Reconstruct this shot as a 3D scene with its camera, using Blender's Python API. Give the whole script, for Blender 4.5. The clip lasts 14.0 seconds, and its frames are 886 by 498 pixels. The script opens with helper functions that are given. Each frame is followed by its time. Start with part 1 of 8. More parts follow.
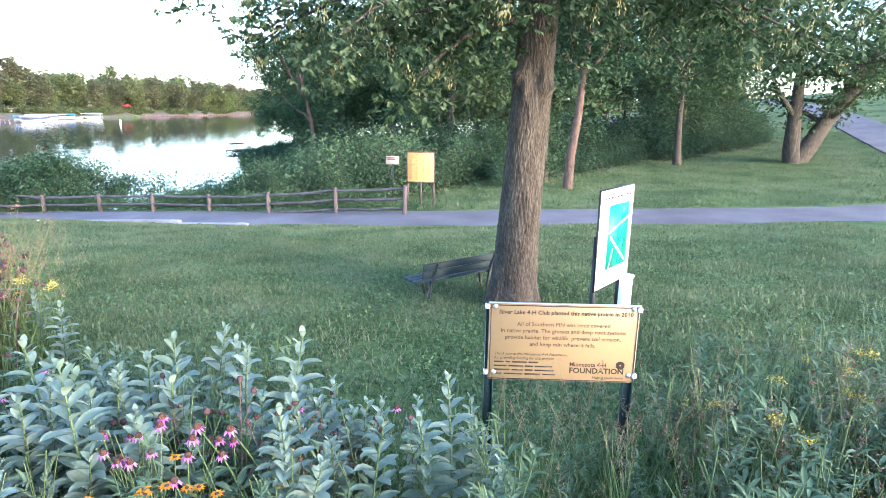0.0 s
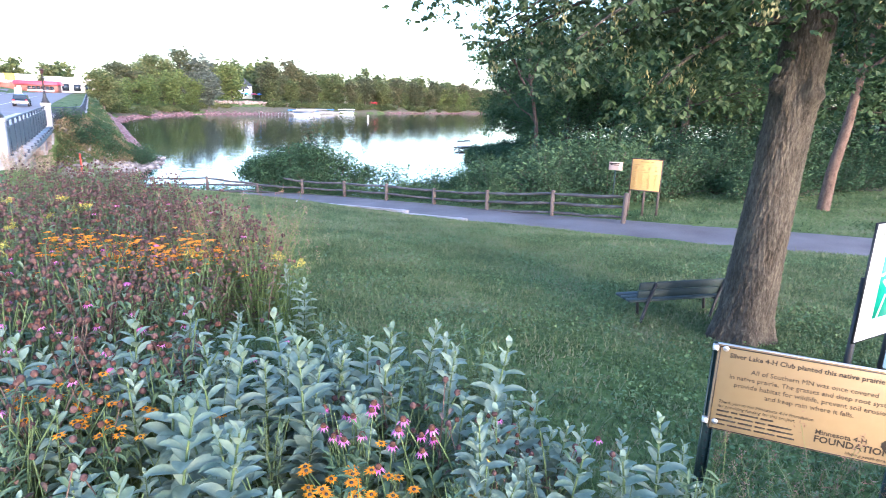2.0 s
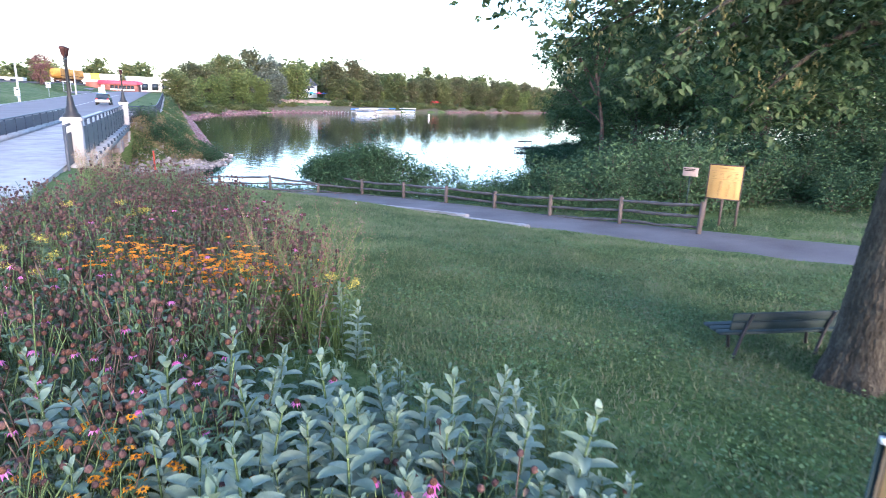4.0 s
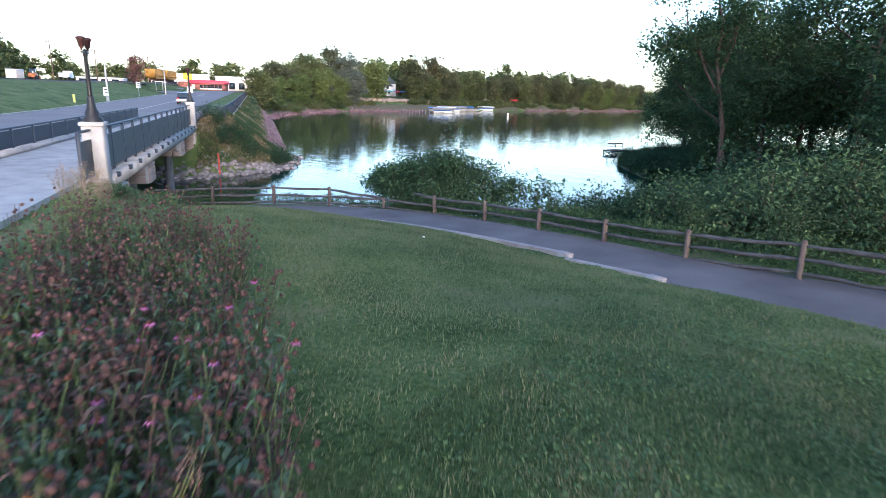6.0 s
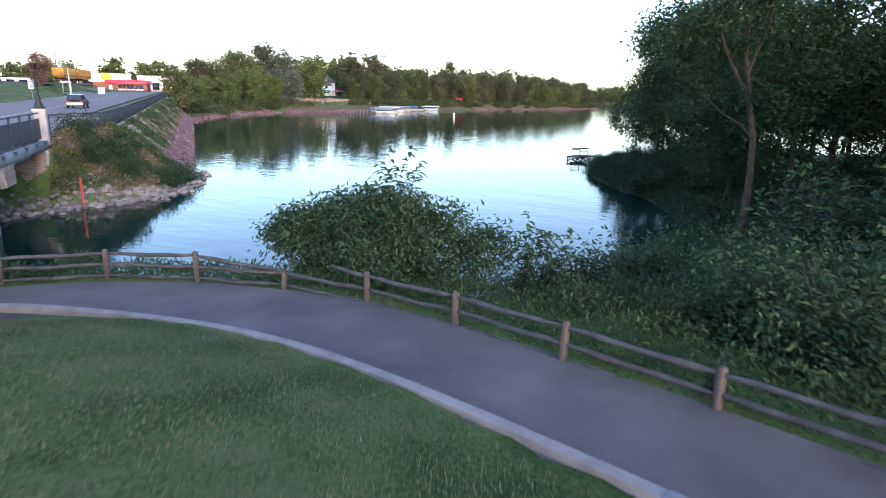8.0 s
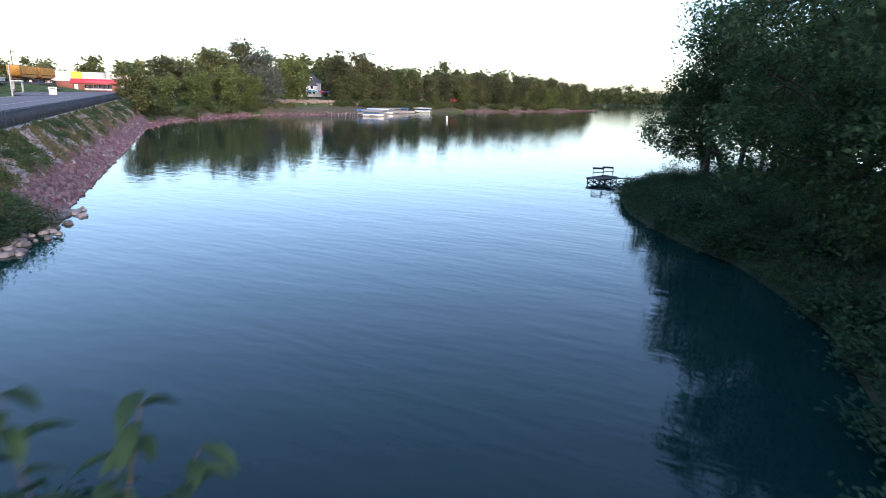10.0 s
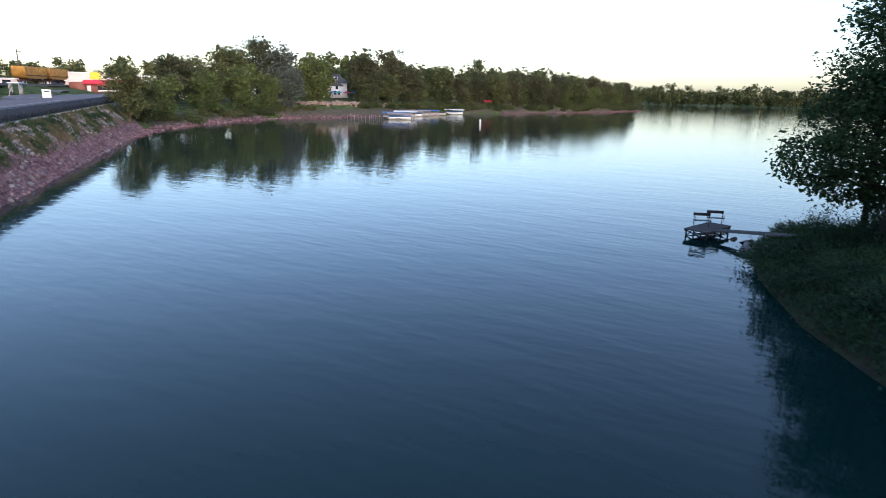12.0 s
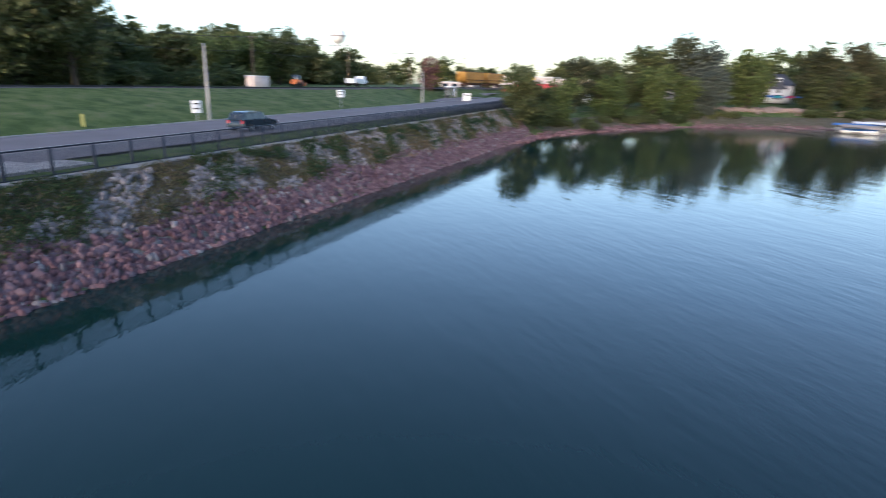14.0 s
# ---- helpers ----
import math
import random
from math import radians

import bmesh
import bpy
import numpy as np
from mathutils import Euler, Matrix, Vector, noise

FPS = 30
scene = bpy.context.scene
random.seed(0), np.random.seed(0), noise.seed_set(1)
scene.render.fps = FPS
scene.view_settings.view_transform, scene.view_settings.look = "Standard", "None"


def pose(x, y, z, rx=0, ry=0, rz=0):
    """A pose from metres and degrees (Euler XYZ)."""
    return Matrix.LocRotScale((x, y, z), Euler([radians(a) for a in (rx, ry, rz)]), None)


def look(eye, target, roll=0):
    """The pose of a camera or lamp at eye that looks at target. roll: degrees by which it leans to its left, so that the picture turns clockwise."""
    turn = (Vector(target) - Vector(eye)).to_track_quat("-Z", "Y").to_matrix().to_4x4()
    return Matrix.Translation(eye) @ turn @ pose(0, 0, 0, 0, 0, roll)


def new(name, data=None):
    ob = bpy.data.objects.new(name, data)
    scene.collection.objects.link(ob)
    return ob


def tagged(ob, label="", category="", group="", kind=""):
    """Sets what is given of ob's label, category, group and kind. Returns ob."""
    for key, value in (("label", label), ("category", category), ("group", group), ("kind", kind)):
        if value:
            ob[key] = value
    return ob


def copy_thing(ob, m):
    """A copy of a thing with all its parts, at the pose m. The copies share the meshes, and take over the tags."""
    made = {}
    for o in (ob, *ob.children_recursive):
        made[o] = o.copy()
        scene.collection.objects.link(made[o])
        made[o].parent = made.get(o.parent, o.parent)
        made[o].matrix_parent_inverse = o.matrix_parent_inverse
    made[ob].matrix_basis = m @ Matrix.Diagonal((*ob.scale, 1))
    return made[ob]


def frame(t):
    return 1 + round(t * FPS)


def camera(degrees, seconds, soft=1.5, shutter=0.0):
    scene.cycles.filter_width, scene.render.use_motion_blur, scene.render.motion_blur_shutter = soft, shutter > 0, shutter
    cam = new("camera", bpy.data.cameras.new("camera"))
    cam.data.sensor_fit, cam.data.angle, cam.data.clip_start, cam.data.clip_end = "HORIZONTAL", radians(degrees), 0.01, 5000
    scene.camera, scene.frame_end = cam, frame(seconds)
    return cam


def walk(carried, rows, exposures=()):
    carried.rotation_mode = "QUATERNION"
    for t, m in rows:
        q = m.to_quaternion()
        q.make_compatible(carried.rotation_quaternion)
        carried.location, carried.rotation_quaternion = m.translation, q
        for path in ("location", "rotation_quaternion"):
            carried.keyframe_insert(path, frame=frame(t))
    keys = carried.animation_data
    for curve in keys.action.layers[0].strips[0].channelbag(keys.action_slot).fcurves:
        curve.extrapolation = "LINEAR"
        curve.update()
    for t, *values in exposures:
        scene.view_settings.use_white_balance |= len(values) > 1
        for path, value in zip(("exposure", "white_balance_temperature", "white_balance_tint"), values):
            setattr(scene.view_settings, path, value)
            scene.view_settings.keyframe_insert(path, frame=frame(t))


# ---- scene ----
cam = camera(74.0, 14.0, soft=0.75, shutter=0.3)
PATH = [
    (0, (-0.221, 0.372, 2.352), (-0.259, 2.315, 1.88), 0.8),
    (0.5, (-0.243, 0.349, 2.39), (-0.3, 2.291, 1.914), 0.8),
    (1, (-0.262, 0.345, 2.419), (-0.488, 2.274, 1.939), 1.1),
    (1.5, (-0.276, 0.402, 2.421), (-0.808, 2.268, 1.937), 1.5),
    (2, (-0.283, 0.485, 2.404), (-1.01, 2.284, 1.918), 1.9),
    (2.5, (-0.284, 0.502, 2.412), (-1.078, 2.271, 1.924), 2.0),
    (3, (-0.295, 0.514, 2.422), (-1.12, 2.269, 1.933), 2.0),
    (3.5, (-0.38, 0.697, 2.428), (-1.239, 2.435, 1.937), 2.0),
    (4, (-0.632, 1.037, 2.462), (-1.533, 2.752, 1.967), 2.0),
    (4.2, (-0.772, 1.263, 2.47), (-1.721, 2.951, 1.971), 2.0),
    (6.3, (-4.327, 6.348, 2.49), (-5.44, 7.93, 1.981), 1.8),
    (6.5, (-4.862, 7.076, 2.467), (-5.967, 8.664, 1.958), 1.8),
    (7, (-6.232, 8.974, 2.508), (-7.244, 10.623, 2.0), 1.6),
    (7.5, (-7.723, 11.179, 2.57), (-8.697, 12.851, 2.063), 1.5),
    (8, (-9.228, 13.622, 2.645), (-10.19, 15.299, 2.137), 1.4),
    (8.5, (-10.78, 16.219, 2.745), (-11.734, 17.902, 2.237), 1.5),
    (8.7, (-11.415, 17.296, 2.749), (-12.366, 18.981, 2.244), 1.7),
    (10.8, (-19.202, 33.098, 3.116), (-20.148, 34.785, 2.607), 1.5),
    (11, (-20.063, 34.497, 3.159), (-21.03, 36.172, 2.65), 1.5),
    (11.5, (-22.043, 38.189, 3.364), (-23.073, 39.825, 2.853), 1.5),
    (12, (-23.898, 41.609, 3.563), (-24.941, 43.237, 3.05), 1.4),
    (12.5, (-26.101, 45.06, 3.888), (-27.229, 46.628, 3.369), 1.4),
    (13, (-28.216, 48.735, 4.089), (-29.544, 50.135, 3.564), 1.5),
    (13.5, (-30.518, 52.494, 4.2), (-32.048, 53.669, 3.671), 1.5),
    (14, (-32.414, 56.642, 4.186), (-34.251, 57.222, 3.645), 1.4),
]
walk(cam, [(t, look(e, g, r)) for t, e, g, r in PATH],
     exposures=[(0, 3.36, 5460, 17), (1.2, 3.24, 5420, 18), (3, 2.84, 5340, 20), (4.2, 2.67, 5360, 18), (6.4, 1.98, 5520, 15), (8.5, 1.97, 5750, 19), (11, 1.5, 5800, 20), (12.7, 1.32, 5800, 20), (14, 1.4, 5780, 17)])

# ---- world, sun, exposure ----
SUN_ELEV, SUN_AZ = radians(13.0), radians(128)   # low veiled sun behind the camera
world = bpy.data.worlds.new("evening_sky")
scene.world = world
world.use_nodes = True
wn = world.node_tree.nodes
sky = wn.new("ShaderNodeTexSky")
sky.sky_type = 'NISHITA'
sky.sun_disc = False
sky.sun_elevation, sky.sun_rotation = SUN_ELEV, SUN_AZ
sky.air_density, sky.dust_density, sky.ozone_density = 1.0, 1.5, 1.6
bg = wn["Background"]
bg.inputs["Strength"].default_value = 0.15
world.node_tree.links.new(sky.outputs["Color"], bg.inputs["Color"])
sun_data = bpy.data.lights.new("sun", 'SUN')
sun_data.energy, sun_data.angle, sun_data.color = 0.9, radians(20), (1.0, 0.78, 0.62)
sun = new("sun", sun_data)
sun.matrix_world = look((0, 0, 0), (-math.sin(SUN_AZ) * math.cos(SUN_ELEV), -math.cos(SUN_AZ) * math.cos(SUN_ELEV), -math.sin(SUN_ELEV)))

# ---- mesh helpers ----
RNG = np.random.default_rng(7)


class Geo:
    """Collects triangles and quads and becomes one mesh."""

    def __init__(self):
        self.v, self.f, self.n = [], [], 0

    def add(self, verts, faces):
        verts = np.asarray(verts, float).reshape(-1, 3)
        faces = np.asarray(faces, int)
        self.v.append(verts)
        self.f.append(faces + self.n)
        self.n += len(verts)
        return self

    def polys(self, corners):
        """corners: n x k x 3, one face each."""
        corners = np.asarray(corners, float)
        n, k = corners.shape[:2]
        return self.add(corners.reshape(-1, 3), np.arange(n * k).reshape(n, k))

    def box(self, c, size, rz=0.0, m=None, taper=1.0):
        x, y, z = size[0] / 2, size[1] / 2, size[2] / 2
        p = np.array([[sx * x * (taper if sz > 0 else 1), sy * y * (taper if sz > 0 else 1), sz * z] for sz in (-1, 1) for sx, sy in ((-1, -1), (1, -1), (1, 1), (-1, 1))])
        if m is not None:
            p = p @ np.array(m.to_3x3()).T
        if rz:
            a, b = math.cos(rz), math.sin(rz)
            p = p @ np.array([[a, b, 0], [-b, a, 0], [0, 0, 1]])
        f = [[3, 2, 1, 0], [4, 5, 6, 7], [0, 1, 5, 4], [1, 2, 6, 5], [2, 3, 7, 6], [3, 0, 4, 7]]
        return self.add(p + np.asarray(c, float), f)

    def bevel_box(self, c, size, b=0.01, rz=0.0, m=None):
        """A box with chamfered upright edges and top."""
        x, y, z = size[0] / 2, size[1] / 2, size[2] / 2
        ring = [(-x + b, -y), (x - b, -y), (x, -y + b), (x, y - b), (x - b, y), (-x + b, y), (-x, y - b), (-x, -y + b)]
        p = np.array([[u, w, -z] for u, w in ring] + [[u, w, z - b] for u, w in ring] + [[u * (1 - b / x), w * (1 - b / y), z] for u, w in ring])
        if m is not None:
            p = p @ np.array(m.to_3x3()).T
        if rz:
            a, q = math.cos(rz), math.sin(rz)
            p = p @ np.array([[a, q, 0], [-q, a, 0], [0, 0, 1]])
        p = p + np.asarray(c, float)
        f = [[i, (i + 1) % 8, 8 + (i + 1) % 8, 8 + i] for i in range(8)] + [[8 + i, 8 + (i + 1) % 8, 16 + (i + 1) % 8, 16 + i] for i in range(8)]
        f += [[16, 17, 18, 23], [23, 18, 19, 22], [22, 19, 20, 21]]
        return self.add(p, f)

    def tube(self, pts, radii, sides=8, cap=True, wob=0.0):
        pts = np.asarray(pts, float)
        radii = np.broadcast_to(np.asarray(radii, float), (len(pts),))
        d = np.gradient(pts, axis=0)
        d /= np.linalg.norm(d, axis=1)[:, None] + 1e-9
        ref = np.array([0, 0, 1.0]) if abs(d[:, 2]).mean() < 0.8 else np.array([1.0, 0, 0])
        u = np.cross(d, ref)
        u /= np.linalg.norm(u, axis=1)[:, None] + 1e-9
        w = np.cross(d, u)
        a = np.linspace(0, 2 * np.pi, sides, endpoint=False)
        r = radii[:, None] * (1 + (wob * RNG.standard_normal((len(pts), sides)) if wob else 0))
        p = pts[:, None] + r[..., None] * (np.cos(a)[None, :, None] * u[:, None] + np.sin(a)[None, :, None] * w[:, None])
        i, j = np.meshgrid(np.arange(len(pts) - 1), np.arange(sides), indexing="ij")
        k = (j + 1) % sides
        f = np.stack([i * sides + j, i * sides + k, (i + 1) * sides + k, (i + 1) * sides + j], -1).reshape(-1, 4)
        base = self.n
        self.add(p, f)
        if cap:
            for row, c in ((0, pts[0]), (len(pts) - 1, pts[-1])):
                self.add(np.vstack([p[row], c]), [[q, (q + 1) % sides, sides] for q in range(sides)])
        return self

    def sheet(self, grid):
        """grid: n x m x 3 points."""
        grid = np.asarray(grid, float)
        n, m = grid.shape[:2]
        i, j = np.meshgrid(np.arange(n - 1), np.arange(m - 1), indexing="ij")
        f = np.stack([i * m + j, (i + 1) * m + j, (i + 1) * m + j + 1, i * m + j + 1], -1).reshape(-1, 4)
        return self.add(grid, f)

    def lathe(self, profile, c=(0, 0, 0), sides=16):
        """profile: rows of radius, height."""
        a = np.linspace(0, 2 * np.pi, sides, endpoint=False)
        p = np.array([[[r * math.cos(t), r * math.sin(t), h] for t in a] for r, h in profile])
        n = len(profile)
        f = [[i * sides + j, i * sides + (j + 1) % sides, (i + 1) * sides + (j + 1) % sides, (i + 1) * sides + j] for i in range(n - 1) for j in range(sides)]
        return self.add(p.reshape(-1, 3) + np.asarray(c, float), f)

    def mesh(self, name, mat, smooth=False):
        me = bpy.data.meshes.new(name)
        v = np.vstack(self.v)
        me.vertices.add(len(v))
        me.vertices.foreach_set("co", v.astype(np.float32).ravel())
        sizes = np.concatenate([np.full(len(f), f.shape[1]) for f in self.f])
        loops = np.concatenate([f.ravel() for f in self.f])
        me.loops.add(len(loops))
        me.loops.foreach_set("vertex_index", loops.astype(np.int32))
        me.polygons.add(len(sizes))
        me.polygons.foreach_set("loop_start", np.concatenate([[0], np.cumsum(sizes)[:-1]]).astype(np.int32))
        me.polygons.foreach_set("loop_total", sizes.astype(np.int32))
        if smooth:
            me.polygons.foreach_set("use_smooth", np.ones(len(sizes), bool))
        me.update(calc_edges=True)
        me.materials.append(mat)
        return me


def part(name, geo, mat, parent=None, label="", smooth=False):
    data = geo.mesh(name, mat, smooth) if isinstance(geo, Geo) else geo
    ob = new(name, data)
    if parent:
        ob.parent = parent
    if label:
        ob["label"] = label
    return ob


def thing(name, label, category, at=None, group="", kind=""):
    ob = new(name)
    ob.empty_display_size = 0.2
    if at is not None:
        ob.matrix_basis = at
    return tagged(ob, label, category, group, kind)


def rot_from(z_dirs, spin):
    """Frames (n x 3 x 3, columns u, v, w) whose w is the given direction."""
    w = z_dirs / (np.linalg.norm(z_dirs, axis=1)[:, None] + 1e-9)
    ref = np.where(np.abs(w[:, 2:3]) < 0.9, [[0, 0, 1.0]], [[1.0, 0, 0]])
    u = np.cross(ref, w)
    u /= np.linalg.norm(u, axis=1)[:, None] + 1e-9
    v = np.cross(w, u)
    c, s = np.cos(spin)[:, None], np.sin(spin)[:, None]
    return u * c + v * s, v * c - u * s, w


def leaves(geo, centres, size, droop=0.0, aspect=0.5, spread=1.0, fold=0.15, rng=RNG):
    """A pointed, folded leaf of four corners and a midrib at each place."""
    n = len(centres)
    d = rng.standard_normal((n, 3)) * [1, 1, 0.6 * spread]
    d[:, 2] -= droop
    nrm = rng.standard_normal((n, 3)) * 0.7
    nrm[:, 2] += 1.0
    d /= np.linalg.norm(d, axis=1)[:, None] + 1e-9
    side = np.cross(d, nrm)
    side /= np.linalg.norm(side, axis=1)[:, None] + 1e-9
    up = np.cross(side, d)
    s = (size * rng.uniform(0.65, 1.25, n))[:, None]
    a = centres
    tip = a + d * s
    mid = a + d * s * 0.45
    l = mid + side * s * aspect * 0.5 + up * s * fold
    r = mid - side * s * aspect * 0.5 + up * s * fold
    geo.add(np.stack([a, l, tip, r], 1).reshape(-1, 3), np.concatenate([np.arange(n)[:, None] * 4 + [0, 1, 2], np.arange(n)[:, None] * 4 + [0, 2, 3]]))
    return geo


# ---- materials ----
def material(name, ramp, scale=4.0, rough=0.8, bump=0.15, fine=40.0, metal=0.0, island=0.0, coords="Object", wash=0.35, spec=0.3, stretch=(1, 1, 1), trans=0.0):
    """Procedural surface: ramp of colours over coarse noise, washed by fine noise and, for leaves, by each island's chance."""
    m = bpy.data.materials.new(name)
    m.use_nodes = True
    t, n = m.node_tree, m.node_tree.nodes
    p = n["Principled BSDF"]
    co = n.new("ShaderNodeTexCoord")
    mp = n.new("ShaderNodeMapping")
    mp.inputs["Scale"].default_value = stretch
    t.links.new(co.outputs[coords], mp.inputs["Vector"])
    a = n.new("ShaderNodeTexNoise")
    a.inputs["Scale"].default_value, a.inputs["Detail"].default_value = scale, 4
    b = n.new("ShaderNodeTexNoise")
    b.inputs["Scale"].default_value, b.inputs["Detail"].default_value = fine, 6
    for q in (a, b):
        t.links.new(mp.outputs["Vector"], q.inputs["Vector"])
    fac = a.outputs["Fac"]
    mix = n.new("ShaderNodeMath")
    mix.operation = 'MULTIPLY_ADD'
    mix.inputs[1].default_value = wash
    sub = n.new("ShaderNodeMath")
    sub.operation = 'SUBTRACT'
    sub.inputs[1].default_value = 0.5
    t.links.new(b.outputs["Fac"], sub.inputs[0])
    t.links.new(sub.outputs[0], mix.inputs[0])
    t.links.new(fac, mix.inputs[2])
    out = mix.outputs[0]
    if island:
        g = n.new("ShaderNodeNewGeometry")
        oi = n.new("ShaderNodeObjectInfo")
        s2 = n.new("ShaderNodeMath")
        s2.operation = 'MULTIPLY_ADD'
        s2.inputs[1].default_value = island
        t.links.new(g.outputs["Random Per Island"], s2.inputs[0])
        t.links.new(out, s2.inputs[2])
        s3 = n.new("ShaderNodeMath")
        s3.operation = 'MULTIPLY_ADD'
        s3.inputs[1].default_value = island * 0.5
        t.links.new(oi.outputs["Random"], s3.inputs[0])
        t.links.new(s2.outputs[0], s3.inputs[2])
        s4 = n.new("ShaderNodeMath")
        s4.operation = 'SUBTRACT'
        s4.inputs[1].default_value = island * 0.75
        t.links.new(s3.outputs[0], s4.inputs[0])
        out = s4.outputs[0]
    r = n.new("ShaderNodeValToRGB")
    e = r.color_ramp.elements
    while len(e) < len(ramp):
        e.new(0.5)
    for i, c in enumerate(ramp):
        e[i].position = 0.25 + 0.5 * i / max(1, len(ramp) - 1)
        e[i].color = (*c, 1)
    t.links.new(out, r.inputs["Fac"])
    t.links.new(r.outputs["Color"], p.inputs["Base Color"])
    p.inputs["Roughness"].default_value = rough
    p.inputs["Metallic"].default_value = metal
    p.inputs["Specular IOR Level"].default_value = spec
    if bump:
        bp = n.new("ShaderNodeBump")
        bp.inputs["Strength"].default_value = bump
        bp.inputs["Distance"].default_value = 0.02
        t.links.new(b.outputs["Fac"], bp.inputs["Height"])
        t.links.new(bp.outputs["Normal"], p.inputs["Normal"])
    if trans:
        tr = n.new("ShaderNodeBsdfTranslucent")
        ms = n.new("ShaderNodeMixShader")
        ms.inputs[0].default_value = trans
        t.links.new(r.outputs["Color"], tr.inputs["Color"])
        t.links.new(p.outputs[0], ms.inputs[1])
        t.links.new(tr.outputs[0], ms.inputs[2])
        t.links.new(ms.outputs[0], n["Material Output"].inputs["Surface"])
    return m


LAWN = material("lawn_grass", [(0.032, 0.052, 0.016), (0.062, 0.096, 0.029), (0.098, 0.134, 0.046), (0.155, 0.142, 0.078)], scale=0.5, fine=14, rough=0.9, bump=0.6, coords="Object", wash=0.9, spec=0.08)
BLADE = material("grass_blades", [(0.044, 0.072, 0.026), (0.08, 0.118, 0.045), (0.122, 0.158, 0.068), (0.175, 0.168, 0.094)], scale=0.9, island=0.45, rough=0.7, bump=0, trans=0.25)
LEAF_MAPLE = material("boxelder_leaves", [(0.024, 0.046, 0.019), (0.046, 0.078, 0.03), (0.085, 0.115, 0.056)], scale=0.8, island=0.5, rough=0.75, bump=0, trans=0.3, spec=0.15)
LEAF_DARK = material("wood_leaves", [(0.03, 0.06, 0.028), (0.056, 0.098, 0.042), (0.092, 0.135, 0.056)], scale=0.25, island=0.35, rough=0.75, bump=0, trans=0.4, spec=0.15)
LEAF_FAR = material("far_leaves", [(0.055, 0.08, 0.03), (0.10, 0.125, 0.045), (0.16, 0.16, 0.07)], scale=0.07, island=0.4, rough=0.7, bump=0, trans=0.4)
LEAF_FARD = material("far_brownish_leaves", [(0.042, 0.056, 0.026), (0.076, 0.086, 0.04), (0.125, 0.112, 0.06)], scale=0.09, island=0.4, rough=0.7, bump=0, trans=0.35)
LEAF_FARG = material("far_fresh_leaves", [(0.06, 0.095, 0.03), (0.11, 0.15, 0.045), (0.18, 0.2, 0.07)], scale=0.09, island=0.4, rough=0.7, bump=0, trans=0.4)
LEAF_FARB = material("far_silvery_leaves", [(0.075, 0.095, 0.075), (0.12, 0.14, 0.11), (0.18, 0.19, 0.16)], scale=0.09, island=0.4, rough=0.7, bump=0, trans=0.3)
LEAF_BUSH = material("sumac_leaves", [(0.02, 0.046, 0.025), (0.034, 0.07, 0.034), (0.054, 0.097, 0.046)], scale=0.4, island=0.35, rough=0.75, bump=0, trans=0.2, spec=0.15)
LEAF_LIGHT = material("shrub_leaves", [(0.032, 0.066, 0.034), (0.055, 0.098, 0.046), (0.088, 0.135, 0.066)], scale=0.4, island=0.28, rough=0.8, bump=0, trans=0.2, spec=0.12)
LEAF_LUSH = material("lush_shrub_leaves", [(0.036, 0.07, 0.034), (0.064, 0.108, 0.05), (0.092, 0.138, 0.066)], scale=0.5, island=0.28, rough=0.8, bump=0, trans=0.25, spec=0.12)
BARK = material("grey_brown_bark", [(0.025, 0.021, 0.0145), (0.052, 0.043, 0.031), (0.09, 0.077, 0.058)], scale=14, fine=70, stretch=(1, 1, 0.22), rough=0.95, bump=1.0, wash=1.2)
BARK_RED = material("reddish_bark", [(0.05, 0.031, 0.022), (0.092, 0.058, 0.042), (0.13, 0.09, 0.07)], scale=12, fine=50, stretch=(1, 1, 0.3), rough=0.95, bump=0.8, wash=0.9)
BARK_FAR = material("dark_bark", [(0.05, 0.04, 0.03), (0.10, 0.08, 0.06)], scale=3, stretch=(1, 1, 0.2), rough=0.95, bump=0.4)
ASPHALT = material("path_asphalt", [(0.075, 0.065, 0.068), (0.112, 0.099, 0.102), (0.148, 0.133, 0.135)], scale=0.6, fine=60, rough=0.9, bump=0.25)
ROADM = material("road_asphalt", [(0.13, 0.12, 0.125), (0.17, 0.155, 0.165)], scale=0.3, fine=40, rough=0.9, bump=0.2)
CONCRETE = material("concrete", [(0.24, 0.23, 0.22), (0.33, 0.315, 0.305), (0.40, 0.385, 0.365)], scale=1.5, fine=30, rough=0.85, bump=0.2)
WOODF = material("weathered_fence_wood", [(0.042, 0.03, 0.026), (0.068, 0.051, 0.044), (0.105, 0.084, 0.075)], scale=3, fine=40, stretch=(1, 1, 0.3), rough=0.9, bump=0.5)
RAILW = material("silvered_rail_wood", [(0.038, 0.037, 0.038), (0.064, 0.062, 0.064), (0.1, 0.098, 0.1)], scale=3, fine=45, rough=0.9, bump=0.5)
STEEL_BLUE = material("blue_grey_painted_steel", [(0.021, 0.027, 0.041), (0.032, 0.04, 0.057)], scale=2, rough=0.5, bump=0.05)
STONE_PINK = material("pink_quartzite", [(0.085, 0.045, 0.05), (0.135, 0.076, 0.083), (0.20, 0.13, 0.135)], scale=1.2, fine=20, island=0.45, rough=0.9, bump=0.4)
STONE_GREY = material("grey_limestone", [(0.13, 0.115, 0.115), (0.21, 0.19, 0.185), (0.30, 0.275, 0.265)], scale=1.2, fine=20, island=0.5, rough=0.9, bump=0.4)
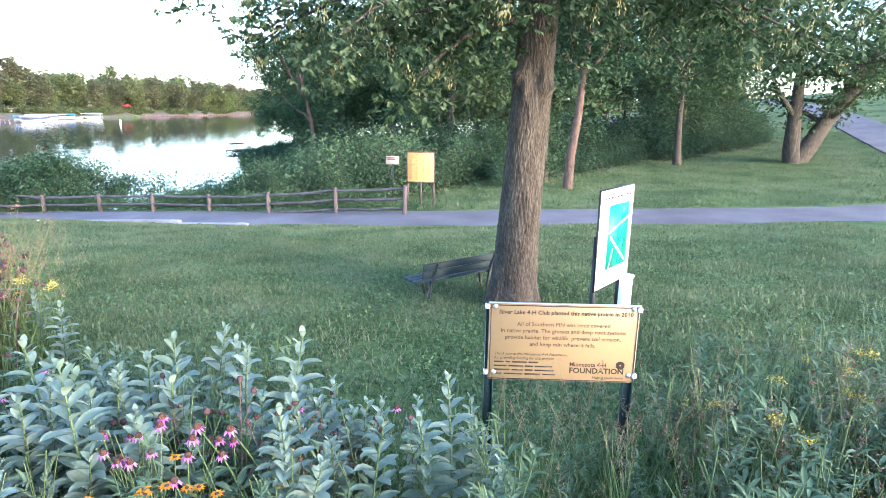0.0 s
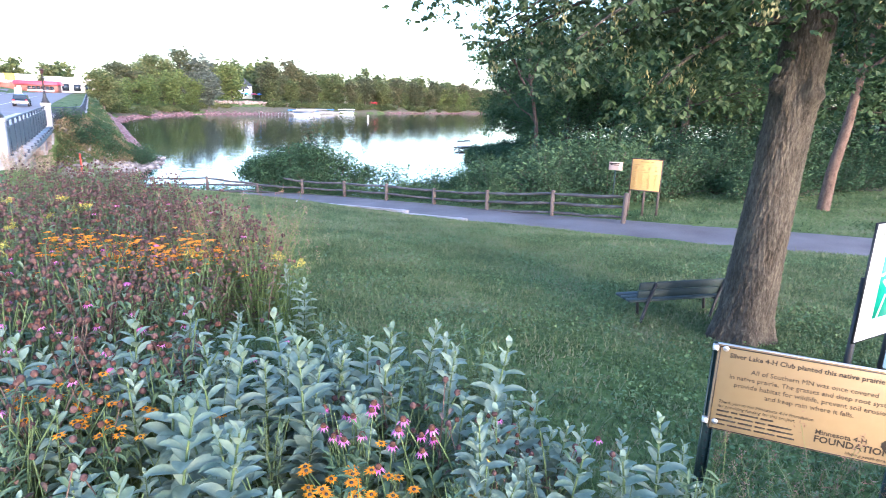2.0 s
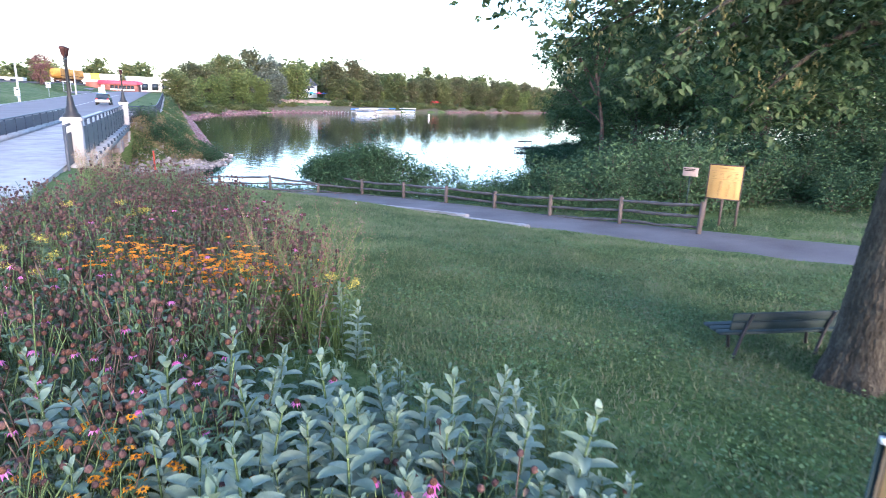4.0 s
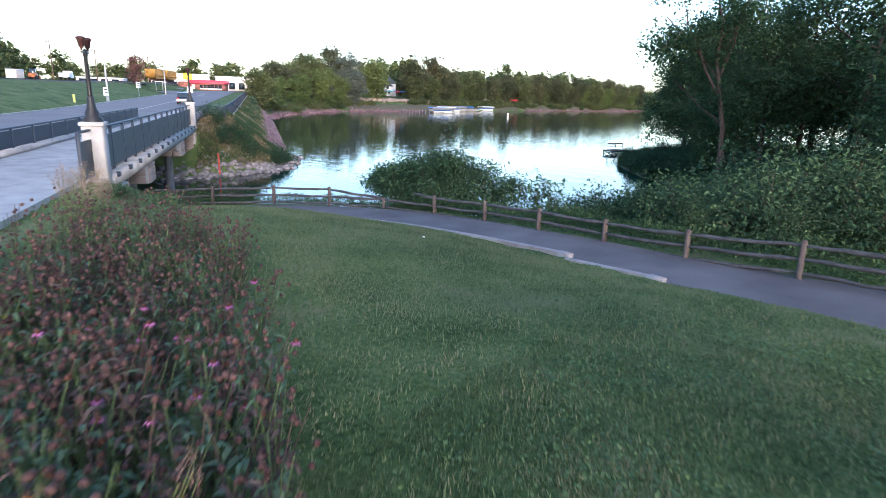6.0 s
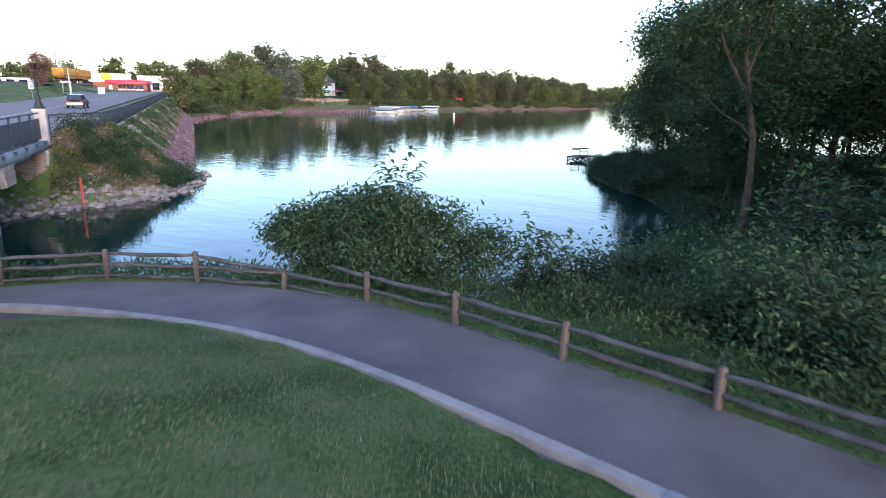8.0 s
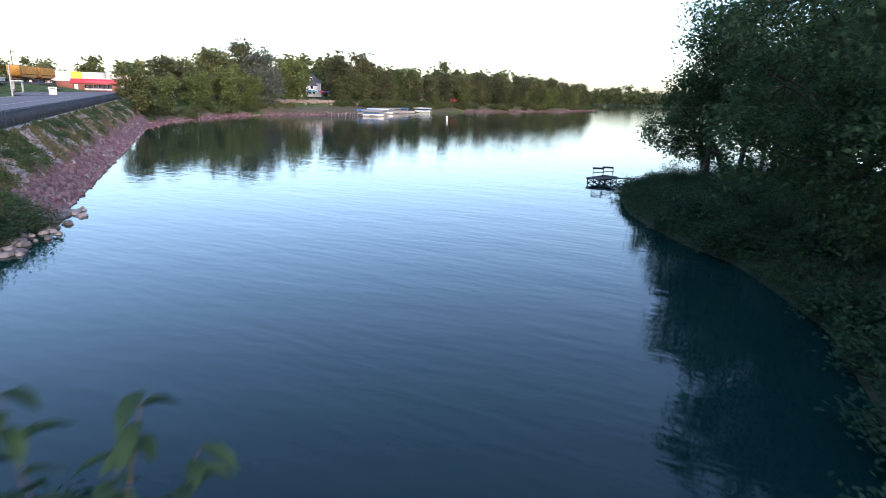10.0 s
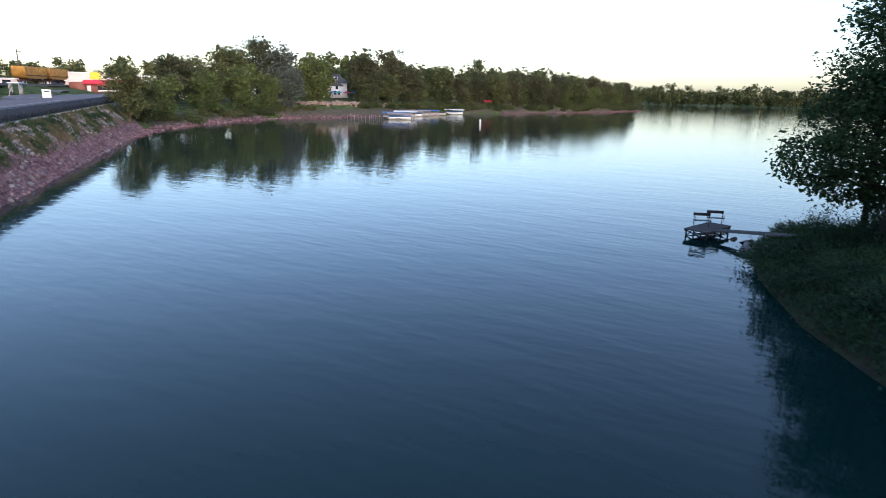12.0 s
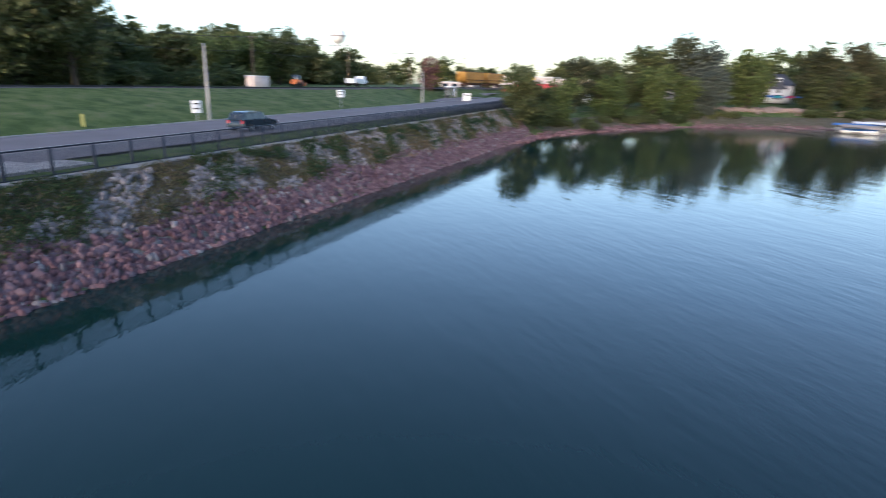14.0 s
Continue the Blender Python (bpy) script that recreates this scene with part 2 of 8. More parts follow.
MUD = material("bank_soil", [(0.048, 0.047, 0.028), (0.08, 0.074, 0.048), (0.125, 0.108, 0.082)], scale=1.5, rough=0.95, bump=0.4)
WHITE = material("white_paint", [(0.70, 0.70, 0.68), (0.80, 0.80, 0.79)], scale=2, rough=0.6, bump=0.05)
BLACK = material("black_painted_iron", [(0.012, 0.012, 0.014), (0.022, 0.022, 0.024)], scale=3, rough=0.45, bump=0.05)

WATERM = bpy.data.materials.new("lake_water")
WATERM.use_nodes = True
_t, _n = WATERM.node_tree, WATERM.node_tree.nodes
_p = _n["Principled BSDF"]
_p.inputs["Base Color"].default_value = (0.004, 0.024, 0.022, 1)
_p.inputs["Roughness"].default_value = 0.04
_p.inputs["IOR"].default_value = 1.33
_co = _n.new("ShaderNodeTexCoord")
_mp = _n.new("ShaderNodeMapping")
_mp.inputs["Scale"].default_value = (0.35, 1.0, 1.0)
_mp.inputs["Rotation"].default_value = (0, 0, radians(-20))
_t.links.new(_co.outputs["Object"], _mp.inputs["Vector"])
_h = []
for _s, _w in ((0.5, 0.6), (2.2, 0.3)):
    _q = _n.new("ShaderNodeTexNoise")
    _q.inputs["Scale"].default_value, _q.inputs["Detail"].default_value = _s, 3
    _t.links.new(_mp.outputs["Vector"], _q.inputs["Vector"])
    _m = _n.new("ShaderNodeMath")
    _m.operation = 'MULTIPLY'
    _m.inputs[1].default_value = _w
    _t.links.new(_q.outputs["Fac"], _m.inputs[0])
    _h.append(_m)
_a = _n.new("ShaderNodeMath")
_t.links.new(_h[0].outputs[0], _a.inputs[0])
_t.links.new(_h[1].outputs[0], _a.inputs[1])
_b = _n.new("ShaderNodeBump")
_b.inputs["Strength"].default_value = 0.26
_b.inputs["Distance"].default_value = 0.12
_t.links.new(_a.outputs[0], _b.inputs["Height"])
_t.links.new(_b.outputs["Normal"], _p.inputs["Normal"])

# ---- the lie of the land ----
W = -4.0                                            # lake level
BA, BB = np.array((-23.3, 14.1)), np.array((-46.0, 31.5))   # the two lamp pedestals of the bridge
BD = (BB - BA) / np.linalg.norm(BB - BA)
BN = np.array((-BD[1], BD[0])) * -1.0               # towards the lake
LAKE = [(-38, 10), (-34, 18), (-30.5, 23.5), (-26, 26.3), (-21.5, 28), (-17, 31), (-14, 34.5), (-13, 38), (-12.9, 42.7), (-13.6, 48), (-15.8, 53),
        (-17.2, 55.6), (-19.2, 57.6), (-21.6, 61), (-23.6, 64.5), (-25.4, 70), (-26.2, 75), (-25.5, 80), (-20, 88), (-8, 96), (15, 110), (60, 150), (150, 280), (300, 500), (330, 800),
        (100, 830), (-100, 810), (-300, 790), (-430, 650), (-300, 500), (-170, 450), (-119, 400), (-121, 340), (-138, 262), (-143, 225), (-140, 185),
        (-144, 165), (-147, 150), (-140, 130), (-127, 106), (-114, 93), (-82.3, 68.6), (-50.6, 44.3), (-46, 40), (-43, 37), (-43.2, 34), (-43.6, 28), (-47, 22), (-54, 14)]
PTH = [(48, 33), (30, 23), (20, 19.6), (12, 18.1), (6.6, 17.9), (2.2, 17.9), (-2.2, 18.5), (-6.9, 19.75), (-9.5, 20.8), (-11.8, 21.5), (-14.6, 22.35), (-17.3, 22.85),
       (-19.9, 22.8), (-22.6, 22.2), (-25.2, 21.0), (-27.2, 18.8), (-31, 14.5), (-36, 8), (-42, 0)]
PX = np.array([-42, -28, -22.8, -17.4, -12, -7, -2, 3, 10, 20, 48.0])
PZ = np.array([-2.9, -2.85, -2.55, -2.2, -1.8, -1.45, -1.1, -0.85, -0.7, -0.45, 0.4])


def path_z(x):
    return np.interp(x, PX, PZ)


def so(x, y):
    qx, qy = x - BA[0], y - BA[1]
    return qx * BD[0] + qy * BD[1], qx * BN[0] + qy * BN[1]


def xy(s, o):
    return BA[0] + s * BD[0] + o * BN[0], BA[1] + s * BD[1] + o * BN[1]


def along(poly, x, y, closed=False):
    """Distance to a line of points, the side (positive to its left) and the nearest point's x."""
    best = np.full(np.shape(x), 1e9)
    side = np.zeros(np.shape(x))
    near = np.zeros(np.shape(x))
    pts = list(poly) + ([poly[0]] if closed else [])
    for (ax, ay), (bx, by) in zip(pts[:-1], pts[1:]):
        dx, dy = bx - ax, by - ay
        u = np.clip(((x - ax) * dx + (y - ay) * dy) / (dx * dx + dy * dy), 0, 1)
        px, py = ax + u * dx, ay + u * dy
        d = np.hypot(x - px, y - py)
        k = d < best
        best = np.where(k, d, best)
        side = np.where(k, dx * (y - py) - dy * (x - px), side)
        near = np.where(k, px, near)
    return best, side, near


def inside(poly, x, y):
    r = np.zeros(np.shape(x), bool)
    for (ax, ay), (bx, by) in zip(poly, poly[1:] + poly[:1]):
        c = (ay > y) != (by > y)
        xi = (bx - ax) * (y - ay) / (by - ay + 1e-12) + ax
        r ^= c & (x < xi)
    return r


def smooth(a, b, v):
    u = np.clip((v - a) / (b - a), 0, 1)
    return u * u * (3 - 2 * u)


def road_z(s):
    return -0.35 + 0.009 * np.clip(s - 50, 0, 150)


def shore(x, y):
    d = along(LAKE, x, y, True)[0]
    return np.where(inside(LAKE, x, y), -d, d)


def ground(x, y):
    x, y = np.asarray(x, float), np.asarray(y, float)
    s, o = so(x, y)
    ds = shore(x, y)
    dp, side, near = along(PTH, x, y)
    zp = path_z(near)
    zr = road_z(s)
    lake = W - np.minimum(2.5, 0.4 * np.maximum(-ds, 0))
    # park: lawn south of the path, bank north of it
    dd = np.maximum(dp - 1.35, 0)
    plat = 0.28 + 0.02 * np.clip(x - 6, 0, 60) - 0.4 * smooth(-9, -20, x)
    lawn = zp + 0.12 * smooth(0, 0.25, dd) + (plat - zp - 0.12) * (1 - np.exp(-np.maximum(dd - 0.5, 0) / (9.5 - 3.3 * smooth(-9, -16, x))))
    lawn = lawn + (zr - lawn) * smooth(2.6, 0.5, o) * smooth(2.5, -1.5, s)
    reach = np.clip(np.minimum(ds + dd, 14), 3, 14)
    frac = 1 - (1 - np.clip(ds / reach, 0, 1)) ** 1.6
    rise = 0.03 * np.clip(x - 8, 0, 60) * smooth(20, 45, y) + 0.08 * np.clip(x - 18, 0, 60) * smooth(26, 50, y)
    bank = W + (zp - W) * frac + rise
    park = np.where(side > 0, lawn, bank)
    park = np.where(dp < 1.35, zp - 0.05, park)
    # the road on its causeway, and the hill behind it
    crest = -35 + 9 * smooth(130, 180, s)
    foot = -17.5 - 7 * smooth(130, 160, s) + 5 * smooth(182, 196, s)
    hill = zr - 0.1 + (2.8 + 0.4 * smooth(120, 190, s) - zr) * np.clip((foot - o) / np.maximum(foot - np.minimum(crest, foot - 6), 1), 0, 1) ** 0.8 * smooth(275, 250, s) + 0.8 * smooth(-60, -160, o)
    cause = np.where(o < -17.5, hill, np.where(o < 2.6, zr - 0.12, zr - 0.12 + (W - zr + 0.12) * np.clip((o - 2.6) / 4.8, 0, 1)))
    gen = W + 4.6 * (1 - np.exp(-np.maximum(ds, 0) / 9)) + 1.5 * smooth(20, 120, ds)
    chan = W + np.clip(ds, 0, 4) * 0.5
    z = np.where((o > 0.2) & (x > -46), park, cause)
    # the bank that falls from the far bridge end to the water
    brow = np.hypot(np.maximum(o - 0.8 - 1.8 * smooth(28, 34, s), 0), np.maximum(29.2 - s, 0))
    far_end = W + (zr - 0.12 - W) * np.maximum(ds, 0) / (np.maximum(ds, 0) + brow + 0.01)
    z = np.where((o > 0.2) & (x < -36) & (s < 42), far_end, z)
    z = np.where((s > 3.5) & (s < 27.5) & (o < 0.4) & (o > -17), np.where(dp < 1.35, zp - 0.05, chan), z)
    west = smooth(118, 150, s) * smooth(0, 12, o)
    z = z + (gen - z) * np.where(o > 0, west, 0)
    z = np.where((y > 100) & (x > -60), gen, z)
    z = np.where((y > 440), W + 1.0 * (1 - np.exp(-np.maximum(ds, 0) / 6)) + 5 * smooth(30, 140, ds), z)
    z = z + 0.03 * np.sin(x * 0.9 + 1.3 * np.sin(y * 0.7)) * np.where(dp < 1.6, 0, 1) * np.where(ds > 0, 1, 0)
    return np.where(ds < 0, lake, z)


def graded(lo, hi, a, b, step, grow=1.16):
    mid = list(np.arange(a, b, step))
    left, right, d = [], [], step
    v = a
    while v > lo:
        d *= grow
        v -= d
        left.append(v)
    d, v = step, mid[-1]
    while v < hi:
        d *= grow
        v += d
        right.append(v)
    return np.array(left[::-1] + mid + right)


gx = graded(-2600, 2600, -130, 30, 0.9)
gy = graded(-900, 3500, -4, 100, 0.9)
gx = np.unique(np.concatenate([gx, np.arange(-30, 14, 0.45)]))
gy = np.unique(np.concatenate([gy, np.arange(2, 30, 0.45)]))
GX, GY = np.meshgrid(gx, gy, indexing="ij")
ground_ob = part("ground", Geo().sheet(np.stack([GX, GY, ground(GX, GY)], -1)), LAWN, smooth=True)
tagged(ground_ob, "mown green lawn and grassy banks round the lake", "ground", kind="structure")

lake_ob = part("lake_water", Geo().polys([[(-2600, -60, W), (900, -60, W), (900, 1100, W), (-2600, 1100, W)]]), WATERM)
tagged(lake_ob, "calm rippled lake water mirroring the pale sky", "water", kind="structure")


def ribbon(line, width, zf, step=0.6, lift=0.0, thick=0.0, off=0.0):
    """A strip along a line, with its surface from zf(x, y)."""
    line = np.array(line, float)
    seg = np.linalg.norm(np.diff(line, axis=0), axis=1)
    t = np.concatenate([[0], np.cumsum(seg)])
    q = np.arange(0, t[-1], step)
    # rounded corners
    px, py = np.interp(q, t, line[:, 0]), np.interp(q, t, line[:, 1])
    k = np.ones(7) / 7
    px = np.convolve(np.pad(px, 3, mode="edge"), k, "valid")
    py = np.convolve(np.pad(py, 3, mode="edge"), k, "valid")
    d = np.stack([np.gradient(px), np.gradient(py)], 1)
    d /= np.linalg.norm(d, axis=1)[:, None]
    n = np.stack([-d[:, 1], d[:, 0]], 1)
    rows = []
    for w in (off - width / 2, off, off + width / 2):
        x, y = px + n[:, 0] * w, py + n[:, 1] * w
        rows.append(np.stack([x, y, zf(px, py, x, y) + lift], 1))
    top = np.stack(rows, 1)
    g = Geo().sheet(top)
    if thick:
        for r in (0, 2):
            low = top[:, r] - [0, 0, thick]
            g.sheet(np.stack([top[:, r], low], 1))
        for e in (0, -1):
            g.polys([[top[e, 0], top[e, 2], top[e, 2] - [0, 0, thick], top[e, 0] - [0, 0, thick]]])
    return g


tagged(part("path", ribbon(PTH, 2.9, lambda a, b, x, y: path_z(a)), ASPHALT), "purplish grey asphalt footpath with worn edges", "path", kind="structure")
trail = [(21.5, 22.5), (23.6, 30), (26.4, 38), (29.6, 47), (35, 61), (43, 82), (54, 112)]
tagged(part("trail", ribbon(trail, 2.8, lambda a, b, x, y: ground(x, y), lift=0.05, thick=0.2), ASPHALT), "asphalt trail climbing between trees and lawn", "path", kind="structure")
ROADL = [tuple(xy(s, -9.0)) for s in (-60, -20, 0, 30, 60, 100, 150, 200, 330)]
tagged(part("road", ribbon(ROADL, 13.0, lambda a, b, x, y: road_z(so(a, b)[0]), step=2.0, lift=0.01), ROADM), "grey asphalt road crossing the bridge", "road", kind="structure")

# ---- trees ----
def limb_path(p0, direction, length, bend=0.25, n=6, lift=0.15, rng=RNG):
    d = np.array(direction, float)
    d /= np.linalg.norm(d)
    pts = [np.array(p0, float)]
    for _ in range(n):
        d = d + rng.standard_normal(3) * bend * 0.5 + [0, 0, lift * 0.3]
        d /= np.linalg.norm(d)
        pts.append(pts[-1] + d * length / n)
    return np.array(pts)


def tree_parts(height, crown_r, base, trunk_r, n_leaves, leaf, seed, limbs=9, lean=(0, 0), twigs=True, flat=0.75):
    """Trunk with limbs, and a crown of leaves in clumps round the limbs' ends; base is the height where leaves begin."""
    rng = np.random.default_rng(seed)
    wood, crown = Geo(), Geo()
    hs = np.linspace(0, height * 0.85, 9)
    tr = np.stack([lean[0] * (hs / height) ** 1.3 + 0.12 * np.sin(hs * 0.6 + seed), lean[1] * (hs / height) ** 1.3 + 0.12 * np.cos(hs * 0.5 + seed), hs - 0.25], 1)
    rad = trunk_r * (1 - 0.85 * hs / (height * 0.9))
    rad[0] *= 1.35
    wood.tube(tr, rad, 9, wob=0.03)
    clumps = []
    for i in range(limbs):
        h = base + (height * 0.8 - base) * (i + 0.5) / limbs
        c = np.array([np.interp(h, hs, tr[:, 0]), np.interp(h, hs, tr[:, 1]), h])
        a = i * 2.4 + rng.uniform(-0.5, 0.5)
        ln = crown_r * rng.uniform(0.75, 1.1) * (1.0 - 0.45 * abs((h - base) / (height - base) - 0.35))
        pts = limb_path(c, (math.cos(a), math.sin(a), rng.uniform(0.1, 0.7)), ln, rng=rng)
        wood.tube(pts if twigs else pts[::2], np.linspace(trunk_r * 0.32, 0.02, len(pts))[::1 if twigs else 2], 5 if twigs else 3, cap=False)
        for k in (2, 3, 4, 5, 6):
            clumps.append((pts[k] + rng.standard_normal(3) * 0.3, crown_r * rng.uniform(0.2, 0.36)))
        for _ in range(2):
            q = limb_path(pts[3], rng.standard_normal(3) + [0, 0, 0.4], ln * 0.5, rng=rng)
            if twigs:
                wood.tube(q, np.linspace(trunk_r * 0.14, 0.01, len(q)), 3, cap=False)
            clumps.append((q[-1], crown_r * rng.uniform(0.2, 0.34)))
            clumps.append((q[3], crown_r * rng.uniform(0.18, 0.3)))
    for _ in range(limbs // 2):
        clumps.append((tr[-1] + rng.standard_normal(3) * [0.35, 0.35, 0.16] * crown_r + [0, 0, height * 0.08], crown_r * rng.uniform(0.2, 0.32)))
    rr = np.array([c[1] for c in clumps])
    pick = rng.choice(len(clumps), n_leaves, p=rr ** 2 / (rr ** 2).sum())
    cc = np.array([c[0] for c in clumps])[pick]
    d = rng.standard_normal((n_leaves, 3))
    d /= np.linalg.norm(d, axis=1)[:, None]
    pos = cc + d * (rr[pick] * rng.uniform(0.25, 1.0, n_leaves) ** 0.6)[:, None] * [1, 1, flat]
    leaves(crown, pos, leaf, droop=0.35, aspect=0.6, rng=rng)
    if not twigs:
        # coarse sprays fill the inside of the clumps
        leaves(crown, cc[::6] + d[::6] * (rr[pick] * 0.5)[::6, None], leaf * 1.6, droop=0.2, aspect=0.8, rng=rng)
    return wood, crown


def make_tree(name, label, at, wood, crown, bark, leaf_mat, group="", cat="tree"):
    t = thing(name, label, cat, at, group)
    part("trunk", wood, bark, t, smooth=True)
    part("crown", crown, leaf_mat, t)
    return t


def on_ground(x, y, rz=0.0, scale=1.0, sink=0.0):
    return pose(x, y, float(ground(x, y)) - sink, 0, 0, rz) @ Matrix.Diagonal((scale, scale, scale, 1))


# far trees: a few kinds, copied along the far shore
FAR, FAR_H = [], (11, 13, 9.5, 12, 10.5, 11, 10, 12)
for i, (h, r, b, mt) in enumerate(zip(FAR_H, (4.6, 5.2, 4.8, 4.6, 5.0, 4.6, 4.8, 4.4), (1.0, 1.4, 0.4, 1.6, 0.8, 0.6, 0.3, 2.0), (LEAF_FAR, LEAF_FARD, LEAF_FARG, LEAF_FARD, LEAF_FAR, LEAF_FARG, LEAF_FARB, LEAF_FARD))):
    w_, c_ = tree_parts(h, r, b, 0.28, 4300, 0.5, 40 + i, limbs=15, flat=0.85, twigs=False)
    FAR.append((w_.mesh("trunk", BARK_FAR, True), c_.mesh("crown", mt)))


def far_tree(x, y, k, scale, label="broad leafy tree on the far lake shore", group="trees along the far shore", z=None):
    m = on_ground(x, y, RNG.uniform(0, 360), scale, 0.1)
    if z is not None:
        m.translation.z = z
    t = thing("tree", label, "tree", m, group)
    part("trunk", FAR[k][0], None, t)
    part("crown", FAR[k][1], None, t)
    return t


def band(poly, n, depth, lo, hi, rng, gap=None):
    """Trees strewn in a strip along a line."""
    line = np.array(poly, float)
    seg = np.linalg.norm(np.diff(line, axis=0), axis=1)
    t = np.concatenate([[0], np.cumsum(seg)])
    for i in range(n):
        q = (i + rng.uniform(0.1, 0.9)) / n * t[-1]
        j = min(np.searchsorted(t, q, "right") - 1, len(seg) - 1)
        d = (line[j + 1] - line[j]) / seg[j]
        p = line[j] + d * (q - t[j]) + np.array((-d[1], d[0])) * rng.uniform(*depth)
        if gap is not None and gap(p):
            continue
        far_tree(p[0], p[1], int(rng.choice([0, 1, 3, 4, 7, 2])), rng.uniform(lo, hi))


# woods too far off to count: joined crowns
FARW = [tree_parts(h, r, 0.6, 0.3, 640, 1.35, 140 + k, limbs=8, twigs=False) for k, (h, r) in enumerate(((11, 4.8), (13, 5.2), (9.5, 4.8), (12, 4.6)))]
far_wood, far_crown = Geo(), Geo()


def far_mass(x, y, scale, rng):
    z = float(ground(x, y)) - 0.2
    a = rng.uniform(0, 6.28)
    m = np.array([[math.cos(a), math.sin(a), 0], [-math.sin(a), math.cos(a), 0], [0, 0, 1]]) * scale
    for src, dst in zip(FARW[int(rng.integers(0, 4))], (far_wood, far_crown)):
        trunk = dst is far_wood
        v = (src.v[0] if trunk else np.vstack(src.v)) @ m + [x, y, z]
        for f in src.f:
            f = np.asarray(f)
            f = f[f.max(1) < len(v)]
            if len(f):
                dst.f.append(f + dst.n)
        dst.v.append(v)
        dst.n += len(v)


def mass_band(poly, n, depth, lo, hi, rng):
    line = np.array(poly, float)
    seg = np.linalg.norm(np.diff(line, axis=0), axis=1)
    t = np.concatenate([[0], np.cumsum(seg)])
    for i in range(n):
        q = (i + rng.uniform(0.1, 0.9)) / n * t[-1]
        j = min(np.searchsorted(t, q, "right") - 1, len(seg) - 1)
        d = (line[j + 1] - line[j]) / seg[j]
        p = line[j] + d * (q - t[j]) + np.array((-d[1], d[0])) * rng.uniform(*depth)
        far_mass(p[0], p[1], rng.uniform(lo, hi), rng)


def house_view(p):
    """The open strip in front of the white house."""
    a = math.atan2(p[1] - 44, p[0] + 25)
    return abs(a - math.atan2(210 - 44, -181 + 25)) < 0.045


rf = np.random.default_rng(3)
# the grove beyond the causeway: x, y, height, kind
for x, y, h, k in ((-125, 99, 9.6, 0), (-129, 104, 7.2, 4), (-134, 111, 7.6, 2), (-150, 123, 11.6, 3), (-157, 133, 11.2, 0), (-143.7, 127.6, 9.4, 5), (-163, 149.6, 14.6, 0), (-151, 144, 10.2, 2), (-167, 163, 17.4, 1),
                   (-162, 166, 14.4, 6), (-152.4, 160.7, 10.0, 6), (-151.8, 152.5, 9.0, 5), (-155, 174.5, 12.8, 2), (-162.5, 204, 12.0, 1)):
    far_tree(x, y, k, h / FAR_H[k], "broad leafy tree of the grove beyond the causeway", "grove trees")
# the wooded far shore
for x, y, h, k in ((-152.3, 193, 15.4, 3), (-155.2, 211, 17.4, 7), (-150.5, 203, 10.5, 0), (-151.6, 217.5, 13.0, 1), (-150.6, 233.6, 14.4, 0), (-147.8, 244.5, 11.6, 3), (-147.6, 258, 13.5, 1), (-143.6, 268.3, 13.1, 4),
                   (-142.2, 284.2, 14.6, 3), (-138.3, 297.1, 13.8, 0), (-135.7, 313.7, 14.9, 1), (-131.3, 324.8, 13.9, 4), (-129.8, 344.9, 14.7, 3), (-127.3, 361, 13.4, 1), (-127.5, 383.6, 12.8, 0), (-125, 398, 9.0, 4)):
    far_tree(x, y, k, h / FAR_H[k])
band([(-142, 134), (-154, 156)], 6, (8, 14), 0.6, 0.8, rf)
band([(-142, 187), (-144, 225), (-138, 262), (-121, 340), (-119, 392)], 34, (6, 14), 0.55, 0.9, rf, house_view)
band([(-150, 185), (-150, 225), (-146, 262), (-128, 340)], 18, (18, 36), 0.85, 1.15, rf, house_view)
band([(-185, 178), (-210, 215)], 5, (0, 16), 0.9, 1.25, rf)
band([(-136, 268), (-119, 340), (-117, 398)], 26, (3.5, 12), 0.85, 1.15, rf)
mass_band([(-165, 200), (-170, 262), (-150, 340), (-135, 400)], 30, (10, 40), 1.1, 1.5, rf)
mass_band([(-430, 650), (-300, 796), (-100, 814), (100, 834), (325, 806)], 120, (2, 18), 0.95, 1.5, rf)
mass_band([(-300, 815), (-100, 840), (100, 860)], 50, (20, 60), 1.3, 1.8, rf)
mass_band([(330, 800), (150, 285), (60, 155)], 40, (-40, -10), 1.0, 1.4, rf)
for i in range(90):
    a_ = radians(rf.uniform(112, 178))
    d_ = rf.uniform(360, 620)
    far_mass(-60 + d_ * math.cos(a_), 40 + d_ * math.sin(a_) * 0.9, rf.uniform(1.0, 1.6), rf)
for s_ in np.arange(40, 225, 2.6):
    for o_, k_ in ((rf.uniform(-100, -84), 1.3), (rf.uniform(-84, -70), 1.0)):
        far_mass(*xy(s_ + rf.uniform(-2, 2), o_), k_ * rf.uniform(0.68, 0.95), rf)
far_woods = thing("far_woods", "distant belts of leafy trees beyond lake and road", "woods", kind="stuff")
part("far_trunks", far_wood, BARK_FAR, far_woods)
part("far_crowns", far_crown, LEAF_FAR, far_woods)

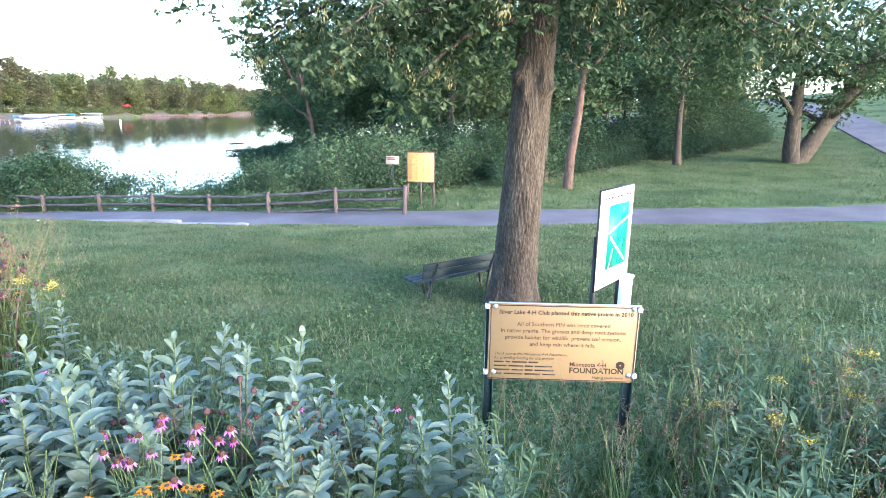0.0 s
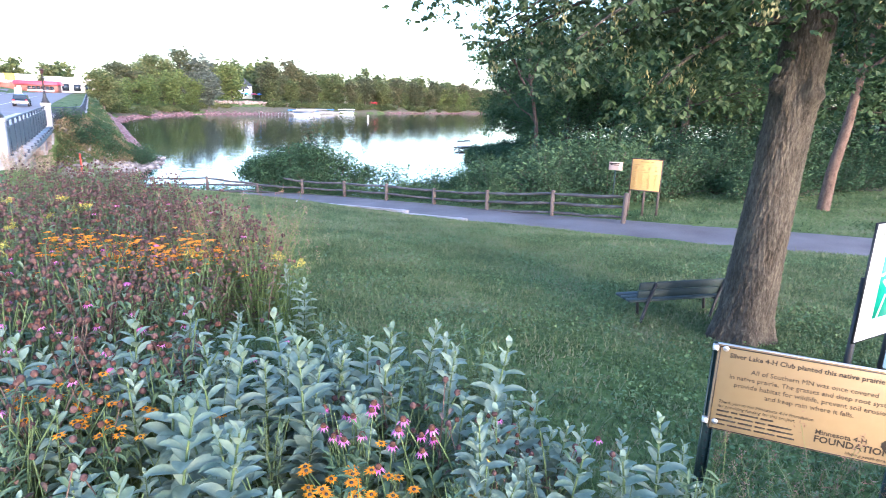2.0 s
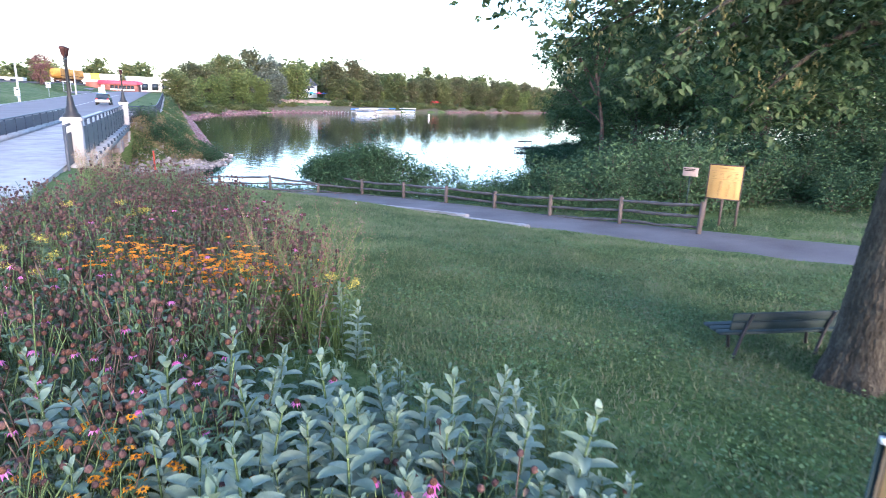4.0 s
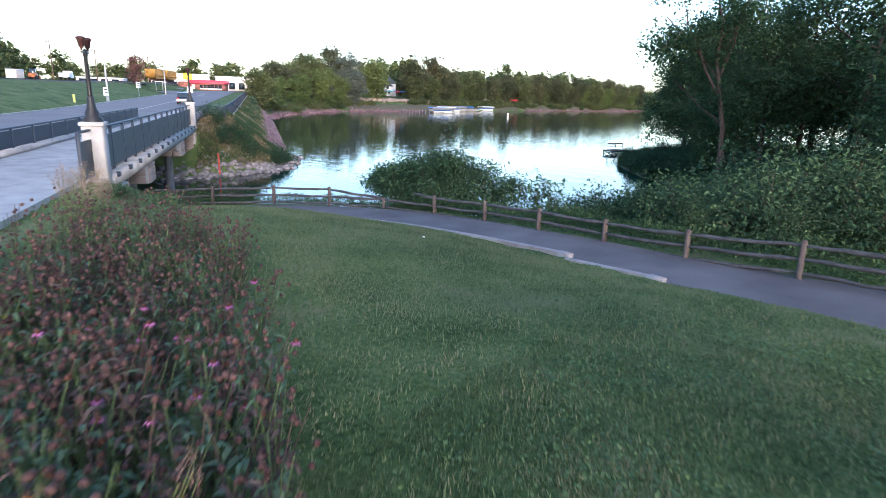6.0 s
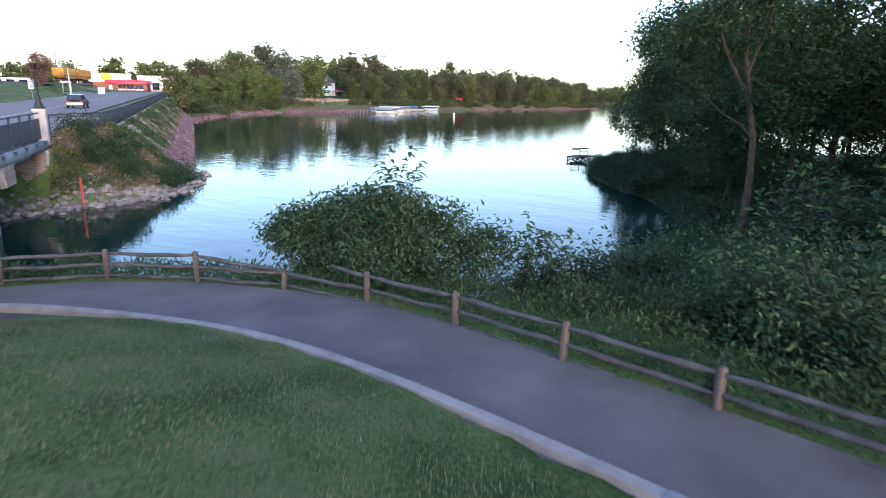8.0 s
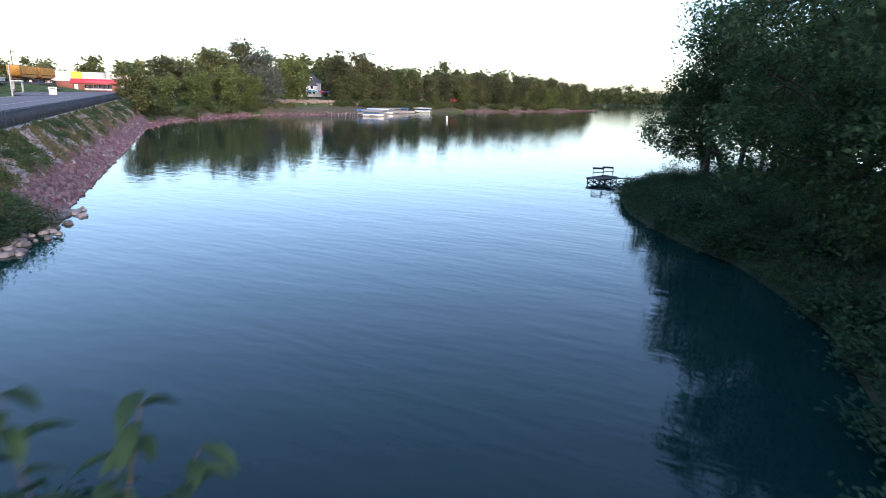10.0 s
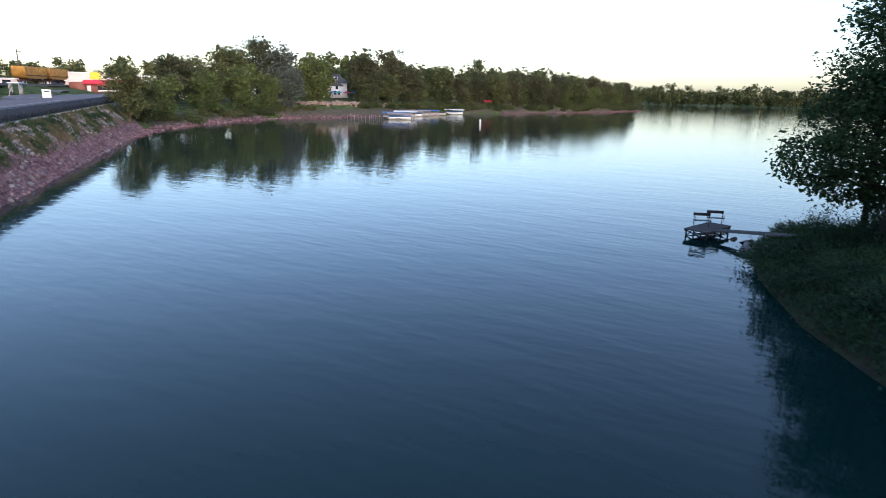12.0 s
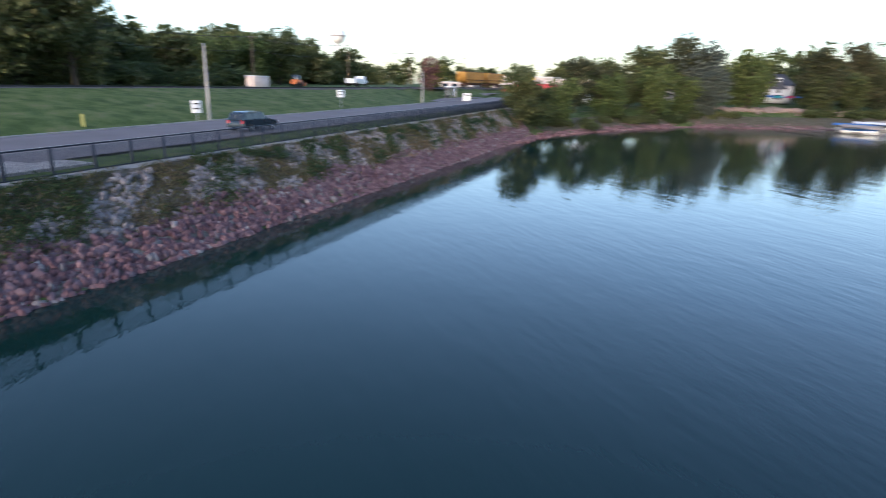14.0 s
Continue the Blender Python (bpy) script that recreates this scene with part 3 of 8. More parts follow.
# shrubs: a low dome of leafy shoots
def bush_parts(r, h, n_leaves, leaf, seed, droop=0.2, aspect=0.45):
    rng = np.random.default_rng(seed)
    wood, crown = Geo(), Geo()
    ends = []
    for _ in range(22):
        a, q = rng.uniform(0, 2 * np.pi), rng.uniform(0.1, 1.0) ** 0.6
        e = np.array((math.cos(a) * q * r, math.sin(a) * q * r, h * (1 - 0.75 * q * q) * rng.uniform(0.75, 1.1)))
        pts = np.array([(e[0] * 0.15, e[1] * 0.15, 0), (e[0] * 0.55, e[1] * 0.55, e[2] * 0.6), e])
        wood.tube(pts, [0.025, 0.018, 0.006], 4, cap=False)
        for f in np.linspace(0.35, 1.0, 6):
            ends.append(pts[0] + (pts[1] - pts[0]) * min(1, f * 2) if f < 0.5 else pts[1] + (pts[2] - pts[1]) * (f * 2 - 1))
    ends = np.array(ends)
    pick = rng.integers(0, len(ends), n_leaves)
    pos = ends[pick] + rng.standard_normal((n_leaves, 3)) * [0.2 * r, 0.2 * r, 0.13 * h]
    pos[:, 2] = np.abs(pos[:, 2]) + 0.02
    leaves(crown, pos, leaf, droop=droop, aspect=aspect, rng=rng)
    return wood, crown


BUSHES, BUSHG = {}, {}
for key, (r, h, n, lf, mt) in {"shrub": (1.3, 1.5, 1900, 0.15, LEAF_LIGHT), "dark_shrub": (1.5, 1.9, 1500, 0.2, LEAF_BUSH), "weeds": (0.9, 0.75, 800, 0.14, LEAF_LIGHT), "lush_shrub": (1.35, 1.8, 2800, 0.125, LEAF_LUSH),
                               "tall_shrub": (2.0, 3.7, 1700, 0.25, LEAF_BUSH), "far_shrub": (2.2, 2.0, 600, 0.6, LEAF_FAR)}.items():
    for k in range(3):
        w_, c_ = bush_parts(r, h, n, lf, 200 + 7 * k + len(key))
        BUSHG[key, k] = (w_, c_, mt)
        BUSHES[key, k] = (w_.mesh("branchwork", BARK_FAR), c_.mesh("foliage", mt))
rb = np.random.default_rng(31)


def bush(kind, x, y, scale=1.0, label="", group="", name="bush", tall=1.0):
    m = pose(x, y, float(ground(x, y)) - 0.05, 0, 0, rb.uniform(0, 360)) @ Matrix.Diagonal((scale, scale, scale * tall, 1))
    t = thing(name, label, "bush", m, group)
    a, b = BUSHES[kind, int(rb.integers(0, 3))]
    part("branchwork", a, None, t)
    part("foliage", b, None, t)
    return t


def joined_bush(pile_, kind, x, y, scale=1.0, tall=1.0):
    """Adds a shrub to a pile of woods and foliage that becomes one object."""
    w_, c_, mt = BUSHG[kind, int(rb.integers(0, 3))]
    a = rb.uniform(0, 6.28)
    m = np.array([[math.cos(a), math.sin(a), 0], [-math.sin(a), math.cos(a), 0], [0, 0, tall]]) * scale
    for src, key, mat in ((w_, "branchwork", BARK_FAR), (c_, "foliage_" + kind, mt)):
        dst = pile_.setdefault(key, (Geo(), mat))[0]
        v = np.vstack(src.v) @ m + [x, y, float(ground(x, y)) - 0.05]
        for f in src.f:
            dst.f.append(np.asarray(f) + dst.n)
        dst.v.append(v)
        dst.n += len(v)


def finish_pile(pile_, name, label):
    t = thing(name, label, "bushes", kind="stuff")
    for key, (g, mat) in pile_.items():
        part(key, g, mat, t)


# the wood on the near peninsula
WOOD = []
for i, (h, r, b) in enumerate(((12, 3.8, 2.2), (14, 4.2, 2.6), (10, 3.6, 1.6), (13, 3.4, 3.2))):
    w_, c_ = tree_parts(h, r, b, 0.2, 7400, 0.25, 70 + i, limbs=15)
    WOOD.append((w_.mesh("trunk", BARK, True), c_.mesh("crown", LEAF_DARK)))
rw = np.random.default_rng(11)


def in_wood(p):
    x, y = p
    if float(shore(x, y)) < 2.5 or x > 20 + 0.1 * y:
        return False
    edge = 34 if x < -6 else 30 if x < 1 else 31 + 0.75 * (x - 1) if x < 14 else 42 + 0.9 * (x - 14)
    return y > edge


spots = [(-7.3, 50), (-13.5, 62), (-12, 52), (-21, 78), (-17, 72), (-21.5, 84), (-14, 80), (3.74, 26.6), (11.7, 32.6), (15, 41.5), (18.5, 46), (21.8, 50), (25, 54.5), (17, 50)]
while len(spots) < 56:
    p = rw.uniform((-21, 28), (34, 88))
    if not in_wood(p) or (p[0] < -14 and p[1] < 70) or min(np.hypot(p[0] - a, p[1] - b) for a, b in spots) < 2.9:
        continue
    spots.append(tuple(p))
for i, (x, y) in enumerate(spots):
    k = i % 4 if i not in (7, 8) else 3
    t = thing("tree", "tall dark leafy tree in the lakeside wood", "tree", on_ground(x, y, rw.uniform(0, 360), rw.uniform(0.85, 1.2), 0.1), "trees of the wood")
    part("trunk", WOOD[k][0], None, t)
    part("crown", WOOD[k][1], None, t)

# the wood's edge on the park side: a wall of undergrowth over litter, both coloured for shade
EDGE = np.array([(-7, 30.5), (-3, 28.6), (1, 27.9), (3.4, 27.9), (6.9, 31.2), (10, 34.8), (12.4, 35.4), (16.3, 38.2), (20.2, 41.0), (24, 49), (29, 62)], float)
_e = np.concatenate([[0], np.cumsum(np.linalg.norm(np.diff(EDGE, axis=0), axis=1))])


def edge_at(q):
    return np.stack([np.interp(q, _e, EDGE[:, 0]), np.interp(q, _e, EDGE[:, 1])], -1)


# litter colour set darker to hold the shade under the trees
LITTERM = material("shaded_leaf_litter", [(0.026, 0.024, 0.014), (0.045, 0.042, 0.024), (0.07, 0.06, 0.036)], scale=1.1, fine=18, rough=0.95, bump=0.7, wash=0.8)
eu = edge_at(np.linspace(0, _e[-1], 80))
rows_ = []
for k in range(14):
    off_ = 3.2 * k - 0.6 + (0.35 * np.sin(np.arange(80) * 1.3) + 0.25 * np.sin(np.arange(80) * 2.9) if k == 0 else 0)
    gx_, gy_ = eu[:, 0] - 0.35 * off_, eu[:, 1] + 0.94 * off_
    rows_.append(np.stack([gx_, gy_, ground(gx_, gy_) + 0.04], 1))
tagged(part("wood_floor", Geo().sheet(np.stack(rows_, 1)), LITTERM, smooth=True), "leaf litter under the lakeside wood, its shade put into the colour", "ground", kind="structure")
# LEAF_BUSH on these shrubs: its dark green stands in for the wood's shade
under = {}
for row, (gap_, lo_, hi_) in enumerate(((1.15, 0.55, 0.85), (1.5, 0.42, 0.6), (2.1, 0.65, 0.95), (2.8, 0.9, 1.2))):
    for q in np.arange(0.3, _e[-1] * (1.0 if row else 0.8), gap_):
        e_ = edge_at(q + rw.uniform(-0.4, 0.4)) + np.array((-0.35, 0.94)) * (1.6 * row + rw.uniform(-0.3, 0.7))
        if float(shore(e_[0], e_[1])) < 1.5:
            continue
        if row:
            joined_bush(under, "tall_shrub", e_[0], e_[1], rw.uniform(lo_, hi_), rw.uniform(0.9, 1.15))
        else:
            bush("dark_shrub", e_[0], e_[1], rw.uniform(lo_, hi_) * 0.85, "leafy shrub at the edge of the wood", "undergrowth shrubs")
n_b = 0
while n_b < 45:
    p = rw.uniform((-16, 27), (34, 66))
    if in_wood((p[0], p[1] + 2.0)):
        joined_bush(under, "tall_shrub" if n_b % 2 else "dark_shrub", p[0], p[1], rw.uniform(0.5, 0.9))
        n_b += 1
for x, y, k_ in ((-22.7, 76.6, 0.5), (-21.2, 78.4, 0.6), (-19.5, 77.2, 0.55), (-17.5, 79, 0.65), (-23.6, 78.3, 0.5), (-15.6, 76.5, 0.6), (-24.3, 74.2, 0.4), (-20.2, 81.5, 0.7), (-17.8, 74.5, 0.5), (-13.5, 72, 0.6), (-15, 82, 0.7)):
    joined_bush(under, "tall_shrub", x, y, k_)
finish_pile(under, "undergrowth", "dense undergrowth filling the lakeside wood, leaves darkened for its shade")

# leaning forked tree at the water
def bent_tree(name, label, x, y, tr, r0, forks, n, leaf, mat, seed, reach=2.2, bark=None):
    rng = np.random.default_rng(seed)
    wood, crown = Geo(), Geo()
    tr = np.array(tr, float)
    wood.tube(tr, np.linspace(r0, r0 * 0.45, len(tr)), 9, wob=0.03)
    tips = []
    for start, end, r in forks:
        a, b = np.array(tr[start]), np.array(end, float)
        pts = np.array([a + (b - a) * f + rng.standard_normal(3) * (0.04 if r > 0.3 else 0.15) * math.sin(f * 3.1) for f in np.linspace(0, 1, 6)])
        wood.tube(pts, np.linspace(r, 0.55 * r if r > 0.3 else 0.03, 6), 8 if r > 0.3 else 6, cap=False)
        for _ in range(7):
            q = limb_path(pts[rng.integers(2, 6)], rng.standard_normal(3) + [0, 0, 0.25], reach * rng.uniform(0.5, 1.2), rng=rng)
            wood.tube(q, np.linspace(r * 0.3, 0.01, len(q)), 4, cap=False)
            tips += [q[3], q[5], q[6]]
    tips = np.array(tips)
    pick = rng.integers(0, len(tips), n)
    leaves(crown, tips[pick] + rng.standard_normal((n, 3)) * [0.42, 0.42, 0.3], leaf, droop=0.4, aspect=0.55, rng=rng)
    return make_tree(name, label, pose(x, y, float(ground(x, y)) - 0.1), wood, crown, bark or BARK, mat)


bent_tree("tree", "slender tree with a bare reddish trunk forking over the bank", -10.6, 43.2, [(0, 0, 0), (0.1, 0, 1.5), (0.1, 0, 3.0), (0.0, 0, 4.6), (-0.35, 0, 6.2), (-0.6, 0, 7.4)], 0.2,
          [(4, (-2.6, -0.5, 10.5), 0.1), (5, (-1.4, 0.3, 12.5), 0.12), (5, (0.6, 0.6, 12.5), 0.08), (5, (-4.2, 1.0, 11.0), 0.06), (3, (-3.4, 1.5, 7.2), 0.05)], 5200, 0.26, LEAF_DARK, 91, 2.2, BARK_RED)
bent_tree("tree", "dark tree leaning out over the lake point", -19.5, 79.5, [(0, 0, 0), (-0.4, -0.2, 1.2), (-0.9, -0.4, 2.4), (-1.6, -0.6, 3.6)], 0.3,
          [(2, (-5.5, -1.0, 3.2), 0.12), (3, (-4.8, 0, 6.4), 0.14), (3, (-2, -1, 8.5), 0.14), (1, (-3.8, 1.5, 1.9), 0.08), (3, (-6.6, 0.5, 4.6), 0.08)], 5600, 0.3, LEAF_DARK, 92, 2.0)

bent_tree("tree", "spreading dark tree whose boughs hang over the cove", -12.4, 55.5, [(0, 0, 0), (-0.1, 0, 1.6), (-0.3, -0.2, 3.2), (-0.8, -0.4, 5.0)], 0.26,
          [(3, (-4.5, -1.0, 7.5), 0.12), (3, (-3.0, 0.5, 10.5), 0.13), (3, (0.5, -1.0, 11.0), 0.12), (2, (-4.8, -1.5, 4.6), 0.08), (3, (-6.0, 0.5, 9.0), 0.09), (3, (2.0, -1, 8.0), 0.1)], 7500, 0.27, LEAF_DARK, 96, 2.4)

bent_tree("tree", "slim reddish-barked tree standing before the wood", 4.3, 24.1, [(0, 0, -0.1), (0.05, 0, 1.4), (0.25, 0, 3.0), (0.35, 0, 4.6), (0.5, 0, 6.0)], 0.21,
          [(4, (-1.6, -0.5, 8.5), 0.1), (4, (1.8, 0.3, 8.8), 0.1), (3, (2.0, -0.8, 6.6), 0.07), (3, (-1.8, 0.6, 6.8), 0.07)], 3600, 0.24, LEAF_DARK, 97, 1.8, BARK_RED)

# twin-stemmed tree on the far lawn and a companion farther up
for x, y, forks_, seed_ in ((17.5, 31.9, 1, 93), (50, 78, 1, 94), (58, 84, 0, 95)):
    bent_tree("tree", "old tree with two thick leaning stems on the lawn", x, y, [(0, 0, -0.2), (-0.2, 0, 0.8), (-0.28, 0, 2.4), (-0.3, 0, 4.6)], 0.52,
              [(0, (3.6, 0.3, 5.6), 0.5), (3, (-2.6, 0, 8), 0.2), (3, (0.8, 2, 9), 0.2), (2, (-3.6, -1.5, 6), 0.15), (3, (2.8, -1, 8), 0.2), (3, (4.6, -1.5, 5.0), 0.15), (3, (-2.8, -1.8, 4.9), 0.1), (3, (3.4, -2.2, 5.2), 0.1), (3, (6.2, 0.4, 6.0), 0.1)], 9000, 0.26, LEAF_DARK, seed_, 3.0)

# the big boxelder by the bench: hanging boughs round the trunk
rt = np.random.default_rng(77)
wood, crown, keys = Geo(), Geo(), Geo()
TX, TY = 0.55, 7.85
hs, ang = np.linspace(-0.3, 7.5, 250), np.linspace(0, 2 * np.pi, 205)
HH, AA = np.meshgrid(hs, ang, indexing="ij")
RR = np.interp(HH, [-0.3, 0, 0.3, 1.0, 2.0, 3.2, 4.5, 7.5], [0.46, 0.37, 0.30, 0.268, 0.243, 0.238, 0.2, 0.12])
RR = RR * (1 + 0.10 * np.exp(-np.maximum(HH, 0) / 0.3) * np.cos(5 * AA + 0.7))           # root flare
warp = 1.1 * np.sin(HH * 9.1 + 2.0 * np.sin(3 * AA)) + 0.8 * np.sin(HH * 17.3 + 5 * AA) + 0.5 * np.sin(HH * 31 - 7 * AA)
ridge = np.abs(np.sin(17 * AA + warp)) ** 0.6 * (0.7 + 0.3 * np.sin(HH * 23 + 9 * np.sin(4 * AA)))
RR = RR + 0.013 * (ridge - 0.6) + 0.004 * np.sin(HH * 61 + 13 * AA)                         # furrowed bark
for a_, h_, w_, d_ in ((-2.5, 2.86, 0.42, 0.085), (-0.85, 2.76, 0.42, 0.095), (-1.6, 2.8, 0.2, -0.035), (-2.0, 2.72, 0.15, 0.05), (-1.2, 2.9, 0.14, 0.05), (0.9, 3.1, 0.3, 0.05)):
    RR = RR + d_ * np.exp(-(np.angle(np.exp(1j * (AA - a_))) / w_) ** 2 - ((HH - h_) / 0.10) ** 2)   # branch collars
wood.sheet(np.stack([0.055 * HH + RR * np.cos(AA), 0.02 * HH + RR * np.sin(AA), HH], -1))


def compound_leaves(geo, bases, size, rng):
    """Drooping leaves of five toothless leaflets, each folded along its midrib."""
    n = len(bases)
    az = rng.uniform(0, 2 * np.pi, n)
    d = np.stack([np.cos(az), np.sin(az), rng.uniform(-1.3, 0.1, n)], 1)
    d /= np.linalg.norm(d, axis=1)[:, None]
    sd = np.cross(d, [0, 0, 1.0])
    sd /= np.linalg.norm(sd, axis=1)[:, None] + 1e-9
    sz = (size * rng.uniform(0.7, 1.2, n))[:, None]
    for f, sg in ((0.45, 1), (0.45, -1), (0.95, 1), (0.95, -1), (1.25, 0)):
        v = d * (0.55 if sg else 1.0) + sd * sg * 0.9 + rng.standard_normal((n, 3)) * 0.18 - [0, 0, 0.35]
        v /= np.linalg.norm(v, axis=1)[:, None]
        nr = rng.standard_normal((n, 3)) * 0.35 + [0, 0, 1.0]
        w = np.cross(v, nr)
        w /= np.linalg.norm(w, axis=1)[:, None] + 1e-9
        up = np.cross(w, v)
        a = bases + d * sz * f
        ln = sz * rng.uniform(0.85, 1.15, n)[:, None]
        tip = a + v * ln - up * ln * 0.12
        l1, l2 = a + v * ln * 0.3 + w * ln * 0.31 + up * ln * 0.07, a + v * ln * 0.68 + w * ln * 0.25 + up * ln * 0.04
        r1, r2 = a + v * ln * 0.3 - w * ln * 0.31 + up * ln * 0.07, a + v * ln * 0.68 - w * ln * 0.25 + up * ln * 0.04
        k = np.arange(n)[:, None] * 6
        geo.add(np.stack([a, l1, l2, tip, r2, r1], 1).reshape(-1, 3), np.concatenate([k + [0, 3, 2, 1], k + [0, 5, 4, 3]]))


ends = [(-1.35, -0.9, 2.45), (-2.3, -0.4, 2.75), (-3.3, 0.3, 3.1), (-1.9, -1.6, 3.0), (-0.5, -1.7, 3.25), (0.75, -1.2, 3.4), (2.2, -1.2, 3.1), (3.1, -0.9, 2.95), (3.7, 0.2, 3.15), (2.3, -2.0, 3.35),
        (1.0, 1.8, 3.1), (-1.2, 1.7, 2.8), (-2.6, 1.6, 3.0), (2.6, 1.8, 3.0), (-3.0, -1.3, 3.6), (0.2, -0.9, 3.7), (-1.0, 0.6, 3.2), (1.6, 0.4, 3.5), (4.1, -0.6, 3.4), (-3.9, -0.5, 3.7), (-3.4, 0.9, 3.3), (-4.2, 0.3, 3.9), (-2.9, -0.6, 3.3), (-3.7, -1.2, 4.3)]
ends += [(3.6 * math.cos(a) * q, 3.6 * math.sin(a) * q, z) for a, q, z in zip(rt.uniform(0, 6.28, 26), rt.uniform(0.4, 1.1, 26), rt.uniform(4.2, 9.0, 26))]
for ex, ey, ez in ends:
    gz = float(ground(TX, TY))
    e = np.array((ex, ey, ez - gz))
    z0 = min(7.0, max(3.3, e[2] + 0.9))
    a = np.array((0.055 * z0, 0.02 * z0, z0))
    mid = a * 0.45 + e * 0.55 + [0, 0, 0.55]
    u = np.linspace(0, 1, 8)[:, None]
    pts = (1 - u) ** 2 * a + 2 * u * (1 - u) * mid + u ** 2 * e
    wood.tube(pts, np.linspace(0.055, 0.008, 8), 5, cap=False)
    n = 250
    f = rt.uniform(0.3, 1.03, n)
    base = (1 - f)[:, None] ** 2 * a + 2 * (f * (1 - f))[:, None] * mid + f[:, None] ** 2 * e
    compound_leaves(crown, base + rt.standard_normal((n, 3)) * [0.27, 0.27, 0.2] - [0, 0, 0.05], 0.071, rt)
    for _ in range(7 if ez < 4 else 3):
        c = pts[rt.integers(4, 8)] + rt.standard_normal(3) * [0.2, 0.2, 0.12] - [0, 0, 0.12]
        k = 16
        leaves(keys, c + rt.standard_normal((k, 3)) * [0.03, 0.03, 0.07], 0.055, droop=3.0, aspect=0.35, rng=rt)
bt = make_tree("tree", "large boxelder with furrowed bark and hanging seed clusters beside the bench", pose(TX, TY, float(ground(TX, TY))), wood, crown, BARK, LEAF_MAPLE)
SEEDS = material("tan_seed_keys", [(0.19, 0.17, 0.065), (0.28, 0.255, 0.11)], scale=3, island=0.3, rough=0.7, bump=0, trans=0.25)
tagged(part("seed_fringe", keys, SEEDS, bt, "hanging pale yellow seed keys"), kind="stuff")

# ---- stone kerb along the lawn side of the path, in two runs ----
K1 = [(-26.8, 19.0), (-25.2, 20.0), (-23.2, 20.6), (-21.4, 20.95), (-19.5, 21.25), (-17.5, 21.32), (-16.2, 21.15), (-14.6, 20.88), (-13.0, 20.5), (-11.4, 20.08), (-9.1, 19.44)]
K2 = [(-9.8, 19.15), (-8.1, 18.7), (-6.35, 18.2)]
K3 = [(-6.75, 17.98), (-5.9, 17.78)]
STONE_KERB = material("pale_pinkish_kerbstone", [(0.19, 0.17, 0.165), (0.26, 0.235, 0.228), (0.33, 0.30, 0.29)], scale=2, fine=35, rough=0.9, bump=0.3)
kerb = thing("path_kerb", "low pale stone kerb holding the lawn beside the path", "kerb", kind="structure")
for k_, h_ in ((K1, 0.15), (K2, 0.14), (K3, 0.05)):
    part("kerb_run", ribbon(k_, 0.2, lambda a, b, x, y: path_z(a) + h_ + 0 * x, step=0.4, thick=0.4), STONE_KERB, kerb)
for e_, h_ in (((-9.62, 19.59), 0.155), ((-6.9, 18.36), 0.145)):
    part("end_stone", Geo().bevel_box((e_[0], e_[1], float(path_z(e_[0])) + h_ - 0.13), (0.4, 0.215, 0.26), 0.012, -0.28), STONE_KERB, kerb, "squared kerb end stone")
LITTER = part("paper_scrap", Geo().bevel_box((-12.4, 17.0, float(ground(-12.4, 17.0)) + 0.04), (0.06, 0.09, 0.015), 0.01, 0.5), WHITE)
tagged(LITTER, "small pale scrap lying on the lawn", "litter")

# ---- the bridge ----
BANG = math.atan2(BD[1], BD[0])


def bpos(s, o, z):
    x, y = xy(s, o)
    return (x, y, z)


tagged(part("bridge_deck", Geo().box(bpos(13.9, -7.8, -0.66), (31.5, 15.4, 0.6), BANG), CONCRETE), "concrete deck of the road bridge", "bridge", kind="structure")
walkway = ribbon([xy(q, -2.1) for q in (-24, -10, 5, 20, 34, 60)], 4.0, lambda a, b, x, y: np.full(np.shape(x), -0.30), step=2.0, thick=0.16)
tagged(part("pavement", walkway, CONCRETE), "pale concrete sidewalk along the bridge", "pavement", kind="structure")
fascia = thing("bridge_beam", "pale concrete edge beam under the bridge railing", "bridge")
part("beam", Geo().box(bpos(14.2, 0.2, -0.62), (29.6, 0.35, 0.42), BANG), CONCRETE, fascia)
part("girder", Geo().box(bpos(14.2, -0.6, -1.05), (28.0, 0.5, 0.5), BANG), CONCRETE, fascia)
for k in range(14):
    part("bracket", Geo().bevel_box(bpos(1.3 + 2.0 * k, 0.40, -0.46), (0.28, 0.12, 0.16), 0.015, BANG), STEEL_BLUE, fascia)
for o_ in (-4.5, -8.5, -12.5, -15.0):
    part("girder", Geo().box(bpos(14.2, o_, -1.15), (28.0, 0.45, 0.6), BANG), CONCRETE, fascia)


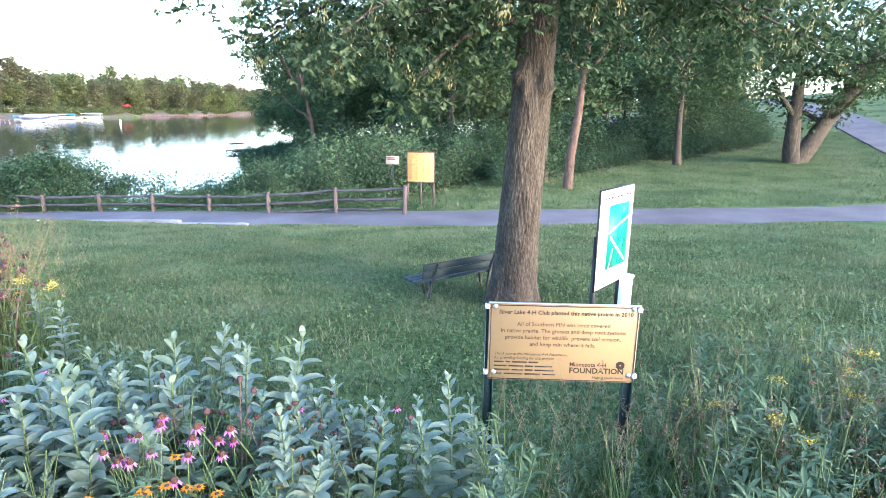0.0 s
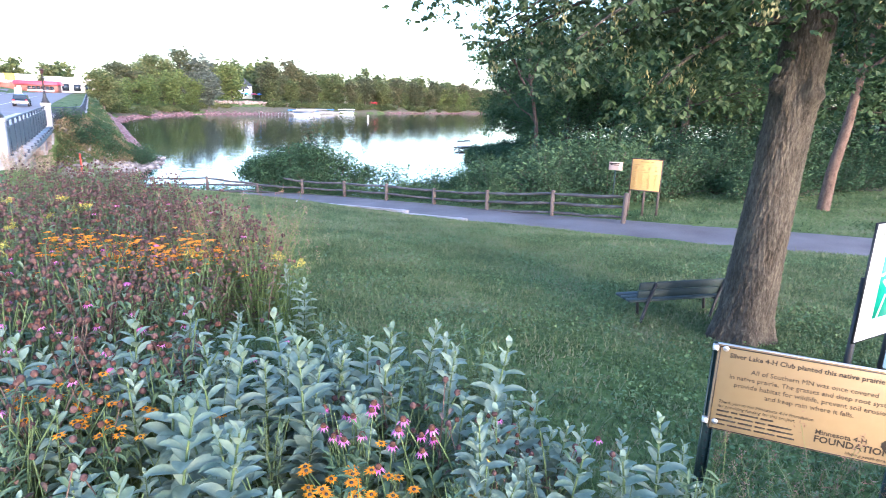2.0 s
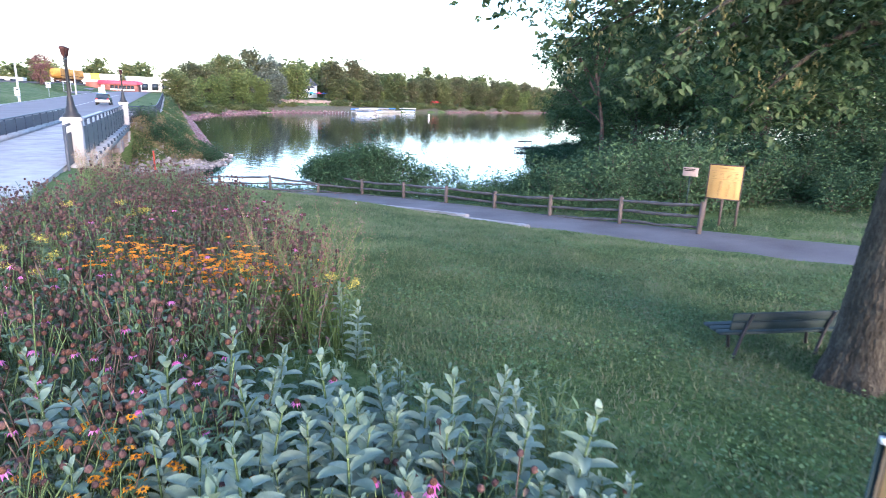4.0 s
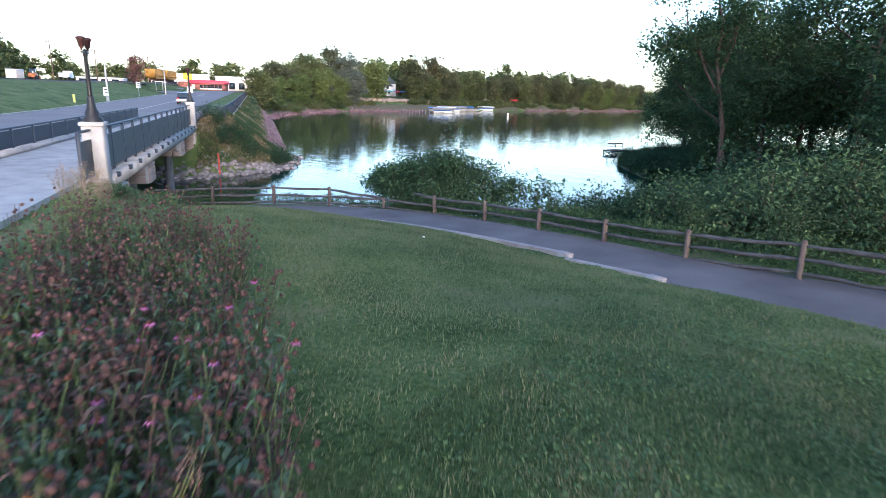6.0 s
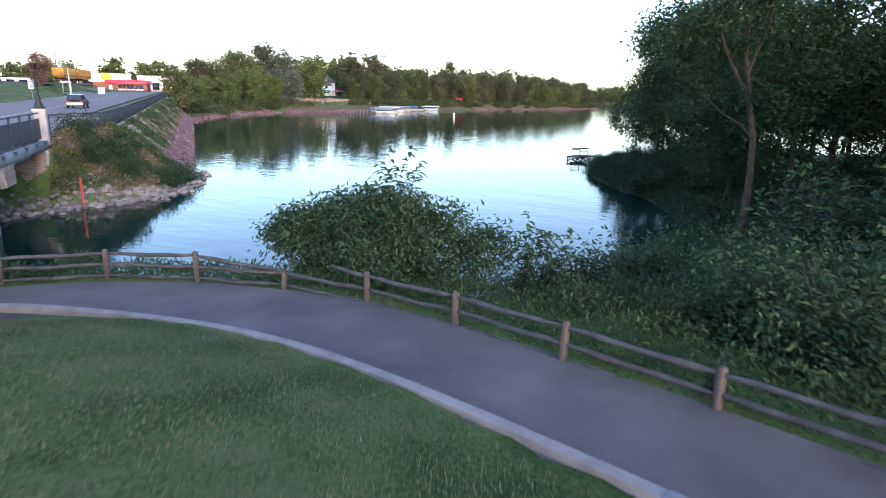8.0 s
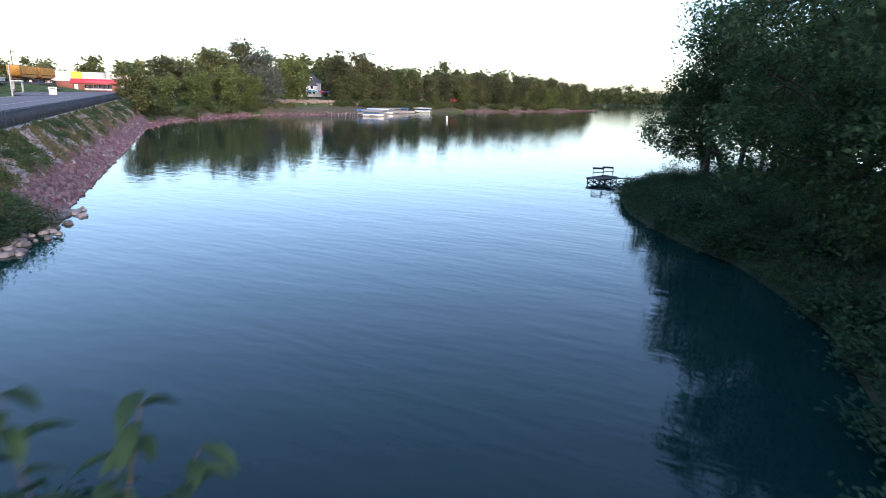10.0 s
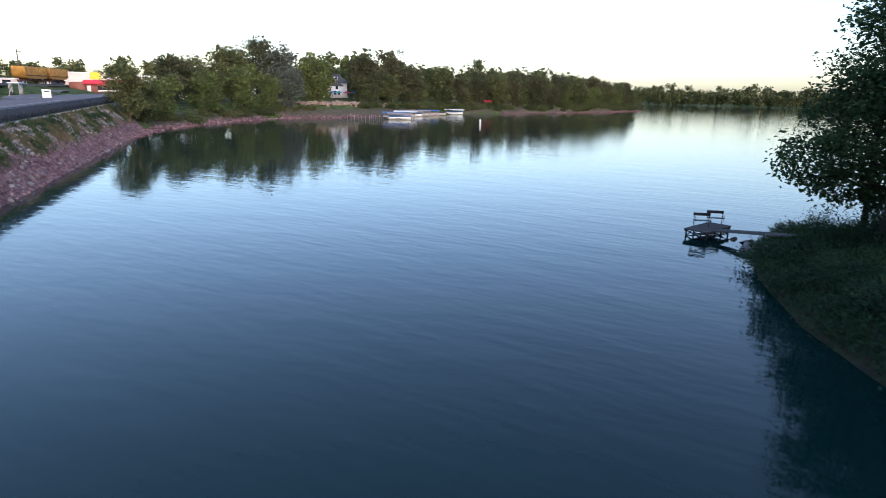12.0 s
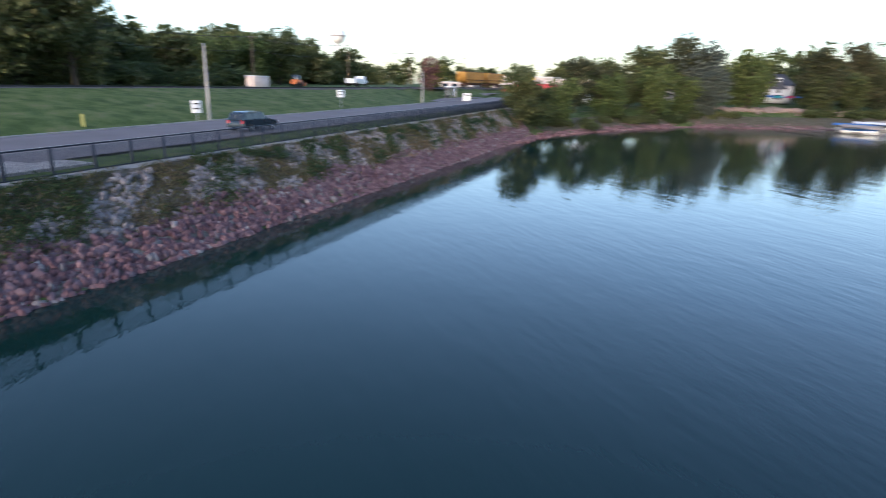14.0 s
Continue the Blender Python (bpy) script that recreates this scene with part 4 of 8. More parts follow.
def steel_rail(name, label, sos, zf, high=0.95, top=1.22, bay=2.0, infill="panel"):
    """Railing of posts, dark infill panels and an open strip under the top bar."""
    t = thing(name, label, "railing")
    post = Geo().bevel_box((0, 0, (top) / 2 - 0.05), (0.10, 0.10, top + 0.1), 0.01).mesh("post", STEEL_BLUE)
    for s_, o_ in sos:
        q = part("post", post, None, t)
        q.matrix_basis = pose(*xy(s_, o_), zf(s_), 0, 0, math.degrees(BANG))
    bars_ = Geo()
    for (s0, o0), (s1, o1) in zip(sos[:-1], sos[1:]):
        p0, p1 = np.array(bpos(s0, o0, zf(s0))), np.array(bpos(s1, o1, zf(s1)))
        g = Geo()
        if infill == "panel":
            n = np.array([BN[0], BN[1], 0]) * 0.025
            for sg_ in (-1, 1):
                g.polys([[p0 + n * sg_ + [0, 0, 0.06], p1 + n * sg_ + [0, 0, 0.06], p1 + n * sg_ + [0, 0, high], p0 + n * sg_ + [0, 0, high]]])
            g.polys([[p0 - n + [0, 0, high], p1 - n + [0, 0, high], p1 + n + [0, 0, high], p0 + n + [0, 0, high]]])
            part("panel", g, STEEL_BLUE, t)
        else:
            for k in range(1, 22):
                c = p0 + (p1 - p0) * k / 22
                bars_.box(c + [0, 0, high / 2 + 0.04], (0.03, 0.02, high - 0.1), BANG)
            part("bottom_bar", Geo().tube([p0 + [0, 0, 0.1], p1 + [0, 0, 0.1]], 0.03, 4), STEEL_BLUE, t)
        part("top_bar", Geo().tube([p0 + [0, 0, top], p1 + [0, 0, top]], 0.045, 6), STEEL_BLUE, t)
    if bars_.v:
        tagged(part("bar_infill", bars_, STEEL_BLUE, t), kind="stuff")
    return t


steel_rail("bridge_rail", "blue-grey steel railing with solid panels and open top strip", [(-1.6 + 2.0 * k, 0.05) for k in range(16)], lambda s: -0.36, high=1.18, top=1.46)
csos = [(29.0, 0.4), (30.6, 1.1), (32.5, 1.8)] + [(34.5 + 2.2 * k, 2.3) for k in range(52)]
steel_rail("causeway_rail", "long blue-grey steel railing with fine bars along the causeway", csos, lambda s: float(road_z(s)), high=1.24, top=1.32, infill="bars")
kerbw = thing("low_wall", "pale concrete footing under the causeway railing", "wall")
cw_pts = [np.array(bpos(s_, o_ + 0.15, float(road_z(s_)))) for s_, o_ in csos]
g_ = Geo()
n_ = np.array([BN[0], BN[1], 0]) * 0.16
g_.sheet(np.stack([[p + n_ - [0, 0, 0.5] for p in cw_pts], [p + n_ + [0, 0, 0.06] for p in cw_pts], [p - n_ + [0, 0, 0.06] for p in cw_pts], [p - n_ - [0, 0, 0.5] for p in cw_pts]], 1))
part("footing", g_, CONCRETE, kerbw)
bar = steel_rail("road_barrier", "dark steel barrier on a concrete kerb between sidewalk and road", [(-3.0 + 2.4 * k, -4.35) for k in range(16)], lambda s: -0.12, high=0.72, top=0.8)
part("kerb", Geo().box(bpos(13, -4.35, -0.22), (40, 0.4, 0.26), BANG), CONCRETE, bar)

RUST = material("dark_red_glass", [(0.035, 0.013, 0.012), (0.06, 0.024, 0.02)], scale=4, rough=0.45, bump=0.02)
for s_ in (0.0, 28.6):
    c_ = bpos(s_, 0.12, 0)
    p_ = thing("lamp_pedestal", "pale concrete pedestal carrying a bridge lamp", "pedestal", group="lamp pedestals")
    part("shaft", Geo().bevel_box((c_[0], c_[1], 0.28), (0.6, 0.6, 1.9), 0.04, BANG), CONCRETE, p_)
    part("cap", Geo().bevel_box((c_[0], c_[1], 1.28), (0.7, 0.7, 0.12), 0.03, BANG), CONCRETE, p_)
    l_ = thing("street_lamp", "black iron bridge lamp with two dark bell-shaped heads on a crossarm", "lamp", group="bridge lamps")
    part("base", Geo().lathe([(0.30, 1.345), (0.30, 1.42), (0.22, 1.5), (0.20, 1.62), (0.14, 1.75), (0.10, 2.05), (0.085, 2.1), (0.0, 2.1)], (c_[0], c_[1], 0), 14), BLACK, l_, smooth=True)
    part("pole", Geo().lathe([(0.07, 2.1), (0.055, 3.25), (0.075, 3.3), (0.05, 3.45), (0.0, 3.5)], (c_[0], c_[1], 0), 10), BLACK, l_, smooth=True)
    a_ = np.array([0.78, -0.62, 0]) * 0.36
    part("crossarm", Geo().tube([np.array((c_[0], c_[1], 3.38)) - a_, np.array((c_[0], c_[1], 3.38)) + a_], 0.035, 6), BLACK, l_)
    for k in (-1, 1):
        h_ = np.array((c_[0], c_[1], 3.42)) + a_ * 0.9 * k
        hd = part("lamp_head", Geo().lathe([(0.03, 0), (0.035, 0.06), (0.075, 0.12), (0.10, 0.28), (0.135, 0.34), (0.13, 0.37), (0.07, 0.40), (0.0, 0.41)], h_, 12), RUST, l_, "dark red bell-shaped lamp head", smooth=True)

# piers and abutments of pink stone blocks
def stone_wall(t, s0, s1, o0, o1, z0, z1, mat):
    """Courses of blocks round a box."""
    rng = np.random.default_rng(int(abs(s0 * 10)))
    z = z0
    while z < z1 - 0.02:
        h = min(0.34, z1 - z)
        s = s0
        while s < s1 - 0.05:
            ln = min(rng.uniform(0.5, 0.8), s1 - s)
            part("stone_block", Geo().bevel_box(bpos(s + ln / 2, o1, z + h / 2), (ln - 0.03, 0.3, h - 0.03), 0.02, BANG), mat, t)
            s += ln
        for e in (s0, s1):
            o = o0
            while o < o1 - 0.2:
                ln = min(rng.uniform(0.6, 0.9), o1 - o)
                part("stone_block", Geo().bevel_box(bpos(e, o + ln / 2, z + h / 2), (0.3, ln - 0.03, h - 0.03), 0.02, BANG), mat, t)
                o += ln
        z += h
    part("core", Geo().box(bpos((s0 + s1) / 2, (o0 + o1) / 2, (z0 + z1) / 2), (s1 - s0 + 0.18, o1 - o0 + 0.18, z1 - z0 - 0.02), BANG), CONCRETE, t)


COLUMN = material("grey_blue_steel_column", [(0.09, 0.1, 0.115), (0.14, 0.15, 0.165)], scale=2, rough=0.6, bump=0.05)
STONE_TAN = material("pinkish_tan_stone", [(0.22, 0.165, 0.14), (0.30, 0.235, 0.20)], scale=2, fine=25, island=0.2, rough=0.9, bump=0.3)
for s0, s1, o1, z0, z1 in ((7.5, 9.0, 0.2, -1.72, -0.84), (19.3, 21.0, 0.2, -1.78, -0.84)):
    pr = thing("bridge_pier", "pink stone pier cap on round steel columns in the water", "pier", group="bridge piers")
    stone_wall(pr, s0, s1, -3.0, o1, z0, z1, STONE_TAN)
    part("cap_beam", Geo().box(bpos((s0 + s1) / 2, -9.0, (z0 + z1) / 2), (s1 - s0, 12, z1 - z0), BANG), CONCRETE, pr)
    for o_ in (-0.6, -3.2, -7, -11):
        part("column", Geo().lathe([(0.25, -6.5), (0.25, z0)], bpos((s0 + s1) / 2, o_, 0), 14), COLUMN, pr, smooth=True)
for s0, s1 in ((27.6, 30.2), (-2.0, 2.6)):
    ab = thing("bridge_abutment", "pinkish stone abutment below the bridge end", "abutment", group="bridge abutments")
    stone_wall(ab, s0, s1, -1.2, 0.3, -3.2 if s0 > 0 else -1.6, -0.9, STONE_TAN)
    part("back_wall", Geo().box(bpos((s0 + s1) / 2, -8.5, -2.2), (s1 - s0, 14, 2.6), BANG), CONCRETE, ab)

# ---- split-rail fence ----
POSTS = [(-1.85, 19.35, -0.15), (-4.34, 20.35, -0.40), (-6.97, 21.25, -0.73), (-9.56, 22.26, -0.99), (-12.1, 22.99, -1.10), (-14.73, 23.79, -1.285),
         (-17.42, 24.30, -1.46), (-20.14, 24.32, -1.90), (-22.78, 23.65, -1.65), (-25.4, 22.7, -1.78), (-27.6, 21.0, -1.9), (-29.6, 19.0, -2.0), (-31.6, 17.0, -2.05)]
fence = thing("rail_fence", "weathered grey split-rail fence along the path", "fence")
rfz = np.random.default_rng(21)
for i, (x, y, z) in enumerate(POSTS):
    h = z - float(ground(x, y)) + 0.25
    g = Geo().bevel_box((0, 0, -h / 2), (0.14, 0.12, h), 0.025)
    q = part("post", g, WOODF, fence)
    q.matrix_basis = pose(x, y, z, rfz.uniform(-1.5, 1.5), rfz.uniform(-1.5, 1.5), rfz.uniform(0, 90) if i != 6 else 30)


def split_rail(p0, p1, r=0.052):
    n = 7
    pts = np.linspace(p0, p1, n) + rfz.standard_normal((n, 3)) * [0.006, 0.006, 0.008]
    pts[1:-1, 2] -= 0.02 * np.sin(np.linspace(0, np.pi, n - 2))
    rad = np.full(n, r) * rfz.uniform(0.9, 1.15, n)
    rad[[0, -1]] *= 0.6
    return Geo().tube(pts, rad, 6, wob=0.08)


for i, ((x0, y0, z0), (x1, y1, z1)) in enumerate(zip(POSTS[:-1], POSTS[1:])):
    for k, h in enumerate((0.12, 0.44, 0.76)):
        a0, a1 = h, h
        if i == 6 or i == 7:
            a0, a1 = (h, h - 0.36) if i == 6 else (h - 0.36, h)
            if i == 6 and k == 0:
                # a top rail broken off half way
                part("rail", split_rail((x0, y0, z0 - 0.12), (x0 + (x1 - x0) * 0.42, y0 + (y1 - y0) * 0.42 + 0.05, z0 - 0.06)), RAILW, fence, "broken rail end")
                continue
            if (i == 7 and k == 0):
                a0 = 0.04
        part("rail", split_rail((x0, y0, z0 - a0), (x1, y1, z1 - a1)), RAILW, fence)

# ---- signs and bench ----
TAN = material("tan_sign_face", [(0.185, 0.125, 0.058), (0.215, 0.15, 0.072)], scale=1.2, fine=20, rough=0.4, bump=0.02, spec=0.5)
YELLOW = material("faded_yellow_board", [(0.34, 0.205, 0.065), (0.40, 0.25, 0.09)], scale=2, rough=0.6, bump=0.05)
INK = material("dark_brown_ink", [(0.02, 0.015, 0.01), (0.03, 0.022, 0.015)], scale=9, rough=0.5, bump=0)
POSTGREEN = material("dark_green_steel_post", [(0.01, 0.025, 0.025), (0.02, 0.04, 0.038)], scale=6, rough=0.5, bump=0.05, metal=0.2)
SILVER = material("galvanised_bolt", [(0.4, 0.4, 0.42), (0.55, 0.55, 0.56)], scale=8, rough=0.35, metal=0.8, bump=0)
CREAM = material("off_white_board", [(0.66, 0.68, 0.66), (0.74, 0.76, 0.74)], scale=3, rough=0.5, bump=0.02)
TEAL = material("map_green", [(0.006, 0.19, 0.125), (0.01, 0.24, 0.165)], scale=5, rough=0.45, bump=0)
CYAN = material("map_blue", [(0.01, 0.26, 0.26), (0.015, 0.31, 0.32)], scale=5, rough=0.45, bump=0)


def text(name, body, size, at, mat, parent, align="CENTER", shear=0.0, bold=0.0, space=1.0):
    cu = bpy.data.curves.new(name, 'FONT')
    cu.body, cu.size, cu.align_x, cu.shear, cu.offset, cu.space_character = body, size, align, shear, bold, space
    cu.extrude, cu.resolution_u = 0.0006, 2
    tmp = new("tmp", cu)
    me = bpy.data.meshes.new_from_object(tmp.evaluated_get(bpy.context.evaluated_depsgraph_get()))
    bpy.data.objects.remove(tmp)
    bpy.data.curves.remove(cu)
    me.materials.clear()
    me.materials.append(mat)
    ob = new(name, me)
    ob.parent, ob.matrix_basis = parent, at
    return ob


SX, SY = 0.462, 3.8
sg = thing("prairie_sign", "tan metal prairie information sign on two green steel posts", "sign", pose(SX, SY, 0.93, 0, 0, -1.0))
part("face", Geo().bevel_box((0, 0, 0), (0.92, 0.51, 0.012), 0.012, m=Matrix.Rotation(radians(90), 4, 'X')), TAN, sg)
frm = Geo()
for c, z in (((0, -0.0075, 0.243), (0.90, 0.004, 0.005)), ((0, -0.0075, -0.243), (0.90, 0.004, 0.005)), ((-0.448, -0.0075, 0), (0.005, 0.004, 0.49)), ((0.448, -0.0075, 0), (0.005, 0.004, 0.49))):
    frm.box(c, z)
part("border_line", frm, INK, sg)
part("top_edge", Geo().bevel_box((0, -0.002, 0.258), (0.925, 0.016, 0.006), 0.002), SILVER, sg, "bright metal top edge")
for sx_ in (-0.452, 0.425):
    zb = float(ground(SX + sx_, SY)) - 0.3 - 0.93
    po = Geo()
    for c, z in (((sx_, 0.035, (0.25 + zb) / 2), (0.062, 0.006, 0.25 - zb)), ((sx_ - 0.028, 0.02, (0.25 + zb) / 2), (0.006, 0.03, 0.25 - zb)), ((sx_ + 0.028, 0.02, (0.25 + zb) / 2), (0.006, 0.03, 0.25 - zb))):
        po.box(c, z)
    pq = part("post", po, POSTGREEN, sg)
    holes = Geo()
    for k in range(26):
        holes.box((sx_, 0.031, 0.2 - k * 0.05), (0.012, 0.004, 0.012))
    part("punched_holes", holes, BLACK, pq)
    for z_ in (0.235, -0.2):
        part("bolt", Geo().lathe([(0.016, 0), (0.016, 0.004), (0.009, 0.008), (0.0, 0.009)], (0, 0, 0), 10), SILVER, sg).matrix_basis = pose(sx_ + (0.03 if sx_ < 0 else -0.005), -0.007, z_, 90)
        part("clamp", Geo().bevel_box((sx_ + (-0.02 if sx_ < 0 else 0.03), -0.005, z_), (0.03, 0.03, 0.03), 0.004), SILVER, sg)
face = lambda x, z: pose(x, -0.0068, z, 90)
text("heading", "Silver Lake 4-H Club planted this native prairie in 2010", 0.0368, face(0.01, 0.188), INK, sg, bold=0.0007)
for k, line in enumerate(("All of Southern MN was once covered", "in native prairie. The grasses and deep root systems", "provide habitat for wildlife, prevent soil erosion,", "and keep rain where it falls.")):
    text("body_text", line, 0.0365, face(0.0, 0.112 - k * 0.0437), INK, sg)
for k, line in enumerate(("Thank you to the Minnesota 4-H Foundation", "for providing funding for this project,")):
    text("small_text", line, 0.0250, face(-0.42, -0.083 - k * 0.027), INK, sg, "LEFT", 0.25)
bars = Geo()
for k, ws in enumerate(((0.06, 0.03, 0.09, 0.06), (0.08, 0.09, 0.05, 0.11), (0.10, 0.07, 0.05, 0.12), (0.05, 0.12, 0.10, 0.08))):
    x_ = -0.42
    for ln in ws:
        bars.box((x_ + ln / 2, -0.0068, -0.13 - k * 0.0265), (ln, 0.001, 0.009))
        x_ += ln + 0.012
part("small_text_bars", bars, INK, sg)
text("logo_words", "Minnesota 4-H", 0.0385, face(0.05, -0.148), INK, sg, "LEFT", 0, 0.0006)
text("logo_words", "FOUNDATION", 0.051, face(0.05, -0.193), INK, sg, "LEFT", 0, 0.0012)
text("small_text", "Helping youth thrive", 0.023, face(0.195, -0.228), INK, sg, "LEFT", 0.25)
clover = Geo()
for a in range(4):
    for d in (-0.35, 0.35):
        t_ = radians(45 + 90 * a) + d
        clover.add(np.vstack([[(0.365 + 0.017 * math.cos(t_), -0.0068, -0.135 + 0.017 * math.sin(t_))], [(0.365 + 0.017 * math.cos(t_) + 0.012 * math.cos(q), -0.0070, -0.135 + 0.017 * math.sin(t_) + 0.012 * math.sin(q)) for q in np.linspace(0, 2 * np.pi, 10, endpoint=False)]]), [[0, 1 + (i + 1) % 10, 1 + i] for i in range(10)])
part("clover_mark", clover, INK, sg)

# the map board, turned half away, with a leaflet box
mb = thing("map_board", "white trail map board on two steel posts, turned aside", "sign", pose(1.42, 6.30, -0.30, 0, 0, 52))
part("board", Geo().bevel_box((0, 0, 1.38), (0.80, 1.0, 0.02), 0.006, m=Matrix.Rotation(radians(90), 4, 'X')), CREAM, mb)
part("border", Geo().box((0, 0.004, 1.38), (0.82, 0.018, 1.02)), BLACK, mb)
part("map_area", Geo().box((0.05, -0.0125, 1.39), (0.50, 0.003, 0.66)), TEAL, mb, "green map print")
riv = Geo()
for c, z, a in (((0.20, -0.0145, 1.62), (0.18, 0.002, 0.18), 0), ((0.16, -0.0145, 1.45), (0.05, 0.002, 0.22), 0.2), ((0.12, -0.0145, 1.2), (0.06, 0.002, 0.26), 0.3)):
    riv.box(c, z, m=Matrix.Rotation(a, 4, 'Y'))
part("map_water", riv, CYAN, mb)
rd_ = Geo()
for c, ln, w, a in (((0.05, -0.0155, 1.50), 0.50, 0.022, -0.25), ((0.06, -0.0155, 1.24), 0.50, 0.03, 0.65), ((-0.10, -0.0155, 1.16), 0.22, 0.02, -1.2)):
    rd_.box(c, (ln, 0.002, w), m=Matrix.Rotation(a, 4, 'Y'))
part("map_road_print", rd_, CREAM, mb)
dk = Geo()
for c, ln, a in (((0.06, -0.0165, 1.42), 0.42, 0.6), ((0.04, -0.0165, 1.36), 0.42, 0.6)):
    dk.box(c, (ln, 0.002, 0.006), m=Matrix.Rotation(a, 4, 'Y'))
for k in range(9):
    dk.box((-0.30 + 0.075 * k, -0.0125, 1.795), (0.05 if k % 3 else 0.03, 0.002, 0.022))
for k in range(6):
    dk.box((-0.26 + 0.09 * k, -0.0125, 0.985), (0.07, 0.002, 0.006))
part("print", dk, INK, mb)
for sx_ in (-0.33, 0.30):
    part("post", Geo().box((sx_, 0.04, 0.62), (0.05, 0.04, 1.6)), BLACK, mb)
bx = thing("leaflet_box", "white plastic leaflet box fixed to the map board post", "box", pose(1.58, 6.50, -0.24, 0, 0, 52))
part("case", Geo().bevel_box((0, -0.06, 0.66), (0.17, 0.09, 0.34), 0.012), CREAM, bx)
part("lid", Geo().bevel_box((0, -0.06, 0.845), (0.19, 0.11, 0.03), 0.008), CREAM, bx)
part("leaflets", Geo().box((0, -0.107, 0.6), (0.10, 0.004, 0.18)), material("pale_pink_paper", [(0.6, 0.4, 0.38), (0.7, 0.52, 0.5)], scale=6), bx)

# trail notice board at the fence's end
ys = thing("notice_board", "yellow trail notice board with columns of small print on three posts", "sign", pose(-1.44, 21.0, 0, 0, 0, -3))
part("face", Geo().bevel_box((0, 0, 0.27), (0.93, 1.02, 0.03), 0.008, m=Matrix.Rotation(radians(90), 4, 'X')), YELLOW, ys)
fr_ = Geo()
for c, z in (((0, 0, 0.79), (0.99, 0.05, 0.03)), ((0, 0, -0.25), (0.99, 0.05, 0.03)), ((-0.48, 0, 0.27), (0.03, 0.05, 1.05)), ((0.48, 0, 0.27), (0.03, 0.05, 1.05))):
    fr_.box(c, z)
part("frame", fr_, WOODF, ys)
pr_ = Geo()
pr_.box((0, -0.017, 0.70), (0.42, 0.003, 0.03)).box((0, -0.017, 0.60), (0.82, 0.003, 0.012)).box((0, -0.017, 0.36), (0.82, 0.003, 0.012))
rs = np.random.default_rng(4)
for cx_ in (-0.32, -0.11, 0.11, 0.32):
    for k in range(4):
        w_ = rs.uniform(0.08, 0.15)
        pr_.box((cx_, -0.017, 0.54 - 0.04 * k), (w_, 0.003, 0.012))
    for k in range(15):
        w_ = rs.uniform(0.07, 0.16)
        pr_.box((cx_, -0.017, 0.29 - 0.032 * k), (w_, 0.003, 0.011))
part("small_print", pr_, material("faded_brown_print", [(0.22, 0.14, 0.05), (0.30, 0.2, 0.08)], scale=9), ys)
for sx_ in (-0.47, 0.0, 0.45):
    part("post", Geo().box((sx_, 0.05, -0.5), (0.07, 0.07, 1.5)), WOODF, ys)
ss = thing("small_sign", "small dull pinkish notice on a thin post in the shrubs", "sign", pose(-2.6, 22.6, 0.35, 0, 0, 4))
part("face", Geo().bevel_box((0, 0, 0), (0.48, 0.30, 0.02), 0.006, m=Matrix.Rotation(radians(90), 4, 'X')), material("dull_pinkish_board", [(0.24, 0.18, 0.16), (0.32, 0.25, 0.22)], scale=4, rough=0.7), ss)
pr_ = Geo()
for k in range(2):
    pr_.box((-0.04, -0.012, 0.09 - 0.05 * k), (0.36 - 0.06 * k, 0.003, 0.03))
part("print", pr_, INK, ss)
part("post", Geo().box((0, 0.03, -0.8), (0.05, 0.04, 1.7)), POSTGREEN, ss)

# bench with its back to the sign
GREENWOOD = material("flaking_dark_green_paint", [(0.010, 0.019, 0.017), (0.015, 0.026, 0.024), (0.03, 0.036, 0.034)], scale=5, fine=60, rough=0.6, bump=0.2, stretch=(0.3, 1, 1))
bn = thing("bench", "low weathered dark green plank bench behind the tree", "bench", pose(-0.577, 7.86, float(ground(-0.577, 7.86)) - 0.01, 0, 0, 37.5))
for z_, y_ in ((0.365, 0.075), (0.475, 0.055)):
    part("back_plank", Geo().bevel_box((0.66, y_, z_), (1.36, 0.03, 0.095), 0.008, m=Matrix.Rotation(radians(8), 4, 'X')), GREENWOOD, bn)
for k in range(3):
    part("seat_plank", Geo().bevel_box((0.62, 0.125 + 0.115 * k, 0.275), (1.48, 0.105, 0.03), 0.008), GREENWOOD, bn)
for sx_ in (0.0, 1.02):
    part("rear_leg", Geo().tube([(sx_ + 0.2, 0.02, 0.52), (sx_ + 0.13, 0.045, 0.29), (sx_, 0.0, -0.04)], 0.02, 6), BLACK, bn)
    part("front_leg", Geo().tube([(sx_ + 0.13, 0.3, 0.26), (sx_ + 0.2, 0.34, -0.04)], 0.02, 6), BLACK, bn)
    part("seat_bearer", Geo().tube([(sx_ + 0.13, 0.05, 0.25), (sx_ + 0.13, 0.38, 0.25)], 0.02, 6), BLACK, bn)


